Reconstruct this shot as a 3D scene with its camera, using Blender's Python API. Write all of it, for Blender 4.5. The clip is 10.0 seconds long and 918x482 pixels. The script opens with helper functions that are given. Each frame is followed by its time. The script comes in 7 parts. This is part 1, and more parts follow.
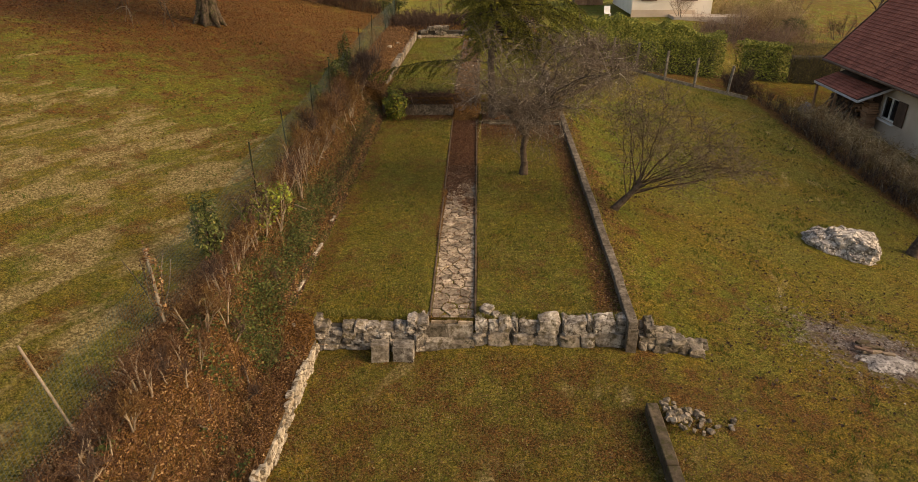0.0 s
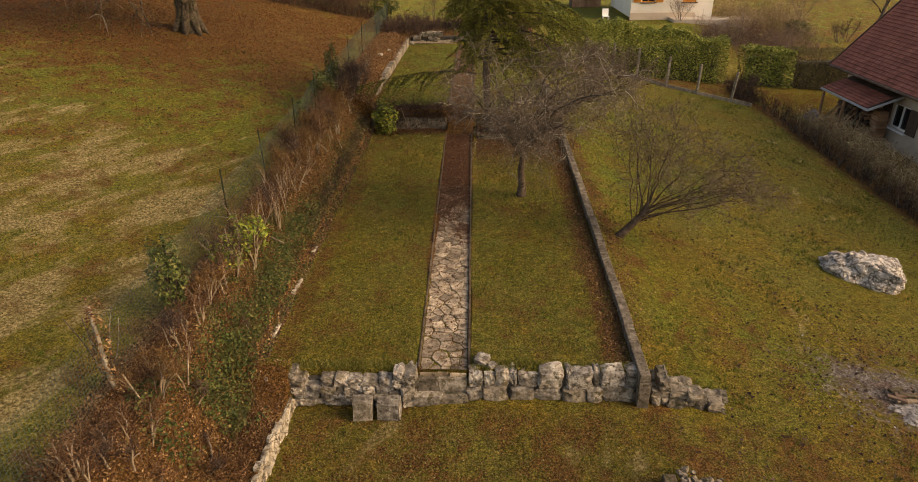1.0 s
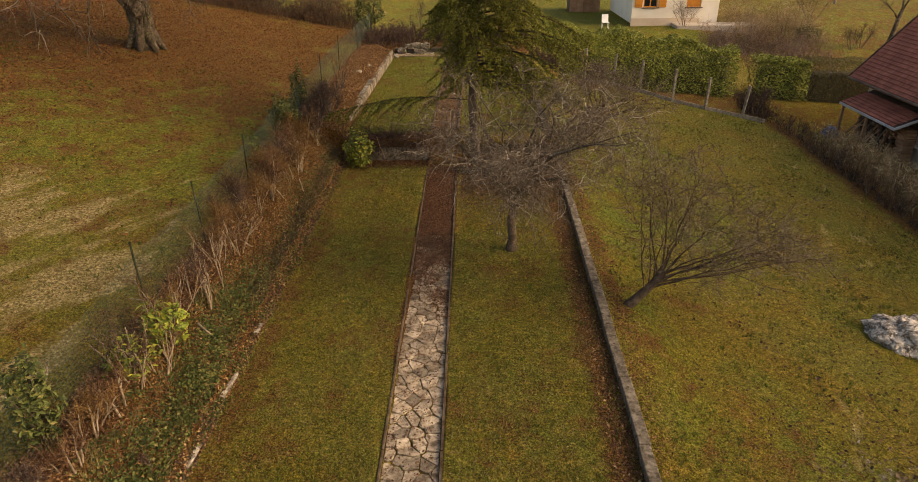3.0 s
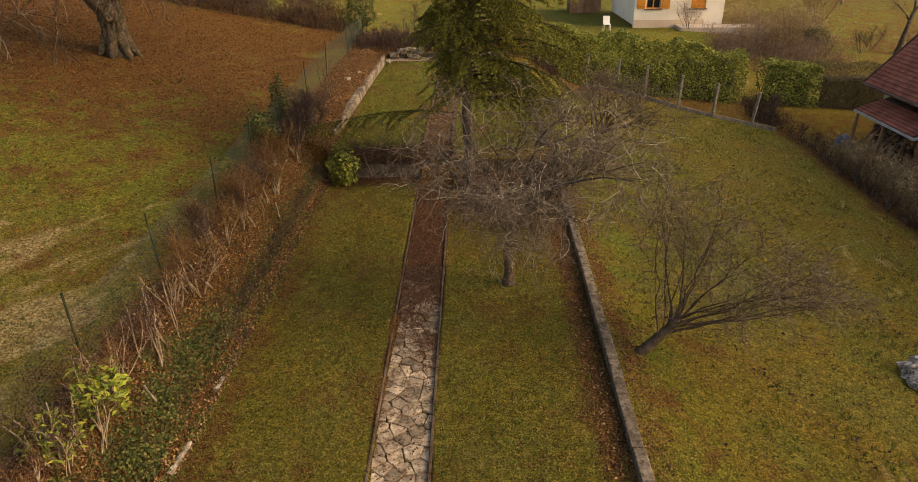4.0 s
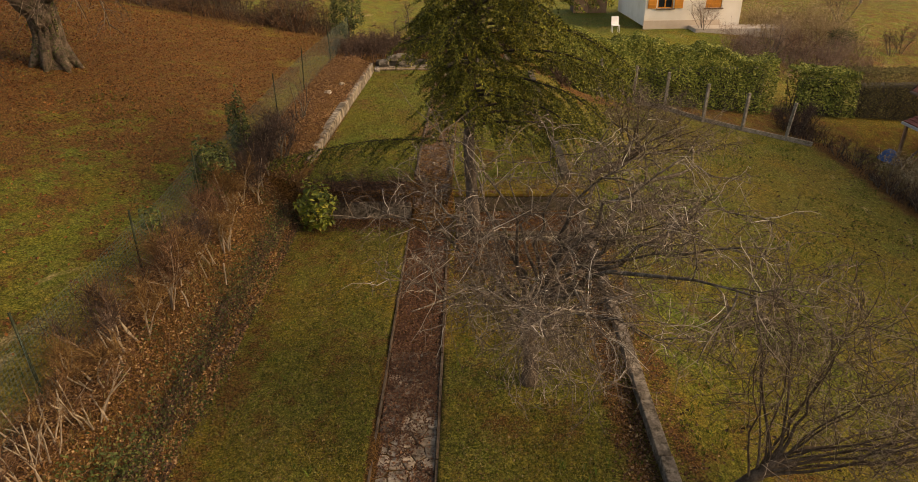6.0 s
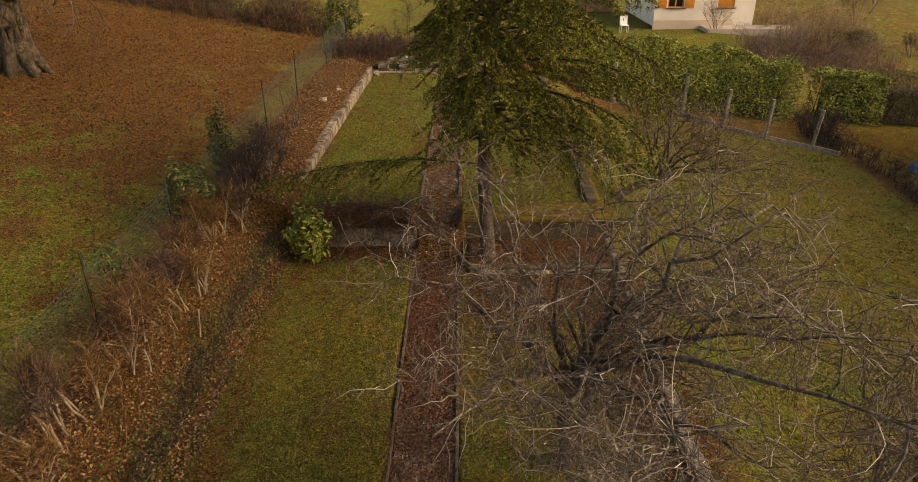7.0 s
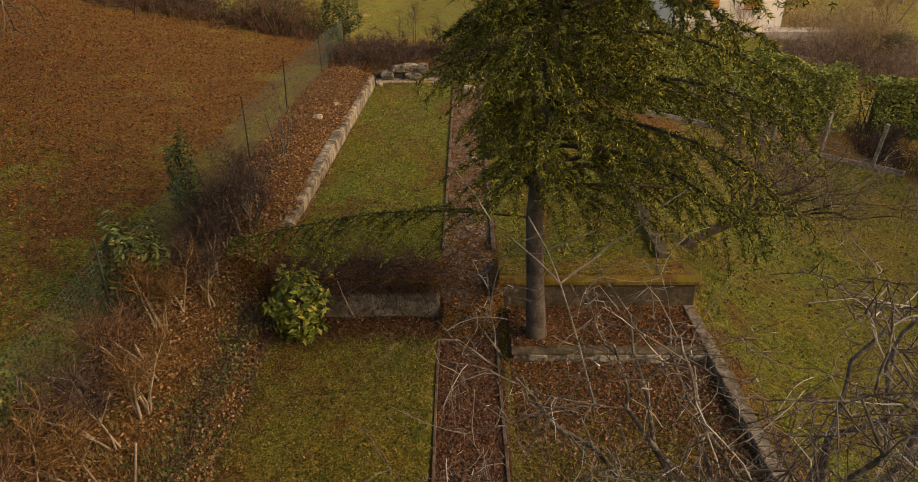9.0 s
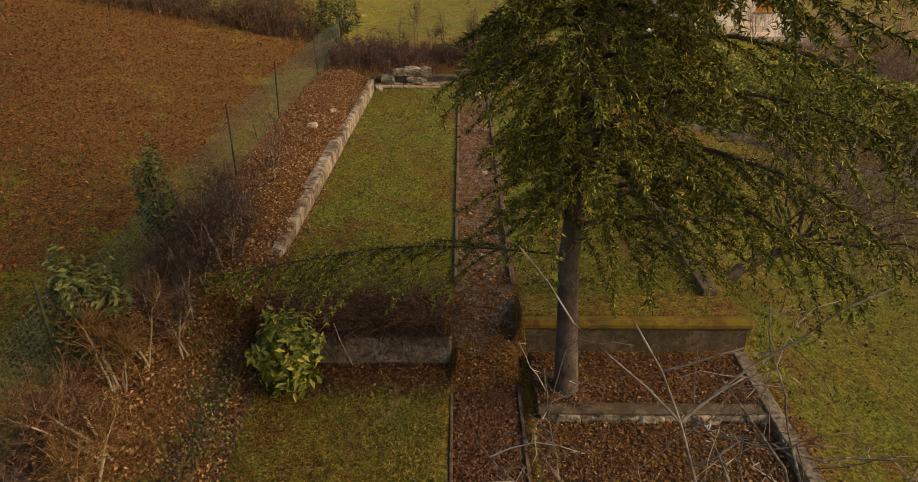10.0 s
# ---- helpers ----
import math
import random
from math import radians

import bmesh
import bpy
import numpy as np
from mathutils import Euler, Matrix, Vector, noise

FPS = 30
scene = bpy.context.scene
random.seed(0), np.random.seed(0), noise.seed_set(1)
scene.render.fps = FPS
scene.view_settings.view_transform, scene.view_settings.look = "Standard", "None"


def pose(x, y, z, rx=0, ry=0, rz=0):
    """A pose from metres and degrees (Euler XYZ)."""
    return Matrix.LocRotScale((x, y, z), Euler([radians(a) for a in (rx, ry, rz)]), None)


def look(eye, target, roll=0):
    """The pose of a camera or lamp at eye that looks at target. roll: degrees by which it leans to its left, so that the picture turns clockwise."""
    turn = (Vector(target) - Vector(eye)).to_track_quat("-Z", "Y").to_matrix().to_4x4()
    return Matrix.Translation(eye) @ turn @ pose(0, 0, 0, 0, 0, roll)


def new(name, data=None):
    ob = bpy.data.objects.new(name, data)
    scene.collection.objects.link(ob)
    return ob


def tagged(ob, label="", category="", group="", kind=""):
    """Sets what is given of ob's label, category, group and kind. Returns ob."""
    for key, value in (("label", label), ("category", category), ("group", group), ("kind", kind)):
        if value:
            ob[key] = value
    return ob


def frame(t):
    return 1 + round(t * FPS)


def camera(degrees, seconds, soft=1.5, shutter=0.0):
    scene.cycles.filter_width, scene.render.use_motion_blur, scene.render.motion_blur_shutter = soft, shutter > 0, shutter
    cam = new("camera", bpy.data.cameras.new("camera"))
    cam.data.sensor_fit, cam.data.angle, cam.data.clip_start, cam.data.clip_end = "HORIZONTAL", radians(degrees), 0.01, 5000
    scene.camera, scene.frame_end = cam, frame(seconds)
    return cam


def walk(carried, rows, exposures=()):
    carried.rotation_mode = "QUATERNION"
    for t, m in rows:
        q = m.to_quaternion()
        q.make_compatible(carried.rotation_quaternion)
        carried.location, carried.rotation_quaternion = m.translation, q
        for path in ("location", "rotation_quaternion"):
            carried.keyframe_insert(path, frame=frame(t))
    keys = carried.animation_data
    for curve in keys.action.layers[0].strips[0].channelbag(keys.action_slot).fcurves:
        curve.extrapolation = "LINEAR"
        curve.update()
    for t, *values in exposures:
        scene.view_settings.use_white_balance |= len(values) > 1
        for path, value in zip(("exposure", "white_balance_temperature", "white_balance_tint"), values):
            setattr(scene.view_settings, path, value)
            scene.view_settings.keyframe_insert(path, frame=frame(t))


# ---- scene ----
cam = camera(70.3, 10.0, soft=0.72)
PATH = [
    (0, (0.894, -9.968, 6.298), (0.821, -8.17, 5.426), -0.4),
    (0.5, (0.912, -9.291, 6.351), (0.844, -7.493, 5.478), -0.5),
    (1, (0.929, -8.589, 6.406), (0.866, -6.791, 5.532), -0.5),
    (1.5, (0.976, -7.883, 6.444), (0.915, -6.085, 5.57), -0.6),
    (2, (1.061, -7.184, 6.503), (1.001, -5.387, 5.628), -0.6),
    (2.5, (1.164, -6.481, 6.522), (1.104, -4.683, 5.648), -0.7),
    (4, (1.369, -4.193, 6.511), (1.313, -2.397, 5.633), -0.7),
    (4.5, (1.382, -3.383, 6.447), (1.327, -1.587, 5.569), -0.8),
    (5, (1.351, -2.539, 6.396), (1.299, -0.743, 5.518), -0.9),
    (5.5, (1.29, -1.659, 6.287), (1.241, 0.137, 5.409), -0.9),
    (7, (0.867, 0.983, 6.05), (0.832, 2.776, 5.164), -0.6),
    (7.5, (0.701, 1.791, 5.966), (0.668, 3.585, 5.082), -0.5),
    (8, (0.537, 2.552, 5.856), (0.506, 4.346, 4.973), -0.6),
    (8.5, (0.38, 3.287, 5.781), (0.353, 5.081, 4.898), -0.5),
    (9, (0.225, 4.022, 5.663), (0.203, 5.817, 4.781), -0.5),
    (9.5, (0.068, 4.716, 5.553), (0.054, 6.512, 4.673), -0.2),
    (10, (-0.061, 5.399, 5.463), (-0.067, 7.196, 4.585), 0.1),
]
walk(cam, [(t, look(eye, target, roll)) for t, eye, target, roll in PATH], [(0, 0.92, 9100, 16.5), (4.8, 0.93, 9250, 17), (10, 0.86, 9400, 17.5)])

# ---- light ----
SUN_DIR = Vector((0.9, -0.2, 0.54)).normalized()      # towards the sun
sky_world = bpy.data.worlds.new("overcast_sky")
scene.world = sky_world
sky_world.use_nodes = True
sn = sky_world.node_tree.nodes
sky = sn.new("ShaderNodeTexSky")
sky.sky_type, sky.sun_disc = "NISHITA", False
sky.sun_elevation = math.asin(SUN_DIR.z)
sky.sun_rotation = math.atan2(SUN_DIR.x, SUN_DIR.y)
sky.air_density, sky.dust_density = 1.0, 3.0
sky_world.node_tree.links.new(sky.outputs[0], sn["Background"].inputs[0])
sn["Background"].inputs[1].default_value = 0.15
sun_data = bpy.data.lights.new("sun", "SUN")
sun_data.energy, sun_data.angle, sun_data.color = 1.15, radians(36), (1.0, 0.9, 0.76)
sun = new("sun", sun_data)
sun.matrix_world = look(SUN_DIR * 60, (0, 0, 0))


# ---- materials ----
def material(name, rough=0.9, spec=0.25):
    m = bpy.data.materials.new(name)
    m.use_nodes = True
    nt = m.node_tree
    b = nt.nodes["Principled BSDF"]
    b.inputs["Roughness"].default_value = rough
    b.inputs["Specular IOR Level"].default_value = spec
    return m, nt, b


def add(nt, kind, **values):
    n = nt.nodes.new(kind)
    for k, v in values.items():
        n.inputs[k.replace("_", " ")].default_value = v
    return n


def noise_at(nt, scale, detail=4.0, rough=0.6, vec=None):
    n = add(nt, "ShaderNodeTexNoise", Scale=scale, Detail=detail, Roughness=rough)
    if vec is None:
        vec = nt.nodes.new("ShaderNodeNewGeometry").outputs["Position"]
    nt.links.new(vec, n.inputs["Vector"])
    return n.outputs["Fac"]


def ramp(nt, fac, stops):
    r = nt.nodes.new("ShaderNodeValToRGB")
    el = r.color_ramp.elements
    while len(el) < len(stops):
        el.new(0.5)
    for e, (p, c) in zip(el, stops):
        e.position, e.color = p, (*c, 1)
    nt.links.new(fac, r.inputs[0])
    return r.outputs[0]


def mix(nt, fac, a, b, mode="MIX"):
    n = nt.nodes.new("ShaderNodeMix")
    n.data_type, n.blend_type = "RGBA", mode
    for s, v in ((n.inputs[0], fac), (n.inputs[6], a), (n.inputs[7], b)):
        if isinstance(v, (int, float)):
            s.default_value = v
        elif isinstance(v, tuple):
            s.default_value = (*v, 1)
        else:
            nt.links.new(v, s)
    return n.outputs[2]


def bump(nt, b, height, strength, dist):
    n = add(nt, "ShaderNodeBump", Strength=strength, Distance=dist)
    nt.links.new(height, n.inputs["Height"])
    nt.links.new(n.outputs[0], b.inputs["Normal"])


def surface(name, dark, mid, light, fine=18.0, coarse=1.7, rough=0.9, relief=0.02, stain=None, vary=0.0, spec=0.25):
    """Grain from one noise, patches from a larger one, and stains of a third colour."""
    m, nt, b = material(name, rough, spec)
    c = ramp(nt, noise_at(nt, fine, 6, 0.7), [(0.3, dark), (0.5, mid), (0.72, light)])
    c = mix(nt, 0.55, c, ramp(nt, noise_at(nt, coarse, 3), [(0.35, dark), (0.5, mid), (0.66, light)]), "MIX")
    if stain:
        f = ramp(nt, noise_at(nt, coarse * 2.3, 5, 0.7), [(0.5, (0, 0, 0)), (0.62, (1, 1, 1))])
        c = mix(nt, f, c, stain)
    if vary:
        r = nt.nodes.new("ShaderNodeObjectInfo").outputs["Random"]
        h = add(nt, "ShaderNodeHueSaturation")
        mr = add(nt, "ShaderNodeMapRange")
        mr.inputs["To Min"].default_value, mr.inputs["To Max"].default_value = 1 - vary, 1 + vary
        nt.links.new(r, mr.inputs["Value"])
        nt.links.new(mr.outputs[0], h.inputs["Value"])
        nt.links.new(c, h.inputs["Color"])
        c = h.outputs[0]
    nt.links.new(c, b.inputs["Base Color"])
    bump(nt, b, noise_at(nt, fine * 1.5, 6, 0.7), 0.8, relief)
    return m


def foliage(name, stops, rough=0.6, spec=0.3):
    """Every leaf or twig its own tone."""
    m, nt, b = material(name, rough, spec)
    r = nt.nodes.new("ShaderNodeNewGeometry").outputs["Random Per Island"]
    c = ramp(nt, r, stops)
    c = mix(nt, ramp(nt, noise_at(nt, 1.1, 3), [(0.35, (0, 0, 0)), (0.65, (0.6, 0.6, 0.6))]), c, mix(nt, 1.0, c, (0.62, 0.6, 0.55), "MULTIPLY"))
    nt.links.new(c, b.inputs["Base Color"])
    return m


def ground_material():
    """Grass, with leaf litter, straw and bare soil where the cover attribute says so."""
    m, nt, b = material("ground_cover", 0.95, 0.1)
    at = nt.nodes.new("ShaderNodeAttribute")
    at.attribute_name = "cover"
    sep = nt.nodes.new("ShaderNodeSeparateColor")
    nt.links.new(at.outputs["Color"], sep.inputs[0])
    fine, mid, big = noise_at(nt, 34, 5, 0.85), noise_at(nt, 5.5, 6, 0.75), noise_at(nt, 0.7, 5, 0.7)
    g = ramp(nt, fine, [(0.41, (0.014, 0.016, 0.004)), (0.5, (0.1, 0.097, 0.015)), (0.58, (0.32, 0.255, 0.075))])
    g2 = ramp(nt, mid, [(0.32, (0.045, 0.06, 0.008)), (0.5, (0.105, 0.1, 0.016)), (0.66, (0.2, 0.14, 0.038))])
    g = mix(nt, 0.45, g, g2)
    g = mix(nt, ramp(nt, big, [(0.42, (0, 0, 0)), (0.6, (0.75, 0.75, 0.75))]), g, mix(nt, 1.0, g, (1.2, 0.93, 0.72), "MULTIPLY"))
    clump = ramp(nt, noise_at(nt, 12, 5, 0.85), [(0.36, (0.48, 0.46, 0.46)), (0.5, (1.1, 1.08, 1.05)), (0.64, (1.65, 1.57, 1.4))])
    g = mix(nt, 1.0, g, clump, "MULTIPLY")
    k = nt.nodes.new("ShaderNodeMath")
    k.operation = "MULTIPLY"
    nt.links.new(at.outputs["Alpha"], k.inputs[0])
    nt.links.new(ramp(nt, noise_at(nt, 0.8, 5, 0.7), [(0.36, (0.15, 0.15, 0.15)), (0.56, (1, 1, 1))]), k.inputs[1])
    g = mix(nt, k.outputs[0], g, mix(nt, 1.0, g, (0.8, 1.14, 0.85), "MULTIPLY"))

    turn, stretch = add(nt, "ShaderNodeMapping"), add(nt, "ShaderNodeMapping")
    turn.inputs["Rotation"].default_value = (0, 0, radians(-67))
    stretch.inputs["Scale"].default_value = (0.32, 1, 1)
    nt.links.new(nt.nodes.new("ShaderNodeNewGeometry").outputs["Position"], turn.inputs["Vector"])
    nt.links.new(turn.outputs[0], stretch.inputs["Vector"])
    streak = noise_at(nt, 1.5, 6, 0.62, stretch.outputs[0])

    def masked(channel, lo, hi, field=None):
        s = nt.nodes.new("ShaderNodeMath")
        s.operation = "ADD"
        nt.links.new(sep.outputs[channel], s.inputs[0])
        k = nt.nodes.new("ShaderNodeMath")
        k.operation, k.inputs[1].default_value = "MULTIPLY_ADD", 2.2
        k.inputs[2].default_value = -1.1
        nt.links.new(mid if field is None else field, k.inputs[0])
        nt.links.new(k.outputs[0], s.inputs[1])
        return ramp(nt, s.outputs[0], [(lo, (0, 0, 0)), (hi, (1, 1, 1))])

    litter = ramp(nt, fine, [(0.41, (0.012, 0.006, 0.003)), (0.5, (0.09, 0.043, 0.013)), (0.58, (0.29, 0.15, 0.05))])
    litter = mix(nt, 0.3, litter, ramp(nt, noise_at(nt, 9, 4, 0.7), [(0.36, (0.042, 0.03, 0.007)), (0.5, (0.108, 0.057, 0.0155)), (0.62, (0.215, 0.114, 0.033))]))
    straw = ramp(nt, noise_at(nt, 22, 5, 0.7), [(0.38, (0.09, 0.068, 0.024)), (0.5, (0.265, 0.2, 0.085)), (0.62, (0.48, 0.38, 0.19))])
    bare = ramp(nt, noise_at(nt, 18, 6, 0.85), [(0.36, (0.05, 0.04, 0.036)), (0.5, (0.14, 0.12, 0.11)), (0.62, (0.36, 0.325, 0.3))])
    bare = mix(nt, ramp(nt, noise_at(nt, 2.3, 4), [(0.45, (0, 0, 0)), (0.6, (0.8, 0.8, 0.8))]), bare, mix(nt, 1.0, bare, (0.75, 0.58, 0.5), "MULTIPLY"))
    c = mix(nt, masked("Green", 0.44, 0.62, streak), g, straw)
    c = mix(nt, masked("Red", 0.28, 0.6, noise_at(nt, 1.7, 7, 0.78)), c, litter)
    c = mix(nt, masked("Blue", 0.3, 0.65), c, bare)
    nt.links.new(c, b.inputs["Base Color"])
    bump(nt, b, fine, 1.0, 0.08)
    return m


M_GROUND = ground_material()
M_LIME = surface("limestone", (0.075, 0.06, 0.045), (0.29, 0.255, 0.208), (0.62, 0.57, 0.49), 12, 6.0, 0.92, 0.07, (0.08, 0.062, 0.042), 0.3)
M_DARKSTONE = surface("grey_rubble", (0.0751, 0.0601, 0.0451), (0.183, 0.151, 0.112), (0.333, 0.29, 0.225), 16, 4.0, 0.92, 0.04, (0.0537, 0.0482, 0.0268), 0.3)
M_WHITESTONE = surface("whitewashed_stone", (0.156, 0.125, 0.0858), (0.328, 0.281, 0.211), (0.499, 0.452, 0.367), 14, 5, 0.92, 0.04, (0.101, 0.0702, 0.039), 0.25)
M_BLOCK = surface("brown_grey_stone", (0.062, 0.05, 0.037), (0.25, 0.212, 0.166), (0.54, 0.49, 0.41), 16, 4.0, 0.92, 0.05, (0.105, 0.084, 0.0476), 0.35)
M_MORTAR = surface("earth_joint", (0.03, 0.025, 0.018), (0.07, 0.06, 0.045), (0.12, 0.1, 0.075), 20, 3)
M_FLAG = surface("flagstone", (0.135, 0.102, 0.068), (0.292, 0.227, 0.158), (0.497, 0.412, 0.297), 18, 4.5, 0.85, 0.014, (0.108, 0.0784, 0.0459), 0.42)
M_CONC = surface("weathered_concrete", (0.05, 0.039, 0.028), (0.125, 0.1, 0.074), (0.25, 0.212, 0.162), 22, 5.5, 0.92, 0.014, (0.045, 0.036, 0.02), 0.16)
M_DARKCONC = surface("dark_mossy_concrete", (0.0247, 0.0179, 0.0115), (0.0646, 0.0476, 0.0302), (0.142, 0.106, 0.0684), 22, 4, 0.92, 0.015, (0.038, 0.0357, 0.0101))
M_KERB = surface("earthy_kerb", (0.0372, 0.0241, 0.0144), (0.0868, 0.0605, 0.0374), (0.161, 0.12, 0.0792), 18, 3, 0.92, 0.02, (0.0496, 0.0263, 0.0125))
M_POSTCONC = surface("pale_post_concrete", (0.12, 0.098, 0.072), (0.23, 0.195, 0.15), (0.34, 0.3, 0.235), 22, 5, 0.92, 0.01, (0.13, 0.11, 0.07))
M_SLAB = surface("pale_terrace_concrete", (0.3, 0.25, 0.2), (0.42, 0.36, 0.29), (0.52, 0.46, 0.38), 22, 1.5, 0.9, 0.01)
M_MOSS = surface("moss", (0.0403, 0.0362, 0.00483), (0.121, 0.0885, 0.00966), (0.209, 0.145, 0.0161), 40, 3, 0.98, 0.03, (0.0966, 0.0403, 0.0161))
M_BARK = surface("grey_bark", (0.031, 0.0238, 0.0175), (0.0774, 0.0599, 0.0441), (0.163, 0.131, 0.0958), 45, 8, 0.95, 0.02, (0.232, 0.197, 0.144))
M_DARKBARK = surface("dark_bark", (0.032, 0.022, 0.015), (0.084, 0.061, 0.043), (0.17, 0.13, 0.094), 45, 9, 1.0, 0.02, None, 0, 0.05)
M_OAKBARK = surface("furrowed_bark", (0.026, 0.017, 0.011), (0.1, 0.07, 0.048), (0.22, 0.168, 0.12), 11, 5, 0.95, 0.12, (0.041, 0.0438, 0.0175))
M_TRUNK = surface("pale_cedar_trunk", (0.0273, 0.0202, 0.0155), (0.0764, 0.0596, 0.0466), (0.142, 0.117, 0.0932), 24, 5, 0.95, 0.04)
M_CEDARBARK = surface("cedar_bark", (0.0163, 0.0123, 0.00975), (0.0455, 0.0358, 0.0286), (0.104, 0.0858, 0.0702), 22, 4, 0.95, 0.04)
M_STEM = surface("pale_stem", (0.1, 0.073, 0.05), (0.215, 0.162, 0.11), (0.36, 0.29, 0.21), 30, 5, 0.9, 0.01)
M_SHOOT = surface("lichened_shoot", (0.05, 0.04, 0.031), (0.13, 0.105, 0.08), (0.28, 0.245, 0.19), 40, 8, 0.95, 0.008)
M_GREENWIRE = surface("green_coated_wire", (0.055, 0.09, 0.075), (0.085, 0.125, 0.105), (0.115, 0.16, 0.135), 20, 2, 0.5, 0.001)
M_CREAM = surface("cream_render", (0.6, 0.53, 0.42), (0.7, 0.63, 0.52), (0.78, 0.72, 0.62), 30, 0.7, 0.9, 0.006)
M_BEIGE = surface("beige_render", (0.44, 0.34, 0.25), (0.53, 0.42, 0.315), (0.6, 0.49, 0.38), 30, 0.9, 0.9, 0.006)
M_SHUTTER = surface("orange_wood", (0.42, 0.15, 0.02), (0.55, 0.21, 0.03), (0.62, 0.27, 0.05), 18, 2, 0.6, 0.003)
M_TILE = surface("red_brown_tile", (0.15, 0.043, 0.027), (0.235, 0.07, 0.045), (0.33, 0.112, 0.074), 20, 1.5, 0.8, 0.006, None, 0.14)
M_BROWNWOOD = surface("dark_brown_wood", (0.05, 0.03, 0.02), (0.1, 0.062, 0.042), (0.16, 0.1, 0.07), 24, 2, 0.7, 0.004)
M_PLANK = surface("cut_timber", (0.2, 0.1, 0.055), (0.34, 0.18, 0.1), (0.46, 0.27, 0.16), 24, 2, 0.8, 0.004, None, 0.25)
M_POST = surface("dark_green_post", (0.014, 0.018, 0.01), (0.026, 0.03, 0.017), (0.05, 0.05, 0.03), 20, 6, 0.95, 0.002, None, 0, 0.05)
M_WHITE = surface("white_paint", (0.66, 0.64, 0.6), (0.76, 0.74, 0.7), (0.82, 0.8, 0.77), 20, 1.5, 0.5, 0.002)
M_METAL = surface("galvanised_metal", (0.28, 0.28, 0.28), (0.4, 0.4, 0.4), (0.52, 0.52, 0.52), 30, 2, 0.45, 0.001)
M_ASH = surface("grey_ash", (0.06, 0.054, 0.052), (0.22, 0.205, 0.195), (0.55, 0.53, 0.5), 22, 6, 0.98, 0.04, (0.05, 0.045, 0.043))
M_BLUE = surface("blue_tarpaulin", (0.02, 0.05, 0.12), (0.03, 0.08, 0.18), (0.06, 0.12, 0.24), 14, 2, 0.5, 0.01)
M_BOULDER, bnt, bb = material("pale_boulder", 0.92, 0.15)
crack = bnt.nodes.new("ShaderNodeMath")
crack.operation, crack.inputs[1].default_value = "SUBTRACT", 0.5
bnt.links.new(noise_at(bnt, 3.4, 6, 0.68), crack.inputs[0])
crack_abs = bnt.nodes.new("ShaderNodeMath")
crack_abs.operation = "ABSOLUTE"
bnt.links.new(crack.outputs[0], crack_abs.inputs[0])
rock = ramp(bnt, noise_at(bnt, 9, 6, 0.75), [(0.32, (0.2, 0.165, 0.135)), (0.5, (0.5, 0.45, 0.39)), (0.66, (0.8, 0.75, 0.68))])
rock = mix(bnt, ramp(bnt, crack_abs.outputs[0], [(0.0, (1, 1, 1)), (0.045, (0, 0, 0))]), rock, (0.06, 0.045, 0.034))
bnt.links.new(rock, bb.inputs["Base Color"])
bump(bnt, bb, crack_abs.outputs[0], 1.0, 0.25)
M_GLASS, gnt, gb = material("window_glass", 0.06, 0.5)
gb.inputs["Base Color"].default_value = (0.015, 0.018, 0.02, 1)

M_REDLEAF = foliage("dark_red_brown_leaves", [(0.0, (0.045, 0.02, 0.011)), (0.4, (0.098, 0.043, 0.022)), (0.85, (0.16, 0.076, 0.039)), (1.0, (0.26, 0.15, 0.08))], 0.75, 0.2)
M_LITTER = foliage("dead_leaves", [(0.0, (0.035, 0.016, 0.008)), (0.3, (0.11, 0.05, 0.022)), (0.65, (0.22, 0.115, 0.048)), (1.0, (0.38, 0.245, 0.125))], 0.8, 0.2)
M_LAWNLEAF = foliage("small_lawn_leaves", [(0.0, (0.07, 0.035, 0.018)), (0.5, (0.15, 0.085, 0.035)), (0.9, (0.22, 0.14, 0.06)), (1.0, (0.36, 0.27, 0.14))], 0.8, 0.15)
# leaf tones lowered to take in shade from the oak's crown
M_ORANGE = foliage("orange_leaves", [(0.0, (0.0391, 0.0125, 0.00361)), (0.4, (0.109, 0.0366, 0.00901)), (0.75, (0.187, 0.0666, 0.0152)), (1.0, (0.293, 0.115, 0.0318))], 0.8, 0.2)
M_GRASS = foliage("grass_blades", [(0.0, (0.0336, 0.0448, 0.00672)), (0.35, (0.0952, 0.11, 0.0134)), (0.7, (0.179, 0.162, 0.0314)), (1.0, (0.358, 0.269, 0.101))], 0.8, 0.15)
M_TUFT = foliage("lush_grass", [(0.0, (0.025, 0.045, 0.006)), (0.5, (0.065, 0.1, 0.012)), (1.0, (0.13, 0.17, 0.025))], 0.8, 0.15)
M_DRYGRASS = foliage("dry_grass", [(0.0, (0.085, 0.078, 0.02)), (0.5, (0.17, 0.132, 0.054)), (1.0, (0.26, 0.21, 0.1))], 0.9, 0.1)
M_IVY = foliage("ivy_leaves", [(0.0, (0.02, 0.03, 0.008)), (0.5, (0.052, 0.07, 0.016)), (0.85, (0.1, 0.118, 0.028)), (1.0, (0.18, 0.155, 0.052))], 0.7, 0.25)
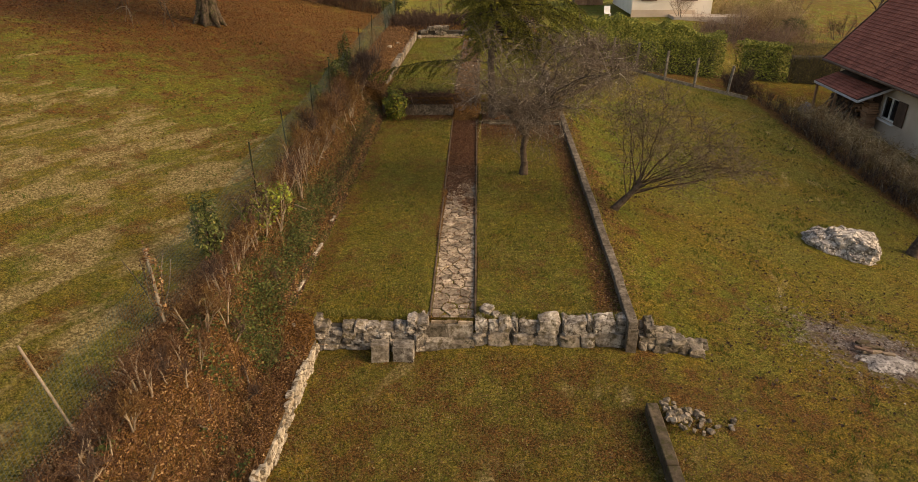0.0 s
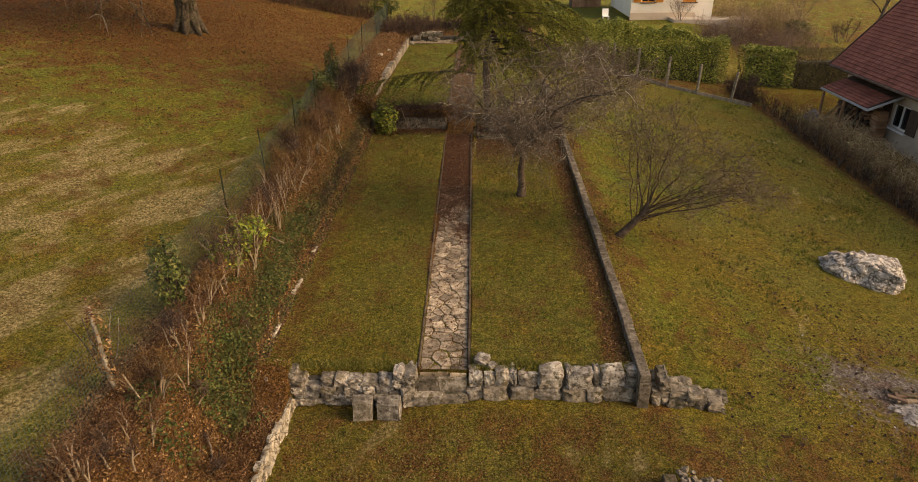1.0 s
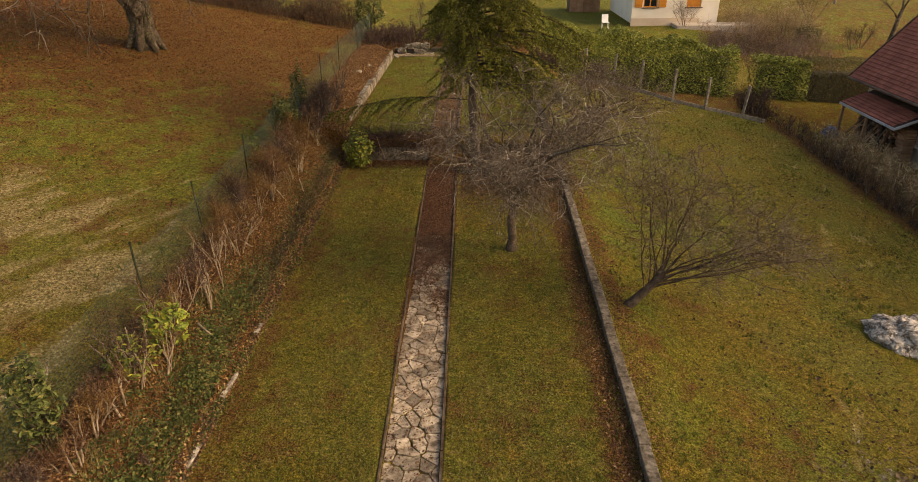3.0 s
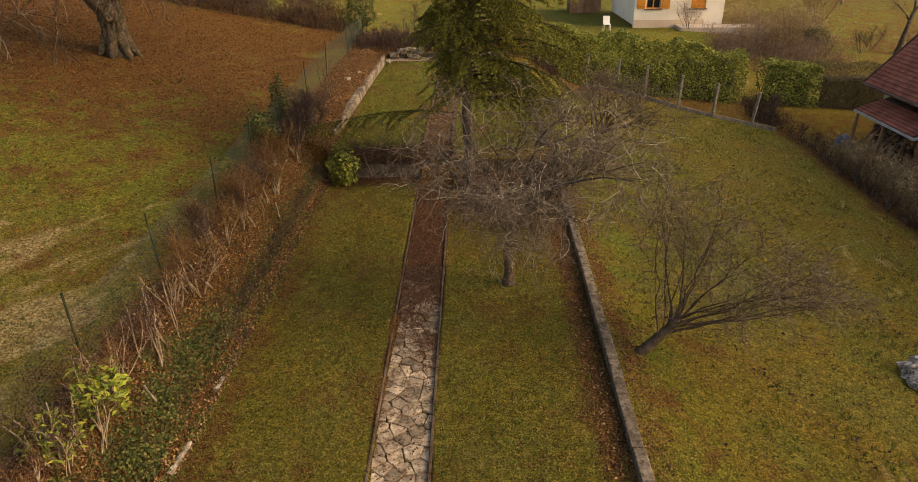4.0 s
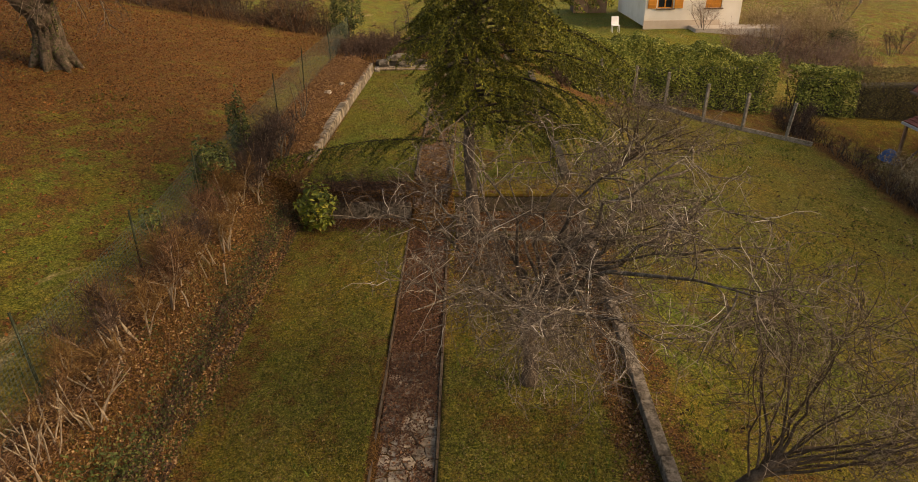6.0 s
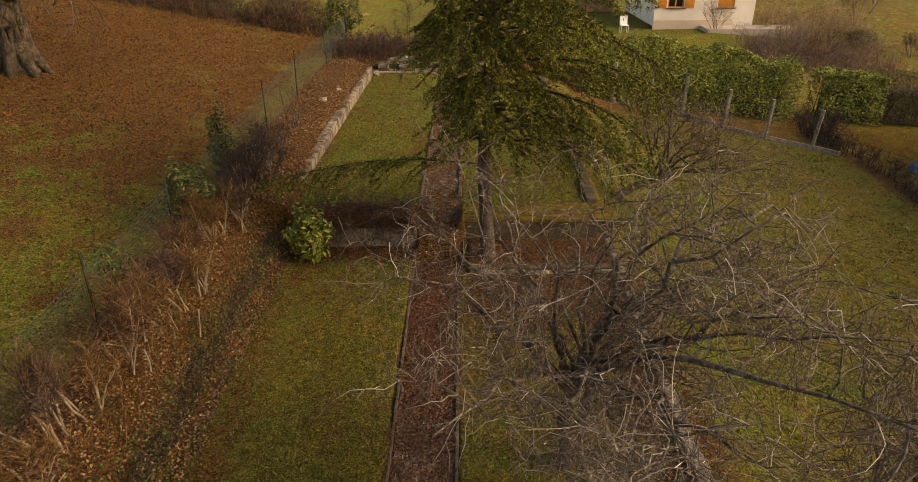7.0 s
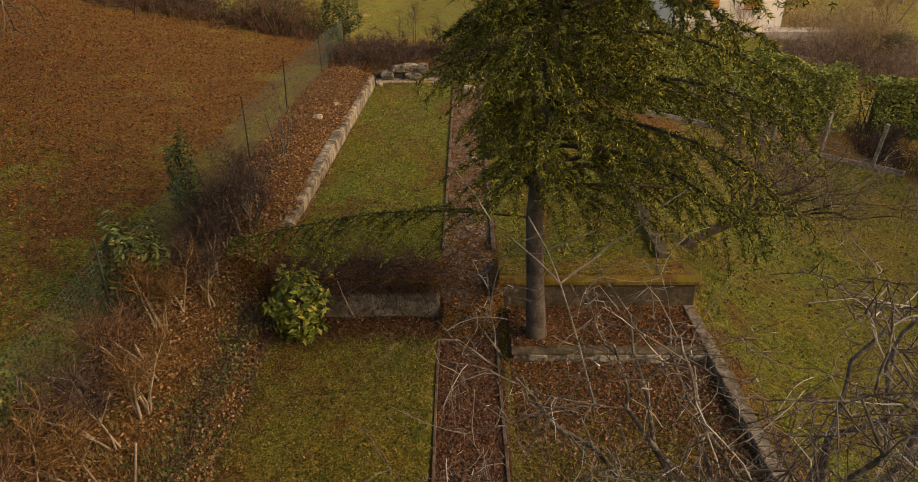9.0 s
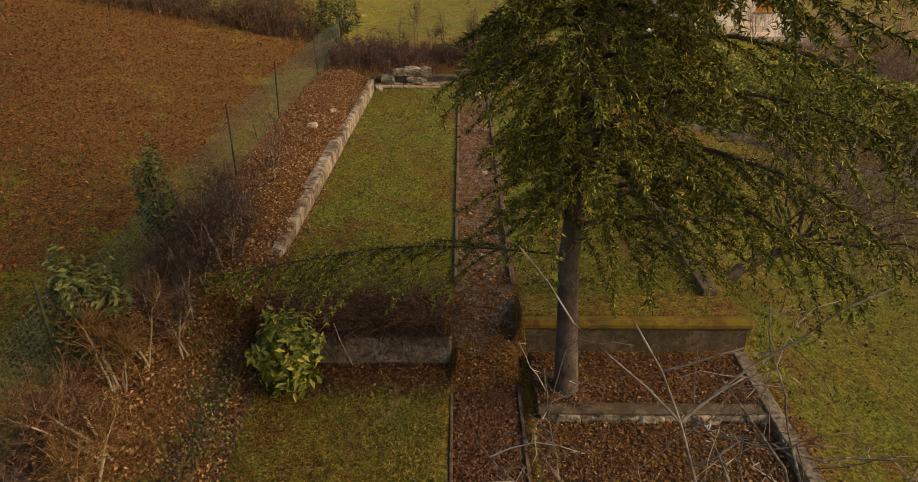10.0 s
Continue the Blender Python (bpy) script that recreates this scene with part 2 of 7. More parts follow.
M_CLOVER = foliage("ground_ivy", [(0.0, (0.024, 0.032, 0.006)), (0.45, (0.09, 0.104, 0.014)), (0.88, (0.165, 0.162, 0.03)), (1.0, (0.24, 0.2, 0.06))], 0.75, 0.15)
M_NEEDLE = foliage("cedar_needles", [(0.0, (0.02, 0.028, 0.006)), (0.4, (0.07, 0.082, 0.012)), (0.8, (0.19, 0.185, 0.023)), (1.0, (0.38, 0.33, 0.05))], 0.7, 0.2)
M_LAUREL = foliage("laurel_leaves", [(0.0, (0.0422, 0.0634, 0.0106)), (0.45, (0.106, 0.132, 0.0169)), (0.8, (0.201, 0.211, 0.0253)), (1.0, (0.338, 0.285, 0.0422))], 0.55, 0.3)
M_HEDGE = foliage("hedge_leaves", [(0.0, (0.065, 0.088, 0.018)), (0.5, (0.185, 0.21, 0.034)), (0.8, (0.32, 0.33, 0.058)), (1.0, (0.48, 0.45, 0.13))], 0.6, 0.2)
M_THUJA = foliage("clipped_hedge", [(0.0, (0.07, 0.063, 0.0252)), (0.6, (0.154, 0.129, 0.0504)), (1.0, (0.266, 0.231, 0.084))], 0.8, 0.2)
M_LIMELEAF = foliage("bright_green_leaves", [(0.0, (0.07, 0.11, 0.014)), (0.6, (0.16, 0.21, 0.026)), (1.0, (0.3, 0.3, 0.04))], 0.5, 0.3)
M_YELLOW = foliage("yellow_green_leaves", [(0.0, (0.1, 0.15, 0.016)), (0.7, (0.22, 0.25, 0.03)), (1.0, (0.4, 0.34, 0.04))], 0.5, 0.3)
M_TWIG = foliage("lichen_grey_twigs", [(0.0, (0.075, 0.056, 0.043)), (0.55, (0.165, 0.131, 0.102)), (0.85, (0.31, 0.262, 0.21)), (1.0, (0.55, 0.495, 0.41))], 0.95, 0.1)
M_BROWNTWIG = foliage("brown_twigs", [(0.0, (0.052, 0.038, 0.028)), (0.6, (0.125, 0.094, 0.07)), (1.0, (0.315, 0.255, 0.195))], 0.95, 0.1)
M_REDTWIG = foliage("red_brown_twigs", [(0.0, (0.045, 0.023, 0.014)), (0.5, (0.115, 0.06, 0.032)), (1.0, (0.25, 0.15, 0.083))], 0.95, 0.1)
M_DARKTWIG = foliage("dark_purple_twigs", [(0.0, (0.0333, 0.0218, 0.0181)), (0.6, (0.0808, 0.0522, 0.0399)), (1.0, (0.162, 0.109, 0.076))], 0.95, 0.1)
M_OCHRETWIG = foliage("ochre_twigs", [(0.0, (0.07, 0.036, 0.015)), (0.5, (0.15, 0.082, 0.03)), (1.0, (0.27, 0.165, 0.068))], 0.95, 0.1)


M_PINKTWIG = foliage("pink_brown_twigs", [(0.0, (0.13, 0.075, 0.052)), (0.5, (0.23, 0.15, 0.108)), (1.0, (0.36, 0.26, 0.195))], 0.95, 0.1)
M_STRAWTWIG = foliage("straw_stalks", [(0.0, (0.17, 0.112, 0.056)), (0.5, (0.33, 0.235, 0.122)), (1.0, (0.52, 0.4, 0.24))], 0.95, 0.1)


# ---- mesh helpers ----
RNG = np.random.default_rng(7)


def mesh_data(name, verts, faces, mats, smooth=False):
    me = bpy.data.meshes.new(name)
    me.from_pydata([tuple(v) for v in verts], [], faces)
    for m in mats if isinstance(mats, (list, tuple)) else [mats]:
        me.materials.append(m)
    if smooth:
        me.polygons.foreach_set("use_smooth", [True] * len(me.polygons))
    me.update()
    return me


def thing(name, label, category, at=(0, 0, 0), group="", kind=""):
    """An Empty at a thing's base, to parent its parts."""
    ob = new(name)
    ob.empty_display_size = 0.1
    ob.location = at
    return tagged(ob, label, category, group, kind)


def put(name, me, parent=None, at=None, label=""):
    """One mesh object; parts are placed in the world's metres."""
    ob = new(name, me)
    if at is not None:
        ob.matrix_basis = at
    if parent is not None:
        ob.parent = parent
        ob.matrix_parent_inverse = parent.matrix_basis.inverted()
    return tagged(ob, label) if label else ob


def part(name, bm, mat, parent, label=""):
    me = bpy.data.meshes.new(name)
    bm.to_mesh(me)
    bm.free()
    me.materials.append(mat)
    return put(name, me, parent, None, label)


def box(bm, x0, y0, z0, x1, y1, z1, bev=0.0):
    made = bmesh.ops.create_cube(bm, size=1)["verts"]
    for v in made:
        v.co = Vector(((x0 + x1) / 2 + v.co.x * (x1 - x0), (y0 + y1) / 2 + v.co.y * (y1 - y0), (z0 + z1) / 2 + v.co.z * (z1 - z0)))
    if bev:
        edges = list({e for v in made for e in v.link_edges})
        bmesh.ops.bevel(bm, geom=edges, offset=bev, segments=1, affect="EDGES")
    return made


def box_bm(*a, bev=0.0):
    bm = bmesh.new()
    box(bm, *a, bev=bev)
    return bm


def beam_bm(p, q, w, h, bev=0.005, roll=0.0):
    """A bar of section w x h from p to q."""
    bm = bmesh.new()
    p, q = Vector(p), Vector(q)
    n = (q - p).length
    box(bm, -w / 2, -h / 2, 0, w / 2, h / 2, n, bev)
    turn = (q - p).to_track_quat("Z", "Y").to_matrix().to_4x4() @ Matrix.Rotation(roll, 4, "Z")
    bm.transform(Matrix.Translation(p) @ turn)
    return bm


class Tubes:
    """Tapered tubes gathered into one mesh."""

    def __init__(self):
        self.v, self.f = [], []

    def add(self, pts, radii, sides=5):
        base = len(self.v)
        pts = [Vector(p) for p in pts]
        for i, (p, r) in enumerate(zip(pts, radii)):
            d = (pts[min(i + 1, len(pts) - 1)] - pts[max(i - 1, 0)]).normalized()
            a = d.orthogonal().normalized()
            b = d.cross(a)
            for k in range(sides):
                t = 2 * math.pi * k / sides
                self.v.append(p + (a * math.cos(t) + b * math.sin(t)) * r)
        for i in range(len(pts) - 1):
            for k in range(sides):
                j = base + i * sides
                self.f.append((j + k, j + (k + 1) % sides, j + sides + (k + 1) % sides, j + sides + k))
        self.f.append(tuple(base + len(pts) * sides - sides + k for k in range(sides)))

    def spike(self, p, q, r):
        """A thin three-sided twig that ends in a point."""
        base = len(self.v)
        a = (q - p).orthogonal().normalized() * r
        b = (q - p).normalized().cross(a)
        self.v += [p + a, p - a * 0.5 + b * 0.87, p - a * 0.5 - b * 0.87, q]
        self.f += [(base, base + 1, base + 3), (base + 1, base + 2, base + 3), (base + 2, base, base + 3)]

    def mesh(self, name, mat, smooth=True):
        return mesh_data(name, self.v, self.f, mat, smooth)


def flat_leaves(name, pts, size, mat, tilt=0.5, aspect=0.6, lift=0.01, fold=0.25, up=None):
    """Small folded leaves, two halves each, scattered at pts."""
    pts = np.asarray(pts, float)
    n = len(pts)
    a = RNG.uniform(0, 2 * np.pi, n)
    s = size * RNG.uniform(0.6, 1.3, n)
    nz = np.stack([RNG.normal(0, tilt, n), RNG.normal(0, tilt, n), np.ones(n)], 1)
    if up is not None:
        nz = np.asarray(up, float) + RNG.normal(0, tilt, (n, 3))
    nz /= np.linalg.norm(nz, axis=1)[:, None]
    ref = np.stack([np.cos(a), np.sin(a), RNG.normal(0, 0.3, n)], 1)
    ax = ref - (ref * nz).sum(1)[:, None] * nz
    ax /= np.linalg.norm(ax, axis=1)[:, None]
    ay = np.cross(nz, ax)
    L, W = ax * s[:, None] * 0.5, ay * (s * aspect * 0.5)[:, None]
    H = nz * (s * fold * 0.5)[:, None]
    c = pts + np.array([0, 0, lift])
    v = np.stack([c - L, c + L, c + W + H - L * 0.15, c - W + H - L * 0.15], 1).reshape(-1, 3)
    i = np.arange(n)[:, None] * 4
    f = np.concatenate([i + [0, 1, 2], i + [1, 0, 3]], 0)
    return mesh_data(name, v.tolist(), f.tolist(), mat)


def blades(name, pts, height, width, mat, count=3, lean=0.5):
    """Tufts of grass: each blade one tapered triangle."""
    pts = np.repeat(np.asarray(pts, float), count, 0)
    n = len(pts)
    pts[:, :2] += RNG.normal(0, 0.02, (n, 2))
    a = RNG.uniform(0, 2 * np.pi, n)
    h = height * RNG.uniform(0.5, 1.3, n)
    d = np.stack([np.cos(a), np.sin(a), np.zeros(n)], 1)
    side = np.stack([-np.sin(a), np.cos(a), np.zeros(n)], 1) * (width * RNG.uniform(0.6, 1.3, n))[:, None]
    tip = pts + d * (h * RNG.uniform(0.1, 1.0, n) * lean)[:, None] + np.array([0, 0, 1.0]) * h[:, None]
    v = np.stack([pts - side, pts + side, tip], 1).reshape(-1, 3)
    return mesh_data(name, v.tolist(), np.arange(3 * n).reshape(-1, 3).tolist(), mat)


def rough_stone(w, d, h, seed, cuts=2, round_=0.45, rugged=0.1):
    """A block with worn corners and an uneven face, its centre at the origin."""
    rnd = random.Random(seed)
    bm = bmesh.new()
    bmesh.ops.create_cube(bm, size=2)
    bmesh.ops.subdivide_edges(bm, edges=bm.edges, cuts=cuts, use_grid_fill=True)
    off = Vector((rnd.uniform(0, 50), rnd.uniform(0, 50), rnd.uniform(0, 50)))
    for v in bm.verts:
        p = v.co.copy()
        q = p.normalized() * 1.25
        p = p.lerp(q, round_)
        p += noise.noise_vector(p * 0.9 + off) * rugged * 2.2 + noise.noise_vector(p * 2.6 + off) * rugged
        v.co = Vector((p.x * w / 2, p.y * d / 2, p.z * h / 2))
    me = bpy.data.meshes.new("stone")
    bm.to_mesh(me)
    bm.free()
    return me


def fbm(x, y, s, seed=0.0):
    """A smooth uneven field in numpy, about -1 to 1."""
    return (np.sin(x * s * 1.3 + seed) * np.cos(y * s * 1.1 - seed * 1.7) + 0.6 * np.sin((x + y) * s * 2.3 + seed * 2.1) * np.cos((x - 0.6 * y) * s * 1.9 + seed)
            + 0.35 * np.sin(x * s * 4.7 - y * s * 2.9 + seed * 3)) / 1.6


def step(a, b, x):
    t = np.clip((np.asarray(x, float) - a) / (b - a), 0, 1)
    return t * t * (3 - 2 * t)

# ---- the lie of the land ----
# The garden is a strip of two terraces (x -2.7 to 3.5, y 0 to 24) on a slope that falls to the east.
def terrace_low(y):
    return 0.03 * y


def terrace_high(y):
    return 0.97 + 0.018 * (y - 12.3)


def edging_top(y):
    return 0.13 + 0.031 * y


def field(x, y):
    z = 1.0 + 0.18 * (-x - 4.5) + 0.03 * y
    z = z + 0.2 * np.exp(-((x + 10) ** 2 + (y - 17) ** 2) / 30.0)
    return np.minimum(z, 3.6) - 0.6 * step(26, 34, y) + 0.012 * np.maximum(y - 34, 0)


def east(x, y):
    back = -0.15 - 0.2 * (x - 4) + 0.02 * np.maximum(y - 8, 0)
    front = -0.58 - 0.12 * np.maximum(x - 3.8, 0)
    z = front + (back - front) * step(-1.0, 4.5, y)
    z = z + 0.26 * np.exp(-np.maximum(x - 3.6, 0) ** 2 / 0.9) * step(0.3, 4, y) + 0.45 * np.exp(-np.maximum(x - 3.6, 0) ** 2 / 2.0) * step(11, 14, y)
    z = np.maximum(z, -2.6 - 0.03 * np.maximum(x - 16, 0))
    beyond = -1.35 - 0.085 * (x - 12) + 0.14 * np.maximum(y - 29, 0)
    beyond = np.clip(beyond, -2.6, -0.02) + 0.004 * np.maximum(y - 44, 0)
    return z + (beyond - z) * step(25.3, 28, y)


def bank(x, y):
    """The hedge bank between the field and the garden."""
    crest = 0.98 + 0.03 * y
    foot = np.where(y > 12.4, terrace_high(y) + 0.18 + 0.012 * (y - 12.4), terrace_low(y) + 0.2)
    foot = -0.28 + (foot + 0.28) * step(-0.75, -0.2, y)
    t = step(-2.62, -3.4, x)
    return foot + (crest - foot) * t


def height(x, y):
    x, y = np.asarray(x, float), np.asarray(y, float)
    low = terrace_low(y) + 0.11 * step(11.25, 11.3, y) * step(0.8, 0.85, x)
    mid = np.where(y < -0.12, -0.58 + 0.1 * step(-0.2, 0.5, x) * step(-1.6, -0.3, y), np.where(y < np.where(x > 0.75, 12.46, 12.32), low, terrace_high(y)))
    mid = np.where(y > 24.1, 1.25 + 0.45 * step(24.1, 25.5, y) * (1 - 0.6 * step(28, 33, y)), mid)
    e = east(x, y)
    right = np.where((y < -0.3), 3.75, 3.52)
    z = np.where(x > right, e, mid)
    z = np.where((y < -0.12) & (x > 2.6), mid + (e - mid) * step(2.8, 4.6, x), z)
    z = np.where((y > 24.1) & (x > 0), z + (e - z) * step(3.0, 9.0, x), z)
    b = bank(x, y)
    f = field(x, y)
    bf = b + (f - b) * step(-3.6, -4.3, x)
    lim = np.where(y < -0.12, -2.06, -2.66)
    z = np.where((x < lim) & (y < 24.1), bf, z)
    zb = mid + (f - mid) * step(-1.5, -5.0, x)
    z = np.where((x < 0) & (y >= 24.1), zb, z)
    on_path = (x > -0.03 - 0.012 * y) & (x < 0.76 - 0.008 * y) & (y > -0.12) & (y < 11.9)
    z = np.where(on_path, z - 0.075, z)
    climb = (x > -0.16) & (x < 0.7) & (y >= 11.4) & (y < 13.2)
    z = np.where(climb, 0.24 + (0.99 - 0.24) * step(11.4, 13.2, y), z)
    return z


def roughness(x, y):
    lawn = 0.018 * fbm(x, y, 1.1, 0.4) + 0.012 * fbm(x, y, 3.7, 2.0)
    wild = 0.05 * fbm(x, y, 2.1, 1.0)
    k = step(-2.5, -2.8, x) * step(-4.4, -4.0, x)
    return lawn * (1 - k) + wild * k


def on_ground(x, y):
    return height(x, y) + roughness(np.asarray(x, float), np.asarray(y, float))


def cover_of(x, y):
    """Red: dead leaves, and brown put in for shade; green: straw; blue: bare earth and ash."""
    d_oak = np.hypot((x + 11) / 1.5, (y - 20))
    red = (0.62 + 0.38 * step(-0.45, 0.35, fbm(x, y, 2.6, 7.0) + 0.5 * fbm(x, y, 6.0, 1.0) + 0.9 * step(6, 14, y) - 0.2)) * step(15.0, 4, d_oak + 2.0 * fbm(x, y, 1.3, 6.0)) * step(-4.0, -5.2, x) * (0.8 + 0.22 * fbm(x, y, 2.4, 9.0) - 0.4 * step(0.25, 0.7, fbm(x, y, 0.9, 4.0)) * step(-10, -6, x))
    on_bank = np.where(y < -0.3, step(-2.02, -2.1, x), step(-2.55, -2.75, x)) * step(-4.3, -3.9, x) * (y < 26)
    red = np.maximum(red, 0.95 * on_bank)
    # leaves left of the edging wall, browned also where its shadow lies
    red = np.maximum(red, 0.75 * np.exp(-(x - 3.2) ** 2 / 0.1) * (y > -0.2) * (y < 12))
    red = np.maximum(red, 0.8 * (x > 0.8) * (x < 3.5) * step(8.6, 10.8, y) * (y < 12.4))
    red = np.maximum(red, 0.5 * np.exp(-(x - 3.9) ** 2 / 0.1) * step(1.5, 4, y) * (y < 12))
    red = np.maximum(red, 0.55 * np.exp(-((x + 2.3) ** 2) / 0.12) * (y > 0) * (y < 12))
    red = np.maximum(red, np.where(x > 0.75, 0.3, 0.6) * (x > -2.7) * (x < 3.5) * step(13.6, 12.6, y) * (y > 12.3))
    red = np.maximum(red, 0.85 * (x > -2.65) * (x < -0.1) * step(11.5, 12.0, y) * (y < 12.4))
    red = np.maximum(red, 0.9 * step(24, 24.6, y) * step(30, 27, y) * step(-9, -3, x) * step(9, 6, x))
    red = np.maximum(red, 0.9 * np.exp(-((x - 15.2) / 0.8) ** 2) * (y > 4) * (y < 25))
    # ground browned below the far hedge, partly in place of its shade
    red = np.maximum(red, 0.55 * step(-0.2, 0.3, y - 25.9 + 0.23 * (x - 6.3)) * (y < 28.5) * (x > 4.6) * (x < 15))
    red = np.maximum(red, (0.25 + 0.2 * fbm(x, y, 1.3, 5.0)) * (1 - 0.75 * step(5, 8, x) * step(2, 5, y)))
    red = np.maximum(red, (0.3 + 0.22 * fbm(x, y, 3.1, 2.5)) * step(-4.2, -5, x) * step(4, 10, y))
    red = np.maximum(red, (0.42 + 0.25 * fbm(x, y, 2.3, 1.5)) * step(-0.2, -0.8, y) * (x > -2.0) * step(9, 6, x))
    red = np.maximum(red, 0.8 * ((x > -0.15) & (x < 0.72) & (y > 3) & (y < 24)))
    red = np.maximum(red, 0.42 * step(15.0, 15.6, x) * step(25, 22, x) * (y < 27.4) * (y > 5))
    red = np.maximum(red, (0.42 + 0.15 * fbm(x, y, 0.5, 2.0)) * step(30, 33, y) * step(13, 17, x))
    red = np.maximum(red, 0.85 * step(56, 64, y) * step(16, 26, x))
    green = step(-4.2, -4.8, x) * (0.5 + 0.1 * fbm(x, y, 0.6, 8.0)) * step(11, 5.5, y + 0.25 * (x + 8))
    green = np.maximum(green, 0.2 * step(27, 31, y) * step(8, 12, x))
    green = np.maximum(green, 0.12 * step(30, 36, y))
    green = np.maximum(green, (0.17 + 0.1 * fbm(x, y, 0.9, 4.0)) * step(8, 11, x) * step(14.8, 14.2, x) * step(4, 8, y) * (y < 25))
    green = np.maximum(green, 0.3 * np.exp(-((x - 7.2) ** 2 + (y - 0.2) ** 2) / 5))
    green = np.maximum(green, (0.2 + 0.15 * fbm(x, y, 1.7, 2.0)) * step(-0.2, -0.6, y) * (x > -2.0) + (0.06 + 0.1 * step(5, 9, y)) * (x > -2.6) * (x < 3.4) * (y > 0) * (y < 12))
    blue = np.exp(-(((x - 8.5) / 1.5) ** 2 + ((y - 0.6 + 0.35 * (x - 8.5)) / 0.95) ** 2) ** 0.9) * (1.0 + 0.25 * fbm(x, y, 4.1, 2.0))
    blue = np.maximum(blue, 0.42 * ((x > -0.15) & (x < 0.7) & (y > 12.2) & (y < 24)))
    lush = (0.35 + 0.35 * fbm(x, y, 0.8, 1.0)) * step(3.7, 4.4, x) * step(-3, 1, y) * step(27, 24, y) + 0.4 * (x > -2.6) * (x < 0) * (y > 0) * (y < 12) + 0.95 * (x > -2.6) * (x < 3.4) * (y > 12.9) * (y < 24)
    lush = lush + 0.4 * np.exp(-((x - 4.6) / 0.5) ** 2) * (y > 0) * (y < 12) + 0.6 * step(3.6, 3.9, x) * step(9, 6, x) * step(6, 9, y) * step(20, 16, y) + 0.8 * step(30, 34, y) + (0.35 + 0.5 * step(4, 9, y)) * step(-4.2, -5, x) * step(20, 13, y) + 0.45 * (x > 0.8) * (x < 3.4) * (y > 0) * (y < 8)
    return red, green, blue, lush


def spaced(stops):
    out = []
    for (a, b, d) in stops:
        out += list(np.arange(a, b, d))
    return np.unique(np.round(np.array(out + [stops[-1][1]]), 3))


def build_ground():
    gx = spaced([(-600, -100, 50), (-100, -40, 10), (-40, -16, 1.5), (-16, -5, 0.3), (-5, -2, 0.1), (-2, 4.6, 0.1), (4.6, 16, 0.24), (16, 26, 0.7), (26, 60, 2.5), (60, 120, 10), (120, 600, 60)])
    gx = np.unique(np.concatenate([gx, [-2.68, -2.65, -2.07, -2.05, -0.12, 0.74, 0.81, 0.84, 3.51, 3.53, 3.74, 3.76]]))
    gy = spaced([(-300, -40, 50), (-40, -12, 4), (-12, -6, 0.5), (-6, 13, 0.12), (13, 26, 0.2), (26, 45, 0.6), (45, 90, 2.5), (90, 200, 15), (200, 900, 90)])
    gy = np.unique(np.concatenate([gy, [-0.13, -0.11, 11.26, 11.31, 12.31, 12.33, 12.45, 12.47, 24.09, 24.12]]))
    X, Y = np.meshgrid(gx, gy)
    Z = on_ground(X, Y)
    nx, ny = len(gx), len(gy)
    v = np.stack([X, Y, Z], -1).reshape(-1, 3)
    k = (np.arange(ny - 1)[:, None] * nx + np.arange(nx - 1)[None]).reshape(-1)
    f = np.stack([k, k + 1, k + nx + 1, k + nx], 1)
    me = mesh_data("ground", v.tolist(), f.tolist(), M_GROUND, True)
    r, g, b, lush = cover_of(X, Y)
    col = np.stack([r, g, np.asarray(b, float), lush], -1).reshape(-1, 4).clip(0, 1)
    at = me.color_attributes.new("cover", "FLOAT_COLOR", "POINT")
    at.data.foreach_set("color", col.astype(np.float32).reshape(-1))
    return tagged(new("ground", me), "sloping winter lawn of olive grass with fallen leaves", "ground", kind="structure")


build_ground()


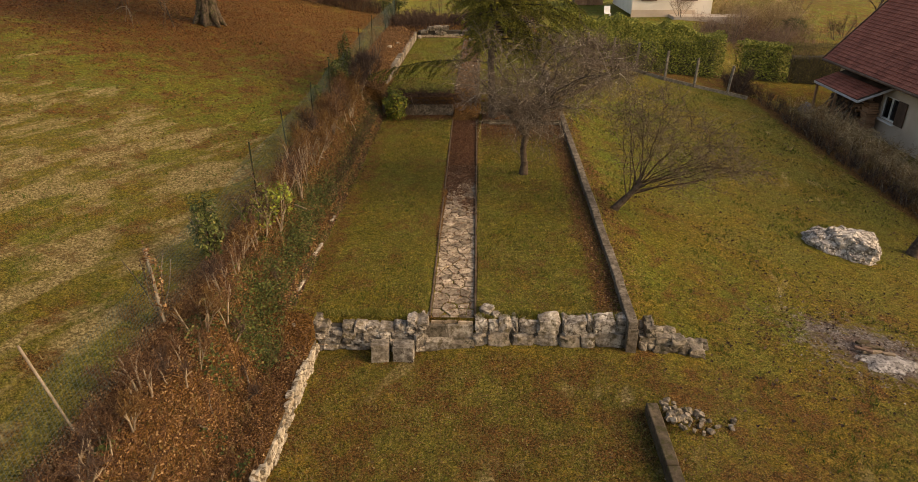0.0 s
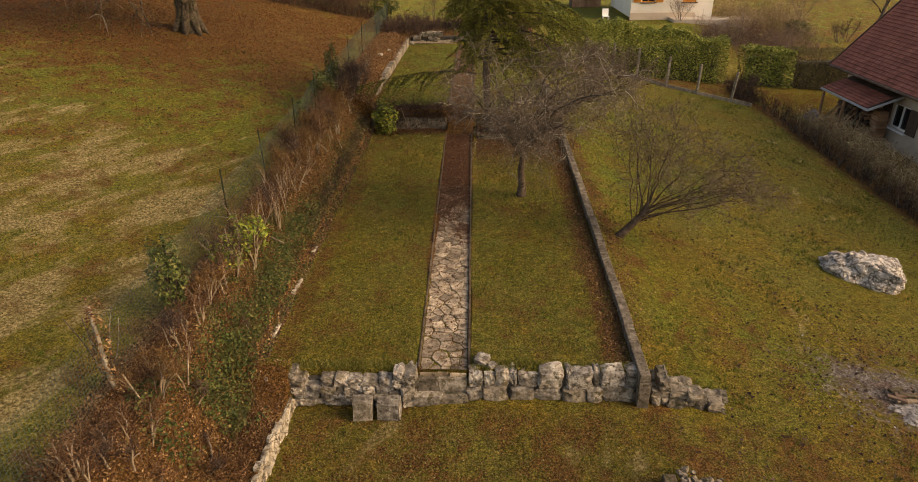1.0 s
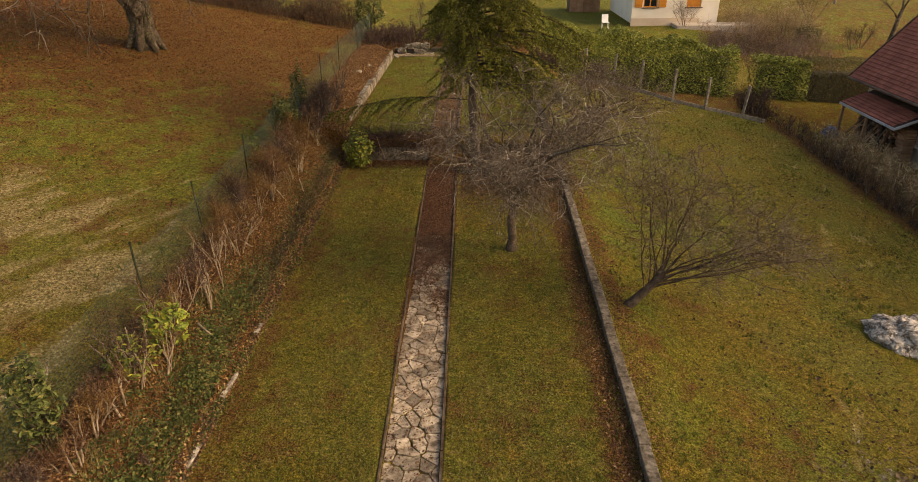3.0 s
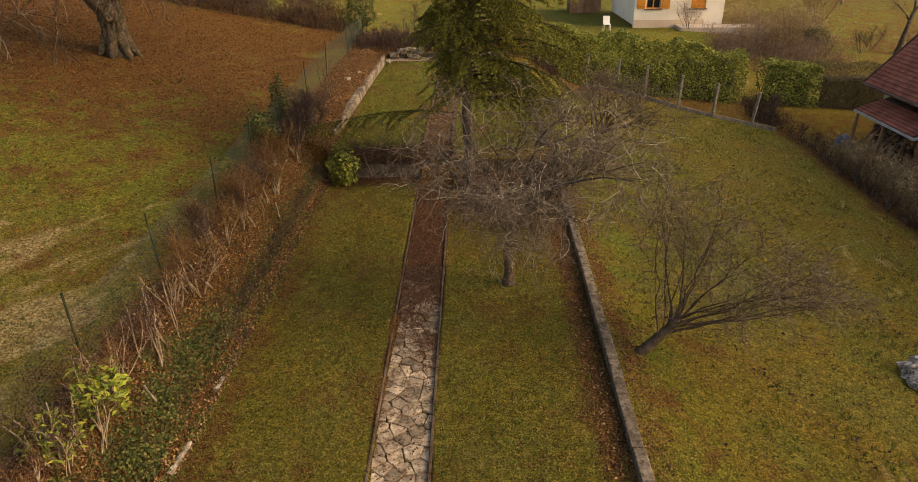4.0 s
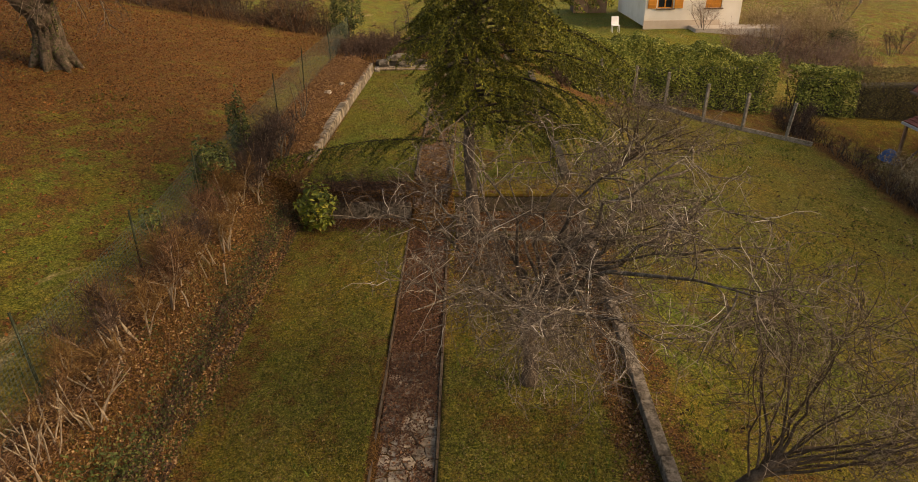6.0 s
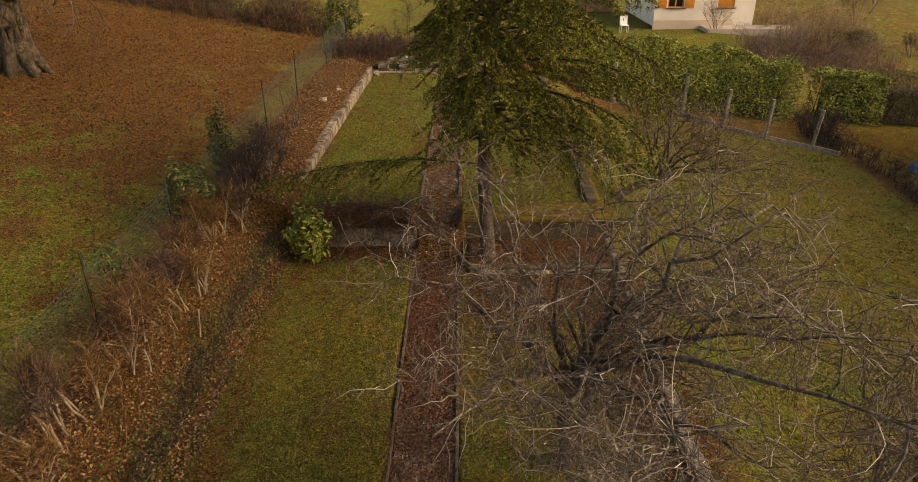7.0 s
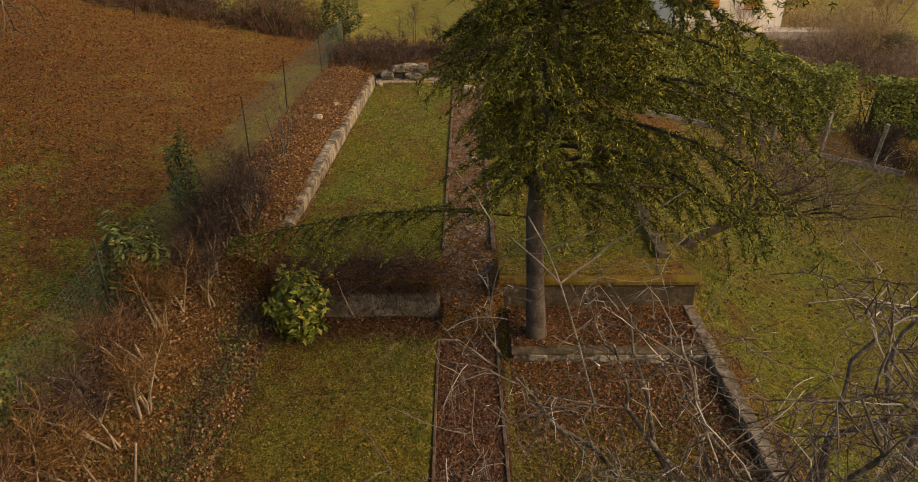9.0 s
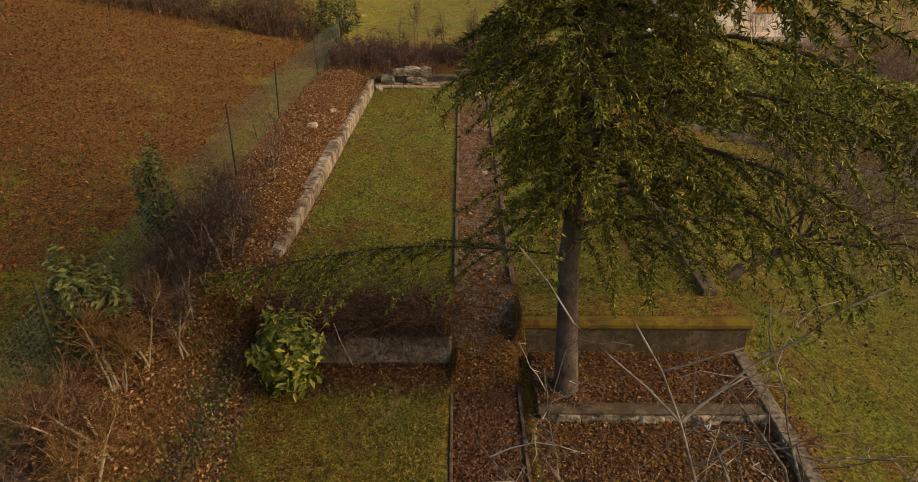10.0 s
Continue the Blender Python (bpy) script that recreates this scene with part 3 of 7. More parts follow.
# ---- walls and paths ----
def wall_of_stones(name, label, runs, mat, thick, core, seed, group="", lost=0.0):
    """Stones in courses along x (axis 0) or y (axis 1). A run: (axis, start, end, fixed, base(s), top(s), stone length, course height, facing)."""
    w = thing(name, label, "wall", core[0], kind="structure")
    for c in core[1]:
        part("core", box_bm(*c, bev=0.02), M_MORTAR, w)
    rnd = random.Random(seed)
    kinds = [rough_stone(1, 1, 1, seed * 31 + i, 4, 0.32, 0.15) for i in range(10)]
    for i, me in enumerate(kinds):
        me.materials.append(M_LIME if i % 3 == 1 and mat is M_BLOCK else mat)
    for axis, a, b, fixed, base, top, size, course, face in runs:
        row = 0
        while True:
            s = a + (rnd.uniform(0, size * 0.5) if row % 2 else 0)
            any_ = False
            while s < b - 0.06:
                n = min(size * rnd.uniform(0.55, 1.5), b - s + 0.05)
                m = s + n / 2
                z0 = base(m) + row * course
                h = course * rnd.uniform(0.85, 1.15)
                if z0 + h * 0.6 < top(m) and rnd.random() >= lost:
                    any_ = True
                    t = thick * rnd.uniform(0.8, 1.15)
                    p = (m, fixed - face * rnd.uniform(-0.03, 0.03), z0 + h / 2)
                    p = p if axis == 0 else (p[1], p[0], p[2])
                    sc = (n * 1.08, t, h * 1.12) if axis == 0 else (t, n * 1.08, h * 1.12)
                    turn = Euler((rnd.uniform(-0.08, 0.08), rnd.uniform(-0.08, 0.08), rnd.uniform(-0.1, 0.1) + (math.pi if rnd.random() < 0.5 else 0)))
                    put("stone", rnd.choice(kinds), w, Matrix.LocRotScale(p, turn, sc))
                s += n + rnd.uniform(0.0, 0.02)
            row += 1
            if not any_ or row > 8:
                break
    return w


wall_of_stones("retaining_wall_left", "low dry-stone retaining wall of pale limestone below the lawn",
               [(0, -2.1, -0.12, -0.19, lambda s: -0.6, lambda s: -0.03 - 0.05 * math.sin(s * 7), 0.19, 0.13, 1)], M_BLOCK, 0.3, ((-1.1, -0.2, -0.6), [(-2.1, -0.2, -0.62, -0.15, 0.04, -0.14)]), 3, "", 0.12)
mid_wall = thing("retaining_wall_middle", "retaining wall of two courses of pale limestone blocks below the lawn", "wall", (2.2, -0.2, -0.6), kind="structure")
part("core", box_bm(0.8, -0.16, -0.62, 3.6, 0.04, -0.08, bev=0.02), M_MORTAR, mid_wall)
rs = random.Random(41)
UPPER = [(0.78, 0.2, -0.02), (1.02, 0.16, -0.03), (1.2, 0.2, 0.0), (1.43, 0.11, 0.0), (1.57, 0.29, -0.02), (1.9, 0.36, 0.03), (2.31, 0.09, 0.02), (2.36, 0.37, 0.0), (2.76, 0.09, 0.03), (2.88, 0.36, 0.02), (3.28, 0.22, 0.03)]
LOWER = [(0.76, 0.23, -0.3), (1.0, 0.36, -0.27), (1.45, 0.34, -0.29), (1.83, 0.4, -0.29), (2.29, 0.32, -0.28), (2.65, 0.24, -0.27), (2.93, 0.45, -0.22), (3.39, 0.22, -0.34)]
for row, (course, base, front) in enumerate([(UPPER, -0.26, -0.08), (LOWER, -0.58, -0.11)]):
    for k, (sx, w, top) in enumerate(course):
        h = top - base
        me = rough_stone(w * 1.12, 0.28, h * 1.14, 900 + 40 * row + k, 4, 0.4, 0.12)
        me.materials.append((M_LIME, M_LIME, M_BLOCK)[k % 3] if row == 0 else (M_BLOCK, M_DARKSTONE, M_BLOCK)[k % 3])
        put("stone", me, mid_wall, pose(sx + w / 2, front + rs.uniform(-0.03, 0.03), base + h / 2, rs.uniform(-5, 5), rs.uniform(-4, 4), rs.uniform(-6, 6)))
wall_of_stones("retaining_wall_end", "stub of grey rubble wall stepping down the slope",
               [(0, 3.68, 5.2, -0.14, lambda s: -0.66 - 0.16 * (s - 3.7), lambda s: -0.04 - 0.5 * (s - 3.7) * 1.0, 0.2, 0.145, 1),
                (0, 3.75, 5.15, 0.08, lambda s: -0.66 - 0.16 * (s - 3.7), lambda s: -0.02 - 0.5 * (s - 3.7), 0.18, 0.145, 1)],
               M_DARKSTONE, 0.24, ((4.5, 0, -0.9), [(3.72, -0.1, -0.8, 4.2, 0.12, -0.3), (4.1, -0.1, -1.0, 4.8, 0.12, -0.62)]), 8)
wall_of_stones("bank_wall", "crumbling whitewashed stone wall below the hedge bank",
               [(1, -6.5, -0.45, -2.06, lambda s: -0.62, lambda s: -0.26 + 0.05 * math.sin(s * 2.7), 0.125, 0.1, 1)], M_WHITESTONE, 0.1, ((-2.1, -3, -0.6), [(-2.12, -6.6, -0.62, -2.05, -0.4, -0.3)]), 11, "", 0.16)

# worn larger stones that crown the wall beside the path
for i, (sx, sy, sz, w, d, h) in enumerate([(-0.17, -0.02, -0.16, 0.22, 0.42, 0.3), (-0.25, -0.24, -0.36, 0.24, 0.3, 0.3), (0.98, 0.1, 0.02, 0.26, 0.22, 0.18), (1.14, -0.02, 0.0, 0.14, 0.14, 0.12),
                                           (-2.5, -0.3, -0.03, 0.3, 0.16, 0.12), (-2.24, -0.26, -0.06, 0.22, 0.16, 0.12), (3.78, -0.48, -0.62, 0.12, 0.1, 0.08)]):
    me = rough_stone(w, d, h, 70 + i, 3, 0.5, 0.13)
    me.materials.append(M_LIME)
    tagged(put("coping_stone", me, None, pose(sx, sy, sz, 0, 0, i * 37)), "worn pale limestone block on the retaining wall", "stone", "coping stones")

# two squared blocks at the foot of the wall
for i, (sx, sy, w, d, h, turn, pale) in enumerate([(-0.88, -0.58, 0.3, 0.24, 0.34, 4, 0), (-0.47, -0.55, 0.36, 0.26, 0.31, -3, 1)]):
    me = rough_stone(w, d, h, 120 + i, 3, 0.1, 0.035)
    me.materials.append(M_LIME if pale else M_BLOCK)
    tagged(put("squared_block", me, None, pose(sx, sy, -0.58 + h / 2, 0, 0, turn)),
           "squared grey-white stone block standing on the grass" if pale else "squared brown-grey stone block standing on the grass", "stone block", "squared blocks")


def clip(poly, p, n):
    out = []
    for i, a in enumerate(poly):
        b = poly[(i + 1) % len(poly)]
        da, db = (a - p).dot(n), (b - p).dot(n)
        if da <= 0:
            out.append(a)
        if (da < 0 < db) or (db < 0 < da):
            out.append(a + (b - a) * (da / (da - db)))
    return out


def crazy_paving(parent, x0, x1, y0, y1, size, zfun, seed, mat):
    """Irregular flagstones: the cells round random seeds, each set apart by a joint."""
    rnd = random.Random(seed)
    pts, tries = [], 0
    while tries < 4200:
        tries += 1
        q = Vector((rnd.uniform(x0, x1), rnd.uniform(y0, y1)))
        if all((q - o).length > size * rnd.uniform(0.35, 1.75) for o in pts):
            pts.append(q)
    for p in pts:
        poly = [Vector((x0, y0)), Vector((x1, y0)), Vector((x1, y1)), Vector((x0, y1))]
        for o in pts:
            if o is not p and (o - p).length < size * 4:
                poly = clip(poly, (o + p) / 2, (o - p).normalized())
                if len(poly) < 3:
                    break
        if len(poly) < 3:
            continue
        c = sum(poly, Vector((0, 0))) / len(poly)
        gap = rnd.uniform(0.004, 0.014)
        ring, small = [], []
        for k, a in enumerate(poly):
            prev, nxt = poly[k - 1], poly[(k + 1) % len(poly)]
            for w in (0.05, 0.95) if (nxt - a).length > 0.12 else (0.5,):
                e = a.lerp(nxt, w)
                d = e - c
                e = c + d * max(0.5, 1 - gap / max(d.length, 0.05)) + Vector((rnd.uniform(-0.008, 0.008), rnd.uniform(-0.008, 0.008)))
                ring.append(e)
        top, tilt = zfun(c.y) + rnd.uniform(-0.008, 0.012), (rnd.uniform(-0.03, 0.03), rnd.uniform(-0.03, 0.03))
        n = len(ring)
        v = [(e.x - c.x, e.y - c.y, -0.06) for e in ring]
        v += [(e.x - c.x, e.y - c.y, -0.008 + (e - c).x * tilt[0] + (e - c).y * tilt[1]) for e in ring]
        v += [((e.x - c.x) * 0.93, (e.y - c.y) * 0.93, (e - c).x * tilt[0] + (e - c).y * tilt[1]) for e in ring]
        f = [(k, (k + 1) % n, n + (k + 1) % n, n + k) for k in range(n)] + [(n + k, n + (k + 1) % n, 2 * n + (k + 1) % n, 2 * n + k) for k in range(n)] + [tuple(range(2 * n, 3 * n))]
        put("flagstone", mesh_data("flagstone", v, f, mat), parent, pose(c.x - 0.01 * c.y, c.y, top))


garden_path = thing("garden_path", "straight path of irregular grey flagstones strewn with dead leaves", "path", (0.35, 0, 0), kind="structure")
crazy_paving(garden_path, -0.02, 0.75, -0.16, 7.6, 0.2, lambda y: terrace_low(y) - 0.05, 4, M_FLAG)
for side, (xa, xb, h) in enumerate([(-0.06, -0.025, 0.012), (0.752, 0.795, 0.0)]):
    for k in range(11):
        y0 = -0.05 + k * 1.08
        bm = box_bm(xa, 0, -0.2, xb, 1.06, h, bev=0.006)
        me = bpy.data.meshes.new("kerb")
        bm.to_mesh(me)
        bm.free()
        me.materials.append(M_KERB)
        put("kerb", me, garden_path, pose(-0.011 * y0, y0, terrace_low(y0), 1.7, 0, 0.6 + 0.3 * math.sin(k * 3.1)))
for i, (sx, sy, sz, w, d, h, m) in enumerate([(0.12, -0.24, -0.5, 0.46, 0.24, 0.3, M_BLOCK), (0.55, -0.25, -0.52, 0.44, 0.22, 0.28, M_DARKSTONE), (0.1, -0.1, -0.33, 0.42, 0.24, 0.42, M_DARKSTONE), (0.5, -0.09, -0.32, 0.48, 0.24, 0.42, M_BLOCK)]):
    me = rough_stone(w, d, h, 640 + i, 4, 0.14, 0.06)
    me.materials.append(m)
    put("step", me, garden_path, pose(sx, sy, sz, 0, 0, (i % 2) * 4 - 2), "worn stained stone step at the end of the path")
for xa, xb in ((-0.16, -0.11), (0.62, 0.69)):
    for k in range(9):
        part("kerb", box_bm(xa, 13.2 + 1.2 * k, 0.85, xb, 14.37 + 1.2 * k, terrace_high(13.2 + 1.2 * k) + 0.05, bev=0.008), M_KERB, garden_path)


def edging(name, label, x, y0, y1, n, w, topf, down, mat):
    e = thing(name, label, "wall", (x, y0, topf(y0) - down), kind="structure")
    d = (y1 - y0) / n
    for k in range(n):
        a = y0 + k * d
        bm = box_bm(x - w / 2, a, topf(a) - down, x + w / 2, a + d - 0.012, topf(a), bev=0.012)
        for v in bm.verts:
            v.co.z += (topf(v.co.y) - topf(a)) * 1.0 + 0.008 * math.sin(v.co.y * 5)
            v.co.x += 0.012 * math.sin(a * 2.3)
        part("segment", bm, mat, e)
    return e


edging("edging_wall", "long low weathered concrete edging wall between two lawns", 3.52, -0.35, 12.35, 9, 0.17, edging_top, 0.6, M_CONC)
part("pier", box_bm(3.43, -0.375, -0.62, 3.61, -0.36, -0.02, bev=0.006), M_CONC, thing("edging_pier", "squared dark concrete pier ending the edging wall", "pier", (3.5, -0.4, -0.6), kind="structure"))
edging("edging_wall_upper", "mossy dark concrete edging wall of the upper terrace", 3.27, 12.9, 23.5, 7, 0.2, lambda y: terrace_high(y) + 0.1, 0.9, M_DARKCONC)
moss_bm = box_bm(3.155, 12.95, 1.0, 3.44, 19.0, 1.12, bev=0.03)
for v in moss_bm.verts:
    v.co.z += 0.018 * (v.co.y - 12.95) - 0.05 + 0.02 * math.sin(v.co.y * 9)
tagged(part("moss_cushion", moss_bm, M_MOSS, None), "orange-green moss cushion on the edging wall", "moss")
for i, (ky, kl) in enumerate([(0.8, 0.42), (2.25, 0.6), (3.75, 0.3)]):
    me = rough_stone(0.07, kl, 0.2, 210 + i, 3, 0.14, 0.05)
    me.materials.append(M_BLOCK)
    tagged(put("kerb_stone", me, None, pose(-2.6, ky, float(on_ground(-2.5, ky)) - 0.02, 0, 6, -3)), "half-buried pale kerb stone at the foot of the bank", "kerb stone", "kerb stones")


# plastered wall beside the upper terrace
upper = thing("terrace_wall", "long streaked rendered retaining wall along the upper terrace", "wall", (-2.75, 13, 0.9), kind="structure")
uw_v, uw_f = [], []
for k in range(23):
    y = 13.7 + k * 0.455
    x = -2.68 + 0.016 * (y - 13) + 0.004 * math.sin(k * 1.3)
    t = terrace_high(y) + 0.2 + 0.014 * (y - 12.4) + 0.006 * math.sin(k * 2.1)
    uw_v += [(x, y, 0.7), (x, y, t - 0.02), (x - 0.03, y, t), (x - 0.13, y, t + 0.01), (x - 0.13, y, 0.7)]
for k in range(22):
    for j in range(4):
        a = k * 5 + j
        uw_f.append((a, a + 5, a + 6, a + 1))
uw_f += [(0, 1, 2, 3, 4), tuple(22 * 5 + j for j in (4, 3, 2, 1, 0))]
M_STREAK, snt, sb = material("streaked_render", 0.92, 0.2)
geo = snt.nodes.new("ShaderNodeNewGeometry")
mp = add(snt, "ShaderNodeMapping")
mp.inputs["Scale"].default_value = (1, 1.5, 0.35)
snt.links.new(geo.outputs["Position"], mp.inputs["Vector"])
streak = ramp(snt, noise_at(snt, 3.0, 5, 0.7, mp.outputs[0]), [(0.42, (0.034, 0.026, 0.015)), (0.52, (0.12, 0.095, 0.065)), (0.62, (0.34, 0.29, 0.22))])
snt.links.new(mix(snt, 0.45, streak, ramp(snt, noise_at(snt, 9, 5), [(0.42, (0.045, 0.034, 0.02)), (0.62, (0.25, 0.215, 0.165))])), sb.inputs["Base Color"])
bump(snt, sb, noise_at(snt, 30, 5), 0.6, 0.01)
put("wall_body", mesh_data("wall_body", uw_v, uw_f, M_STREAK), upper)
cv, cf = [], []
for k in range(7):
    y = 16.0 + k * 0.42
    x, t = -2.68 + 0.016 * (y - 13), terrace_high(y) + 0.2 + 0.014 * (y - 12.4)
    cv += [(x - 0.005, y, t - 0.03), (x - 0.02, y, t + 0.018), (x - 0.2, y, t + 0.022), (x - 0.21, y, t - 0.1)]
for k in range(6):
    cf += [(k * 4 + j, k * 4 + j + 4, k * 4 + j + 5, k * 4 + j + 1) for j in range(3)]
cf += [(0, 1, 2, 3), (27, 26, 25, 24)]
put("cap", mesh_data("cap", cv, cf, M_STREAK), upper, None, "bare pale concrete coping")

# low walls between the two terraces
low_l = thing("cross_wall_left", "low grey concrete wall overhung by dark dead growth", "wall", (-0.9, 12.3, 0.35), kind="structure")
part("wall_body", box_bm(-2.66, 12.24, 0.2, -0.17, 12.45, 0.74, bev=0.03), M_CONC, low_l)
low_r = thing("cross_wall_right", "low grey concrete wall with a thick mossy coping", "wall", (2.1, 12.3, 0.35), kind="structure")
part("wall_body", box_bm(0.7, 12.37, 0.2, 3.62, 12.6, 0.8, bev=0.02), M_DARKCONC, low_r)
part("coping", box_bm(0.68, 12.33, 0.802, 3.68, 12.76, 0.95, bev=0.05), M_MOSS, low_r, "orange-green mossy coping")
tagged(part("leaf_bed_step", box_bm(0.82, 11.2, 0.415, 3.4, 11.37, 0.47, bev=0.015), M_DARKCONC, None), "low weathered concrete coping edging a bed of dead leaves", "step", kind="structure")
wall_of_stones("leaf_bed_wall", "low wall of pale rubble under a coping beside dead leaves", [(0, 0.82, 3.4, 11.24, lambda s: 0.22, lambda s: 0.39, 0.24, 0.1, 1)], M_DARKSTONE, 0.12, ((2.1, 11.3, 0.2), [(0.84, 11.22, 0.15, 3.38, 11.36, 0.413)]), 19)

wall_of_stones("end_wall", "dark rough stone bank with a few pale stones behind the terrace", [(0, -2.5, 2.6, 24.32, lambda s: 1.1, lambda s: 1.62 + 0.1 * math.sin(s * 3), 0.34, 0.2, 1)], M_DARKSTONE, 0.26, ((0, 24.4, 1.1), [(-2.5, 24.36, 1.0, 2.6, 24.6, 1.5)]), 29, "", 0.25)

# low concrete wall at the near right with a heap of rubble beside it
nw = thing("corner_wall", "thin dark lichened concrete wall in the lower lawn", "wall", (3.5, -2, -0.6), kind="structure")
for k in range(4):
    y1 = -1.88 - k * 1.3
    part("wall_body", box_bm(3.44, y1 - 1.29, -1.0, 3.62, y1, -0.36, bev=0.015), M_DARKCONC, nw)

# ---- trees ----
def wander(rnd, p, d, length, n, curl, lift):
    """A crooked line from p along d."""
    pts, q, v = [Vector(p)], Vector(p), Vector(d).normalized()
    for _ in range(n):
        v = (v + Vector((rnd.gauss(0, curl), rnd.gauss(0, curl), rnd.gauss(0, curl) + lift))).normalized()
        q = q + v * (length / n)
        pts.append(q.copy())
    return pts


def taper(r0, r1, n):
    return [r0 + (r1 - r0) * k / (n - 1) for k in range(n)]


def branch_out(rnd, tubes, pts, r0, level, top, spec, spurs=0.0):
    """Side shoots along pts; tubes is a list of Tubes, one for each level."""
    count, length, curl, lift, spread = spec[level]
    for _ in range(count):
        t = rnd.uniform(0.25, 1.0)
        k = min(int(t * (len(pts) - 1)), len(pts) - 2)
        p = pts[k].lerp(pts[k + 1], rnd.random())
        d = (pts[k + 1] - pts[k]).normalized()
        side = Vector((rnd.gauss(0, 1), rnd.gauss(0, 1), rnd.gauss(0, 0.8))).normalized()
        d = (d * (1 - spread) + side * spread).normalized()
        n = length * rnd.uniform(0.5, 1.25) * (1.15 - 0.5 * t)
        m = 5 if level < 1 else (4 if level < 2 else 3)
        line = wander(rnd, p, d, n, m, curl, lift)
        line = [Vector((q.x, q.y, min(q.z, top - 0.15 * abs(rnd.gauss(0, 1))))) for q in line]
        r = r0 * (0.4 if level < 1 else 0.42) * rnd.uniform(0.7, 1.1)
        r = max(r, 0.0027 if level > 1 else 0.0042)
        if level == 0:
            one = Tubes()
            one.add(line, taper(r, max(r * 0.4, 0.004), m + 1), 5)
            tubes[0].append(one)
        else:
            tubes[level].add(line, taper(r, max(r * 0.45, 0.0018), m + 1), 4 if level < 2 else 3)
            for q, q2 in zip(line[:-1], line[1:]):
                if spurs and rnd.random() < spurs:
                    b = q.lerp(q2, rnd.random())
                    tubes[level].spike(b, b + Vector((rnd.gauss(0, 1), rnd.gauss(0, 1), rnd.gauss(0.3, 1))).normalized() * rnd.uniform(0.02, 0.07), r * 1.1)
        if level + 1 < len(spec):
            branch_out(rnd, tubes, line, r, level + 1, top, spec, spurs)


def reach_to(rnd, p, tip, arch, n, crook):
    """A crooked line from p to tip, bowed upwards by arch."""
    p, tip = Vector(p), Vector(tip)
    mid = p.lerp(tip, 0.5) + Vector((rnd.gauss(0, crook), rnd.gauss(0, crook), arch))
    pts = []
    for k in range(n + 1):
        t = k / n
        q = p * (1 - t) ** 2 + mid * 2 * t * (1 - t) + tip * t * t
        if 0 < k:
            q += Vector((rnd.gauss(0, 1), rnd.gauss(0, 1), rnd.gauss(0, 0.8))) * crook * 0.35
        pts.append(q)
    return pts


def bare_tree(name, label, at, trunk, limbs, spec, seed, bark, twig, r0, top, category="tree", fine=None, curl=0.16, lift=0.015, tips=(), crook=0.12, spurs=0.0):
    """trunk: points of the bole; limbs: (start height fraction, direction, length, radius); tips: (start fraction, tip from the base, arch, radius, share of side shoots)."""
    rnd = random.Random(seed)
    t = thing(name, label, category, at)
    bole = Tubes()
    pts = [Vector(at) + Vector(q) for q in trunk]
    n = len(pts)
    radii = taper(r0, r0 * 0.62, n)
    radii[0] *= 1.35
    bole.add(pts, radii, 10)
    put("trunk", bole.mesh("trunk", M_DARKBARK if bark is M_BARK else bark), t)
    levels = [[]] + [Tubes() for _ in spec[1:]]

    def from_bole(frac):
        k = min(int(frac * (n - 1)), n - 2)
        return pts[k].lerp(pts[k + 1], frac * (n - 1) - k)

    lines = [(wander(rnd, from_bole(frac), d, length, 8, curl, lift), r, 1) for frac, d, length, r in limbs]
    lines += [(reach_to(rnd, from_bole(frac), Vector(at) + Vector(tip), arch, 9, crook), r, more[0] if more else 1) for frac, tip, arch, r, *more in tips]
    for line, r, share in lines:
        line = [Vector((q.x, q.y, min(q.z, top))) for q in line]
        limb = Tubes()
        limb.add(line, taper(r, r * 0.12, len(line)), 7)
        put("limb", limb.mesh("limb", bark), t)
        branch_out(rnd, levels, line, r * 0.6, 0, top, [(max(1, round(row[0] * share)),) + row[1:] for row in spec], spurs)
    for one in levels[0]:
        put("branch", one.mesh("branch", bark), t)
    for lv, nm in zip(levels[1:], ("twig_growth", "fine_twig_growth")):
        if lv.v:
            tagged(put(nm, lv.mesh(nm, twig if nm == "twig_growth" or fine is None else fine), t), kind="stuff")
    return t


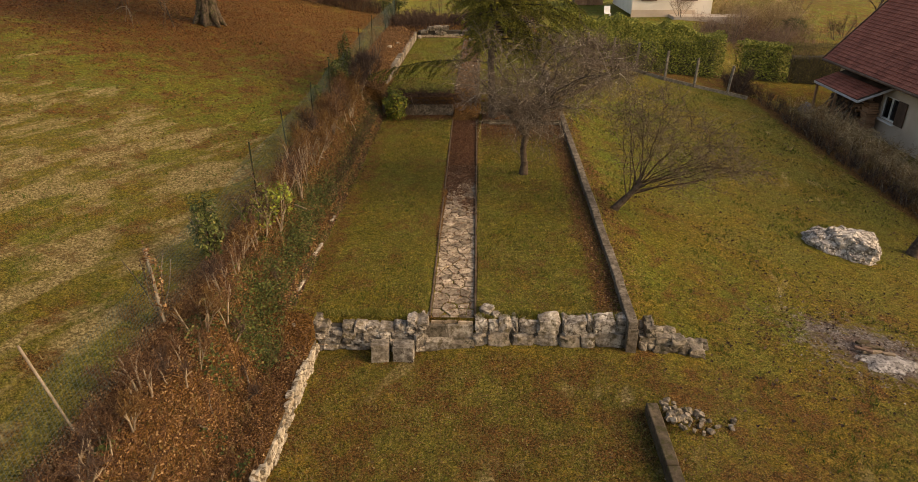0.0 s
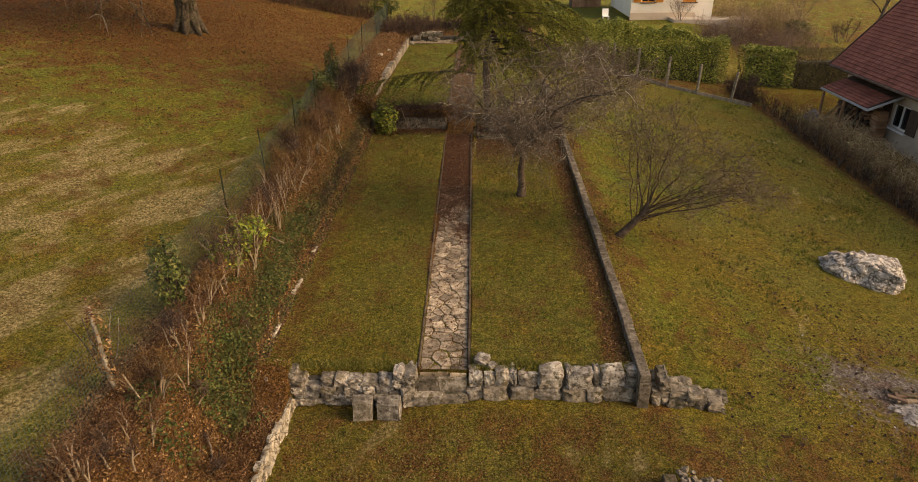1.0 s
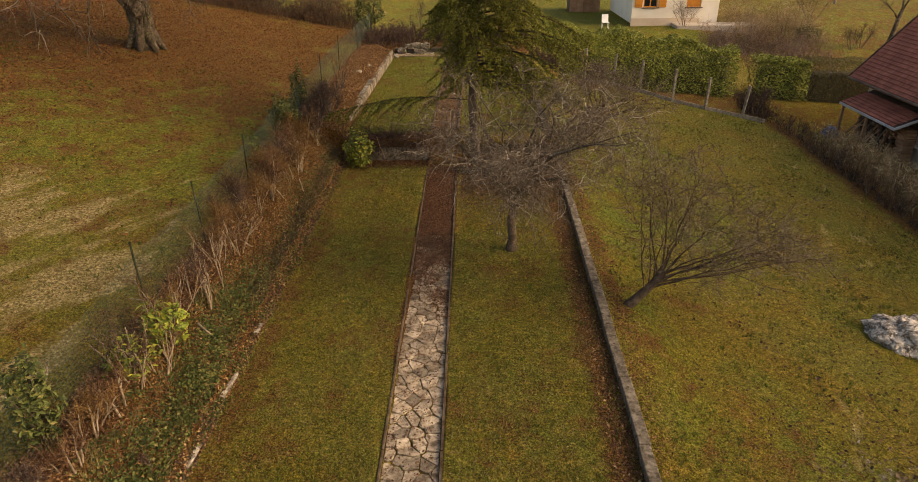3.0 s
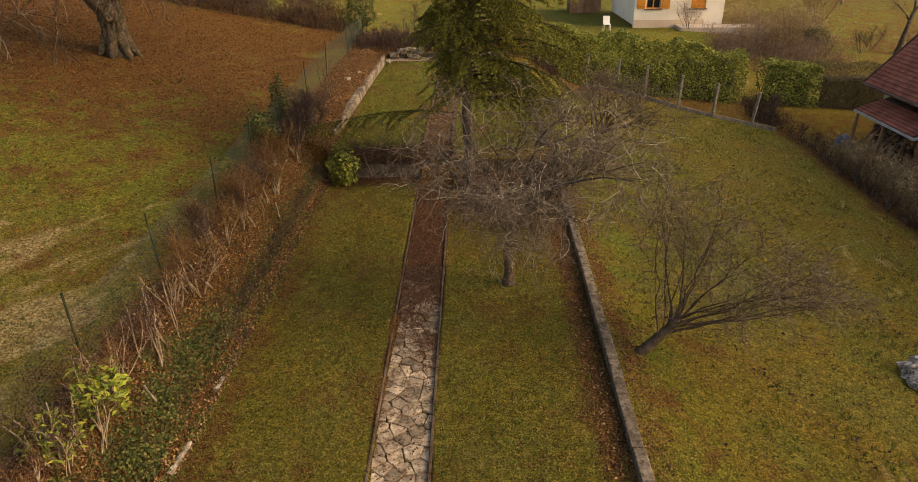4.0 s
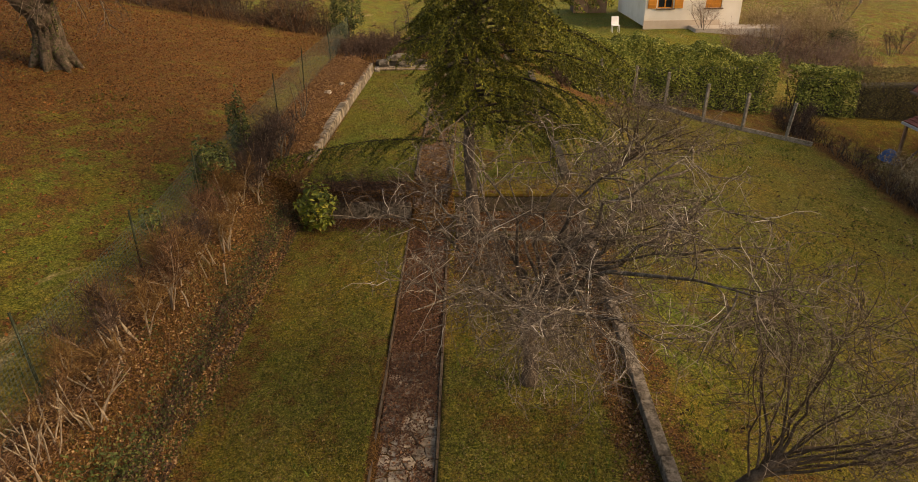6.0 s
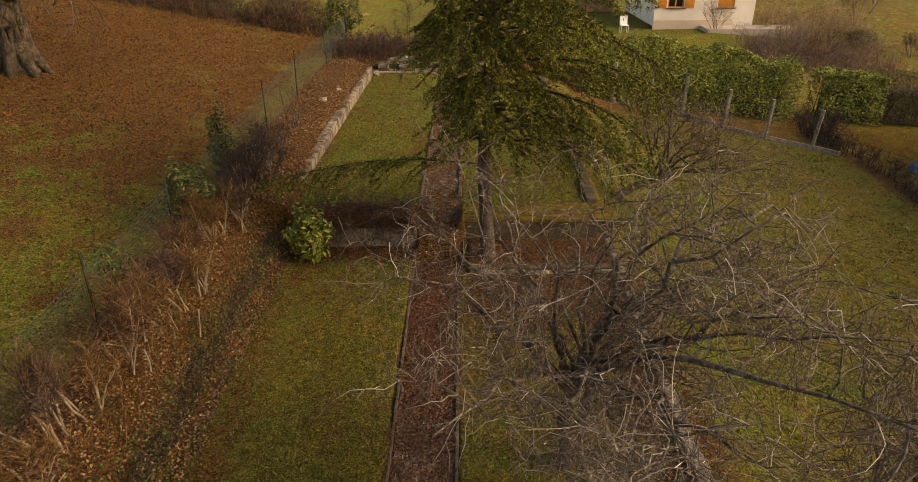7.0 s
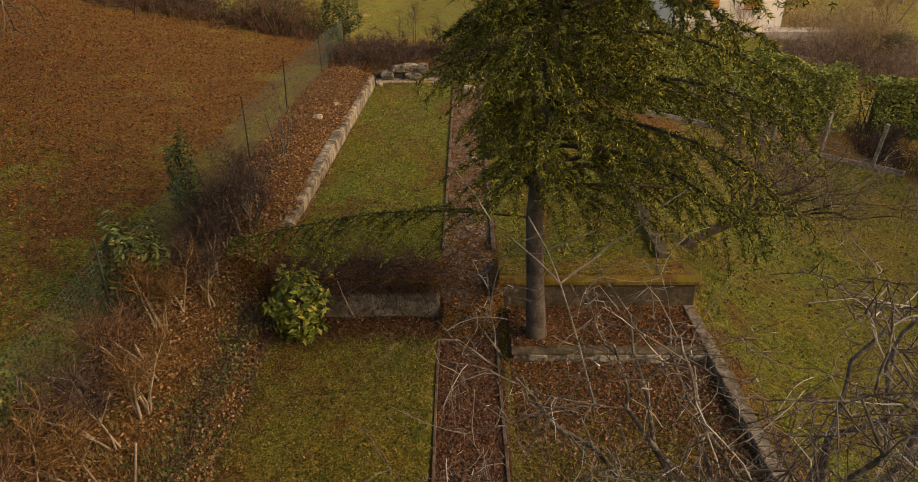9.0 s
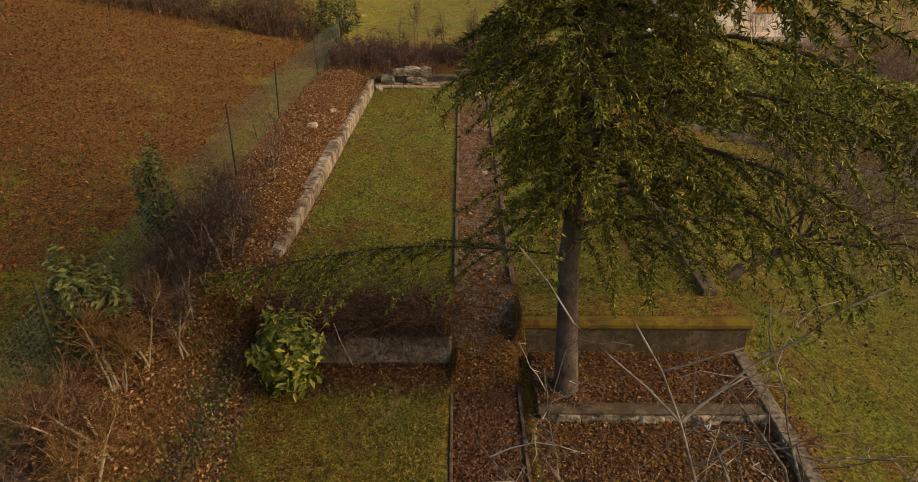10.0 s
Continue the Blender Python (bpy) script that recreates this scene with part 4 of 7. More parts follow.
AX, AY = 1.97, 6.82
apple = bare_tree("apple_tree", "old bare apple tree with lichen-grey crooked branches", (AX, AY, float(on_ground(AX, AY)) - 0.05),
                  [(0, 0, 0), (0.02, 0.02, 0.35), (-0.03, 0.0, 0.75), (0.02, -0.03, 1.1), (0.05, -0.1, 1.4)], [],
                  [(9, 1.0, 0.22, 0.0, 0.64), (10, 0.6, 0.3, -0.08, 0.72), (4, 0.3, 0.34, -0.14, 0.78)], 21, M_BARK, M_TWIG, 0.105, 4.45, fine=M_BROWNTWIG, crook=0.17, spurs=0.8,
                  tips=[(0.8, (-1.4, -2.6, 2.85), 0.55, 0.038), (1.0, (-0.6, -3.0, 2.7), 0.7, 0.036), (1.0, (0.1, -3.1, 3.15), 0.45, 0.035), (0.9, (0.9, -2.5, 2.5), 0.6, 0.038),
                        (1.0, (1.4, -1.0, 3.75), 0.3, 0.05), (1.0, (0.8, -2.4, 3.6), 0.3, 0.036), (0.8, (-1.75, -0.8, 3.0), 0.6, 0.042), (0.75, (-1.75, 1.2, 3.05), 0.5, 0.034, 0.65),
                        (0.9, (-0.95, 0.6, 3.7), 0.1, 0.03, 0.5), (0.9, (1.45, 1.2, 3.2), 0.4, 0.036, 0.6), (1.0, (0.1, -0.5, 3.7), 0.05, 0.034, 0.7), (0.85, (1.55, 0.0, 2.7), 0.55, 0.04, 0.75),
                        (1.0, (-0.2, 1.5, 2.9), 0.3, 0.03, 0.55), (0.95, (1.75, -1.5, 3.4), 0.35, 0.042),
                        (0.9, (-0.3, -2.2, 1.7), 1.0, 0.03, 0.8), (0.95, (0.6, -2.3, 1.6), 1.0, 0.03, 0.8), (0.85, (-1.0, -1.4, 1.8), 0.9, 0.03, 0.7), (0.9, (0.9, -0.9, 1.8), 0.9, 0.03, 0.6),
                        (1.0, (0.54, -0.8, 3.55), 0.1, 0.062, 0.7), (1.0, (2.85, 1.05, 2.75), 1.5, 0.048, 0.9), (1.0, (1.5, -3.2, 3.45), 0.75, 0.042, 0.9), (1.0, (0.85, 0.35, 4.0), 0.2, 0.036, 0.6),
                        (0.95, (2.3, 0.1, 3.0), 0.9, 0.038, 0.8), (1.0, (2.1, -2.2, 3.3), 0.7, 0.036, 0.8), (0.9, (-0.7, -0.5, 3.85), 0.2, 0.034, 0.7), (0.9, (-1.2, 0.2, 3.5), 0.3, 0.034, 0.7)])
# upright water shoots on the upper limbs
ws = random.Random(17)
for x, y, z, h in [(1.02, 7.2, 2.95, 1.3), (2.9, 6.3, 3.3, 0.7)]:
    line = wander(ws, (x, y, z), (ws.gauss(0, 0.15), 0.15, 1), h, 6, 0.1, 0.02)
    tb = Tubes()
    tb.add(line, taper(0.009, 0.0035, 7), 6)
    tb.add(wander(ws, line[4], (0.75, 0.35, 0.45), h * 0.7, 5, 0.12, 0.05), taper(0.0065, 0.003, 6), 5)
    tb.add(wander(ws, line[4], (-0.8, 0.1, 0.5), h * 0.7, 5, 0.12, 0.03), taper(0.0065, 0.003, 6), 5)
    for k in (2, 3, 4, 5):
        tb.add(wander(ws, line[k], (ws.gauss(0, 1), ws.gauss(0, 1), 0.6), 0.3, 3, 0.15, 0), taper(0.005, 0.003, 4), 4)
    put("water_shoot", tb.mesh("water_shoot", M_SHOOT), apple, None, "pale upright shoot")

SX, SY = 4.05, 4.82
bare_tree("leaning_fruit_tree", "small bare fruit tree leaning down the slope over leaves", (SX, SY, float(on_ground(SX, SY)) - 0.05),
          [(-0.1, 0, -0.14), (0.12, 0.02, 0.12), (0.3, 0.03, 0.32), (0.48, 0.04, 0.52), (0.62, 0.05, 0.74)], [],
          [(8, 1.0, 0.2, 0.04, 0.58), (6, 0.55, 0.26, 0.02, 0.66), (3, 0.28, 0.28, -0.01, 0.7)], 38, M_DARKBARK, M_BROWNTWIG, 0.1, 3.15, fine=M_BROWNTWIG, crook=0.07, spurs=0.4,
          tips=[(0.5 + 0.026 * i, (0.0 + 3.4 * u, 0.8 * math.sin(i * 2.4), 2.8 - 1.95 * u ** 1.6), 0.2 * u - 0.1, 0.015 + 0.003 * (i % 3)) for i, u in enumerate(((j * 7) % 19 / 18.0 for j in range(19)))])
BX, BY = 4.0, 14.1
bare_tree("old_fruit_tree", "bare old fruit tree with a low dark leaning trunk", (BX, BY, float(on_ground(BX, BY)) - 0.05),
          [(-0.1, 0, -0.1), (0.2, 0.08, 0.16), (0.55, 0.2, 0.28), (0.9, 0.3, 0.36), (1.15, 0.32, 0.58)], [],
          [(8, 1.0, 0.18, 0.03, 0.56), (7, 0.55, 0.22, 0.0, 0.62), (5, 0.28, 0.25, -0.02, 0.7)], 45, M_DARKBARK, M_BROWNTWIG, 0.1, 2.75, crook=0.1,
          tips=[(0.6 + 0.04 * i, (0.3 + 2.4 * u, -1.8 + 2.9 * ((i * 3) % 10) / 9.0, 2.35 - 1.2 * u), 0.25, 0.03 + 0.004 * (i % 3)) for i, u in enumerate(((j * 7) % 10 / 9.0 for j in range(10)))])

RX, RY = 12.6, 6.3
bare_tree("bare_tree", "dark bare trunk of a small tree on the lower lawn", (RX, RY, float(on_ground(RX, RY)) - 0.05),
          [(0, 0, 0), (0.12, 0.02, 0.5), (0.2, 0.0, 1.1), (0.3, 0.05, 1.7)],
          [(0.9, (1, 0, 0.8), 1.8, 0.06), (1.0, (0.2, 0.8, 0.8), 1.8, 0.06), (1.0, (0.5, -0.8, 0.9), 1.8, 0.06), (1.0, (-0.1, 0.1, 1), 2.0, 0.06)],
          [(6, 0.9, 0.18, 0.05, 0.55), (5, 0.5, 0.2, 0.0, 0.6)], 52, M_DARKBARK, M_BROWNTWIG, 0.15, 3.4)

OX, OY = -10.3, 17.3
oak = bare_tree("oak_tree", "big old tree with a gnarled ivy-flecked trunk among brown leaves", (OX, OY, float(on_ground(OX, OY)) - 0.15),
                [(0, 0, 0), (0.0, 0, 0.5), (-0.05, 0.05, 1.4), (-0.1, 0.0, 2.4), (0.0, 0.1, 3.6)],
                [(0.6, (1, -0.4, 0.1), 4.2, 0.13), (0.66, (-1, -0.5, 0.3), 4.5, 0.15)] + [(0.7 + 0.02 * i, (math.cos(i * 2.4), math.sin(i * 2.4), 0.28 + 0.07 * i), 6.8 - 0.2 * i, 0.17) for i in range(14)],
                [(12, 3.0, 0.2, -0.04, 0.6), (10, 1.3, 0.22, -0.08, 0.66), (2, 0.7, 0.25, -0.08, 0.7)], 61, M_OAKBARK, M_BROWNTWIG, 0.35, 9.5)
for k in range(7):
    root = Tubes()
    a = k * 0.9 + 0.3
    pts = []
    for s, h in ((0.25, 0.8), (0.5, 0.38), (0.75, 0.12), (1.0, -0.1)):
        x, y = OX + math.cos(a) * s * 0.68, OY + math.sin(a) * s * 0.68
        pts.append((x, y, float(on_ground(x, y)) + h))
    root.add(pts, [0.2, 0.17, 0.11, 0.05], 7)
    put("root", root.mesh("root", M_OAKBARK), oak)


for k in range(14):
    ridge = Tubes()
    a = k * 0.449 + 0.1
    ro = random.Random(90 + k)
    ridge.add([(OX + math.cos(a + 0.1 * j + ro.gauss(0, 0.05)) * (0.335 - 0.02 * j), OY + math.sin(a + 0.1 * j) * (0.335 - 0.02 * j), float(on_ground(OX, OY)) + 0.1 + 0.55 * j) for j in range(6)], [0.085 + ro.uniform(-0.035, 0.035) for _ in range(6)], 6)
    put("bark_ridge", ridge.mesh("bark_ridge", M_OAKBARK), oak)
for k, (a, h, r) in enumerate([(-1.9, 1.75, 0.3), (-1.2, 1.3, 0.2), (2.6, 1.5, 0.26)]):
    me = rough_stone(r * 2, r * 2, r * 2.2, 830 + k, 3, 0.9, 0.1)
    me.materials.append(M_OAKBARK)
    put("burr", me, oak, pose(OX + math.cos(a) * 0.34, OY + math.sin(a) * 0.34, float(on_ground(OX, OY)) + h))
ta = RNG.uniform(-2.4, 0.4, 900)
th = RNG.uniform(0.2, 3.4, 900)
ivp = np.stack([OX + np.cos(ta) * 0.45, OY + np.sin(ta) * 0.45, float(on_ground(OX, OY)) + th], 1)[fbm(ta * 3, th, 1.2, 2.0) > 0.05]
tagged(put("ivy_growth", flat_leaves("ivy_growth", ivp, 0.06, M_IVY, 0.5, 0.8, 0, 0.2, ivp - np.array([OX, OY, 0]) * np.array([1, 1, 0]) - np.array([0, 0, 1]) * ivp[:, 2:3]), oak, None, "sparse ivy on the bark"), kind="stuff")


def cedar(at, top, seed):
    """A cedar: long boughs, on both sides of each a row of hanging shoots set with tufts of needles."""
    rnd = random.Random(seed)
    t = thing("cedar_tree", "tall cedar with drooping yellow-green needle sprays", "tree", at)
    bole = Tubes()
    pts = [Vector(at) + Vector((-0.1 * min(k, 2) + 0.045 * k, 0.03 * math.cos(k * 1.3), top * k / 10)) for k in range(11)]
    bole.add(pts, [0.15] + taper(0.12, 0.03, 10), 12)
    put("trunk", bole.mesh("trunk", M_TRUNK), t)
    shoots = Tubes()
    centres, ways = [], []
    n, inner = 100, 56
    for i in range(n + inner):
        f = i / (n - 1) if i < n else 0.12 + 0.75 * (i - n) / inner
        z = 2.2 + (top - 2.5) * f ** 1.2
        a = i * 2.399 + rnd.uniform(-0.3, 0.3)
        east, front = max(0.0, math.cos(a)), max(0.0, -math.sin(a))
        reach = (1.15 + 1.9 * east ** 1.2 + 1.2 * front ** 2) * (1 - f) ** 0.55 + 0.3
        reach *= rnd.uniform(0.75, 1.12)
        if z < 3.5 and east < 0.45:
            reach *= 0.3 + 0.25 * max(0.0, math.sin(a)) if z < 3.2 else 0.55
        elif z < 4.3 and front > 0.6:
            reach *= 0.35
        far = i < n and i % 3 == 0 and 0.22 < f < 0.62 and east > 0.45
        if far:
            reach *= 1.55
        if i >= n:
            reach = min(reach, rnd.uniform(0.6, 1.1))
        k0 = min(int(z / top * 10), 9)
        p = pts[k0].lerp(pts[k0 + 1], z / top * 10 - k0)
        d = Vector((math.cos(a), math.sin(a), 0.3 - 0.12 * rnd.random() + 0.1 * far))
        low = i == 2
        if low:
            p, d, reach = Vector((at[0], at[1], at[2] + 1.85)), Vector((-1, 0.0, 0.1)), 4.1
        line = wander(rnd, p, d, reach, 10, 0.03 if low else 0.05, -0.035 if low else (-0.02 if far else -0.06))
        bough = Tubes()
        bough.add(line, taper(0.014 if low else 0.036 * (1 - 0.6 * f), 0.005, 11), 6)
        put("bough", bough.mesh("bough", M_CEDARBARK), t)
        for k in range(int(reach * (20 if low else 34))):
            u = rnd.uniform(0.08, 1) * 9.999
            centres.append(line[int(u)].lerp(line[int(u) + 1], u % 1) + Vector((0, 0, 0.02)))
            ways.append((line[int(u) + 1] - line[int(u)]).normalized())
        steps = int(reach / (0.12 if low or i < n else 0.1))
        for k in range(steps):
            u = (k + rnd.random()) / steps
            if u < 0.12 + 0.1 * rnd.random():
                continue
            j = min(int(u * 10), 9)
            q = line[j].lerp(line[j + 1], u * 10 - j)
            way = (line[j + 1] - line[j]).normalized()
            side = Vector((-way.y, way.x, 0)).normalized() * (1 if k % 2 else -1)
            out = (way * rnd.uniform(0.6, 1.1) + side * rnd.uniform(0.35, 0.9) + Vector((0, 0, rnd.uniform(-0.35, 0.1)))).normalized()
            length = (0.3 + 0.75 * math.sin(math.pi * min(1, 0.25 + 0.75 * u))) * rnd.uniform(0.55, 1.2) * (0.8 + 0.25 * (1 - f))
            sh = wander(rnd, q, out, length, 6, 0.035, -0.11 if not low else -0.14)
            shoots.add(sh, taper(0.008, 0.003, 7), 3)
            for j in range(6):
                for _ in range(max(4, int(length * 15))):
                    centres.append(sh[j].lerp(sh[j + 1], rnd.random()))
                    ways.append((sh[j + 1] - sh[j]).normalized())
                if rnd.random() < 0.75:
                    v = sh[j + 1] - sh[j]
                    e = sh[j + 1] + (v.normalized() * 0.5 + Vector((rnd.gauss(0, 0.6), rnd.gauss(0, 0.6), -0.45))).normalized() * rnd.uniform(0.08, 0.22)
                    for _ in range(4):
                        centres.append(sh[j + 1].lerp(e, rnd.random()))
                        ways.append((e - sh[j + 1]).normalized())
    tagged(put("shoot_growth", shoots.mesh("shoot_growth", M_CEDARBARK), t), kind="stuff")
    c, w = np.array(centres), np.array(ways)
    m = 3
    c, w = np.repeat(c, m, 0), np.repeat(w, m, 0)
    k = len(c)
    d = w * 0.6 + RNG.normal(0, 0.55, (k, 3)) + np.array([0, 0, 0.05])
    d /= np.linalg.norm(d, axis=1)[:, None]
    ln = RNG.uniform(0.035, 0.075, k)[:, None]
    side = np.cross(d, RNG.normal(0, 1, (k, 3)))
    side /= np.linalg.norm(side, axis=1)[:, None]
    side *= 0.0075
    c = c + RNG.normal(0, 0.012, (k, 3))
    v = np.stack([c - side, c + side, c + d * ln], 1).reshape(-1, 3)
    tagged(put("foliage", mesh_data("foliage", v.tolist(), np.arange(3 * k).reshape(-1, 3).tolist(), M_NEEDLE), t), kind="stuff")
    return t


cedar((1.2, 11.6, 0.42), 9.2, 77)


# ---- hedges and shrubs ----
def stem_shrub(name, label, x, y, seed, stems, h, twig, pale=True, group="", spread=0.3, twigs=60, lean=(0, 0), fuzz=5, thick=1.0):
    """Bare cut-back stems with a brush of fine twigs."""
    rnd = random.Random(seed)
    z = float(on_ground(x, y)) - 0.03
    t = thing(name, label, "shrub", (x, y, z), group)
    brush = Tubes()
    for _ in range(stems):
        a = rnd.uniform(0, 6.28)
        d = Vector((math.cos(a) * spread + lean[0] + rnd.gauss(0, 0.1), math.sin(a) * spread + lean[1], 1))
        hh = h * rnd.uniform(0.55, 1.0)
        line = wander(rnd, (x + math.cos(a) * 0.1, y + math.sin(a) * 0.13, z), d, hh, 4, 0.13, 0.0)
        tb = Tubes()
        r = rnd.uniform(0.01, 0.019) * thick
        tb.add(line, taper(r, r * 0.65, 5), 6)
        if pale:
            tb.add(wander(rnd, line[2], (line[3] - line[2]).normalized() + Vector((rnd.gauss(0, 0.35), rnd.gauss(0, 0.35), 0)), hh * 0.42, 3, 0.1, 0), taper(r * 0.7, r * 0.45, 4), 5)
        put("stem", tb.mesh("stem", M_STEM if pale else M_BARK), t)
        for _ in range(twigs // stems):
            k = rnd.choice([2, 2, 3, 3, 3])
            q = line[k].lerp(line[k + 1], rnd.random())
            dd = Vector((rnd.gauss(0, 0.8), rnd.gauss(0, 0.8), rnd.gauss(1.0, 0.5)))
            tw = wander(rnd, q, dd, h * rnd.uniform(0.18, 0.42), 3, 0.28, 0.05)
            brush.add(tw, taper(0.0042, 0.0024, 4), 3)
            for _ in range(fuzz):
                j = rnd.choice([1, 2, 2, 3])
                e = tw[j] + Vector((rnd.gauss(0, 1), rnd.gauss(0, 1), rnd.gauss(0.7, 0.7))).normalized() * (h * rnd.uniform(0.06, 0.19))
                brush.spike(tw[j], e, 0.0036)
    tagged(put("twig_growth", brush.mesh("twig_growth", twig), t), kind="stuff")
    return t


hr = random.Random(5)
k = 0
y = -6.6
while y < 13.2:
    tone = ((M_REDTWIG, M_OCHRETWIG, M_REDTWIG, M_DARKTWIG)[k % 4] if y < 5.5 else (M_OCHRETWIG, M_REDTWIG, M_OCHRETWIG, M_OCHRETWIG, M_DARKTWIG)[k % 5]) if y < 11.2 else M_DARKTWIG
    word = {M_REDTWIG.name: "red-brown", M_OCHRETWIG.name: "ochre", M_DARKTWIG.name: "dark purple"}[tone.name]
    stem_shrub("hedge_shrub", "cut-back bare hedge shrub with pale stems and %s twigs" % word, -3.3 + hr.uniform(-0.16, 0.12), y, 300 + k, hr.choice([7, 8, 9]) if 1 < y < 5.5 else hr.choice([4, 5, 6]), (hr.uniform(0.85, 1.1) if y > 1 else hr.uniform(0.5, 0.75)),
               tone, True, "hedge shrubs on the bank", 0.26, 130 if y < 1 else (70 if y < 5.5 else 230), (-0.15, 0.05) if y < 5.5 else (-0.2, 0.02), 3, 0.7 if 1 < y < 5.5 else 0.9)
    y += hr.uniform(0.42, 0.62)
    k += 1
for i, (sx, sy) in enumerate([(-3.05, -1.6), (-2.9, -3.0), (-3.1, -4.4), (-2.75, -2.1), (-2.6, -3.9), (-3.0, -5.6), (-2.9, 0.4), (-3.9, -3.2), (-3.8, -5.0), (-3.6, -4.0)]):
    stem_shrub("low_shrub", "low tangle of red-brown twigs on the bank", sx, sy, 400 + i, 3, 0.42, M_REDTWIG if i % 3 else M_DARKTWIG, i % 2 == 0, "low shrubs on the bank", 0.6, 66)
stem_shrub("sapling", "thin many-stemmed bare sapling on the bank", -3.5, 16.5, 470, 7, 1.15, M_REDTWIG, False, "", 0.22, 42)
for i, (sx, sy) in enumerate([(-3.3, 13.9), (-3.6, 13.4), (-3.45, 14.6), (-3.7, 14.3), (-3.2, 13.2)]):
    stem_shrub("dark_shrub", "dense dark purple bare shrub on the bank", sx, sy, 480 + i, 7, 0.95, M_DARKTWIG, False, "dark shrubs on the bank", 0.4, 84, (0, 0), 4)


def leafy_shrub(name, label, x, y, r, h, count, size, mat, seed, group="", accent=None):
    """A rounded evergreen: stems inside, leaves in an uneven shell."""
    rnd = random.Random(seed)
    z = float(on_ground(x, y))
    t = thing(name, label, "shrub", (x, y, z - 0.02), group)
    tb = Tubes()
    for _ in range(7):
        a = rnd.uniform(0, 6.28)
        line = wander(rnd, (x, y, z - 0.02), (math.cos(a) * 0.5 * r / h, math.sin(a) * 0.5 * r / h, 1), h * 0.85, 4, 0.1, 0)
        tb.add(line, taper(0.015, 0.006, 5), 5)
    tagged(put("stem_growth", tb.mesh("stem_growth", M_BARK), t), kind="stuff")
    d = RNG.normal(0, 1, (count, 3))
    d /= np.linalg.norm(d, axis=1)[:, None]
    lump = 1 + 0.24 * np.sin(d[:, 0] * 5 + seed) * np.cos(d[:, 1] * 4.3) + 0.2 * np.sin(d[:, 2] * 7 + d[:, 0] * 4 + seed)
    rad = RNG.uniform(0.55, 1.0, count) ** 0.5 * lump
    p = np.stack([x + d[:, 0] * r * rad, y + d[:, 1] * r * rad, z + h * 0.52 + d[:, 2] * h * 0.5 * rad], 1)
    tagged(put("foliage", flat_leaves("foliage", p, size, mat, 0.55, 0.42, 0, 0.2, d * 0.8 + np.array([0, 0, 0.5])), t), kind="stuff")
    if accent:
        k = (d[:, 1] < -0.2) & (d[:, 2] < 0.35) & (RNG.random(count) < 0.22)
        tagged(put("yellow_foliage", flat_leaves("yellow_foliage", p[k] + d[k] * 0.03, size, accent, 0.55, 0.42, 0, 0.2, d[k]), t, None, "yellowing lower leaves"), kind="stuff")
    return t


leafy_shrub("laurel_bush", "small glossy laurel bush with some yellow leaves", -2.12, 11.75, 0.36, 1.0, 1000, 0.125, M_LAUREL, 3, "", M_YELLOW)
leafy_shrub("yellow_green_shrub", "young bright yellow-green leafy shrub on the bank", -3.3, 2.15, 0.33, 0.6, 520, 0.12, M_LIMELEAF, 5)
leafy_shrub("evergreen_shrub", "small dark evergreen shrub on the hedge bank", -3.42, 1.35, 0.32, 0.6, 420, 0.085, M_LAUREL, 8, "evergreens on the bank")
leafy_shrub("evergreen_shrub", "small dark evergreen shrub beside the wire fence", -3.88, 11.0, 0.36, 1.2, 1700, 0.095, M_IVY, 9, "evergreens on the bank")
leafy_shrub("ivy_clump", "ivy clump grown over a fence post", -3.82, 0.0, 0.25, 1.3, 1300, 0.085, M_IVY, 12, "ivy on the fence")
leafy_shrub("ivy_clump", "dark ivy clump grown over a fence post", -4.0, 13.2, 0.22, 1.5, 1300, 0.085, M_IVY, 13, "ivy on the fence")
leafy_shrub("ivy_clump", "small ivy clump on the wire mesh", -3.95, 8.6, 0.2, 1.1, 500, 0.075, M_IVY, 17, "ivy on the fence")
leafy_shrub("ivy_clump", "tall ivy clump at the end of the fence", -4.2, 28.4, 0.7, 2.6, 4200, 0.1, M_IVY, 14, "ivy on the fence")

leafy_shrub("dead_climber", "brown dead climber clinging to a fence post", -3.93, -1.8, 0.13, 1.35, 420, 0.06, M_LITTER, 15)


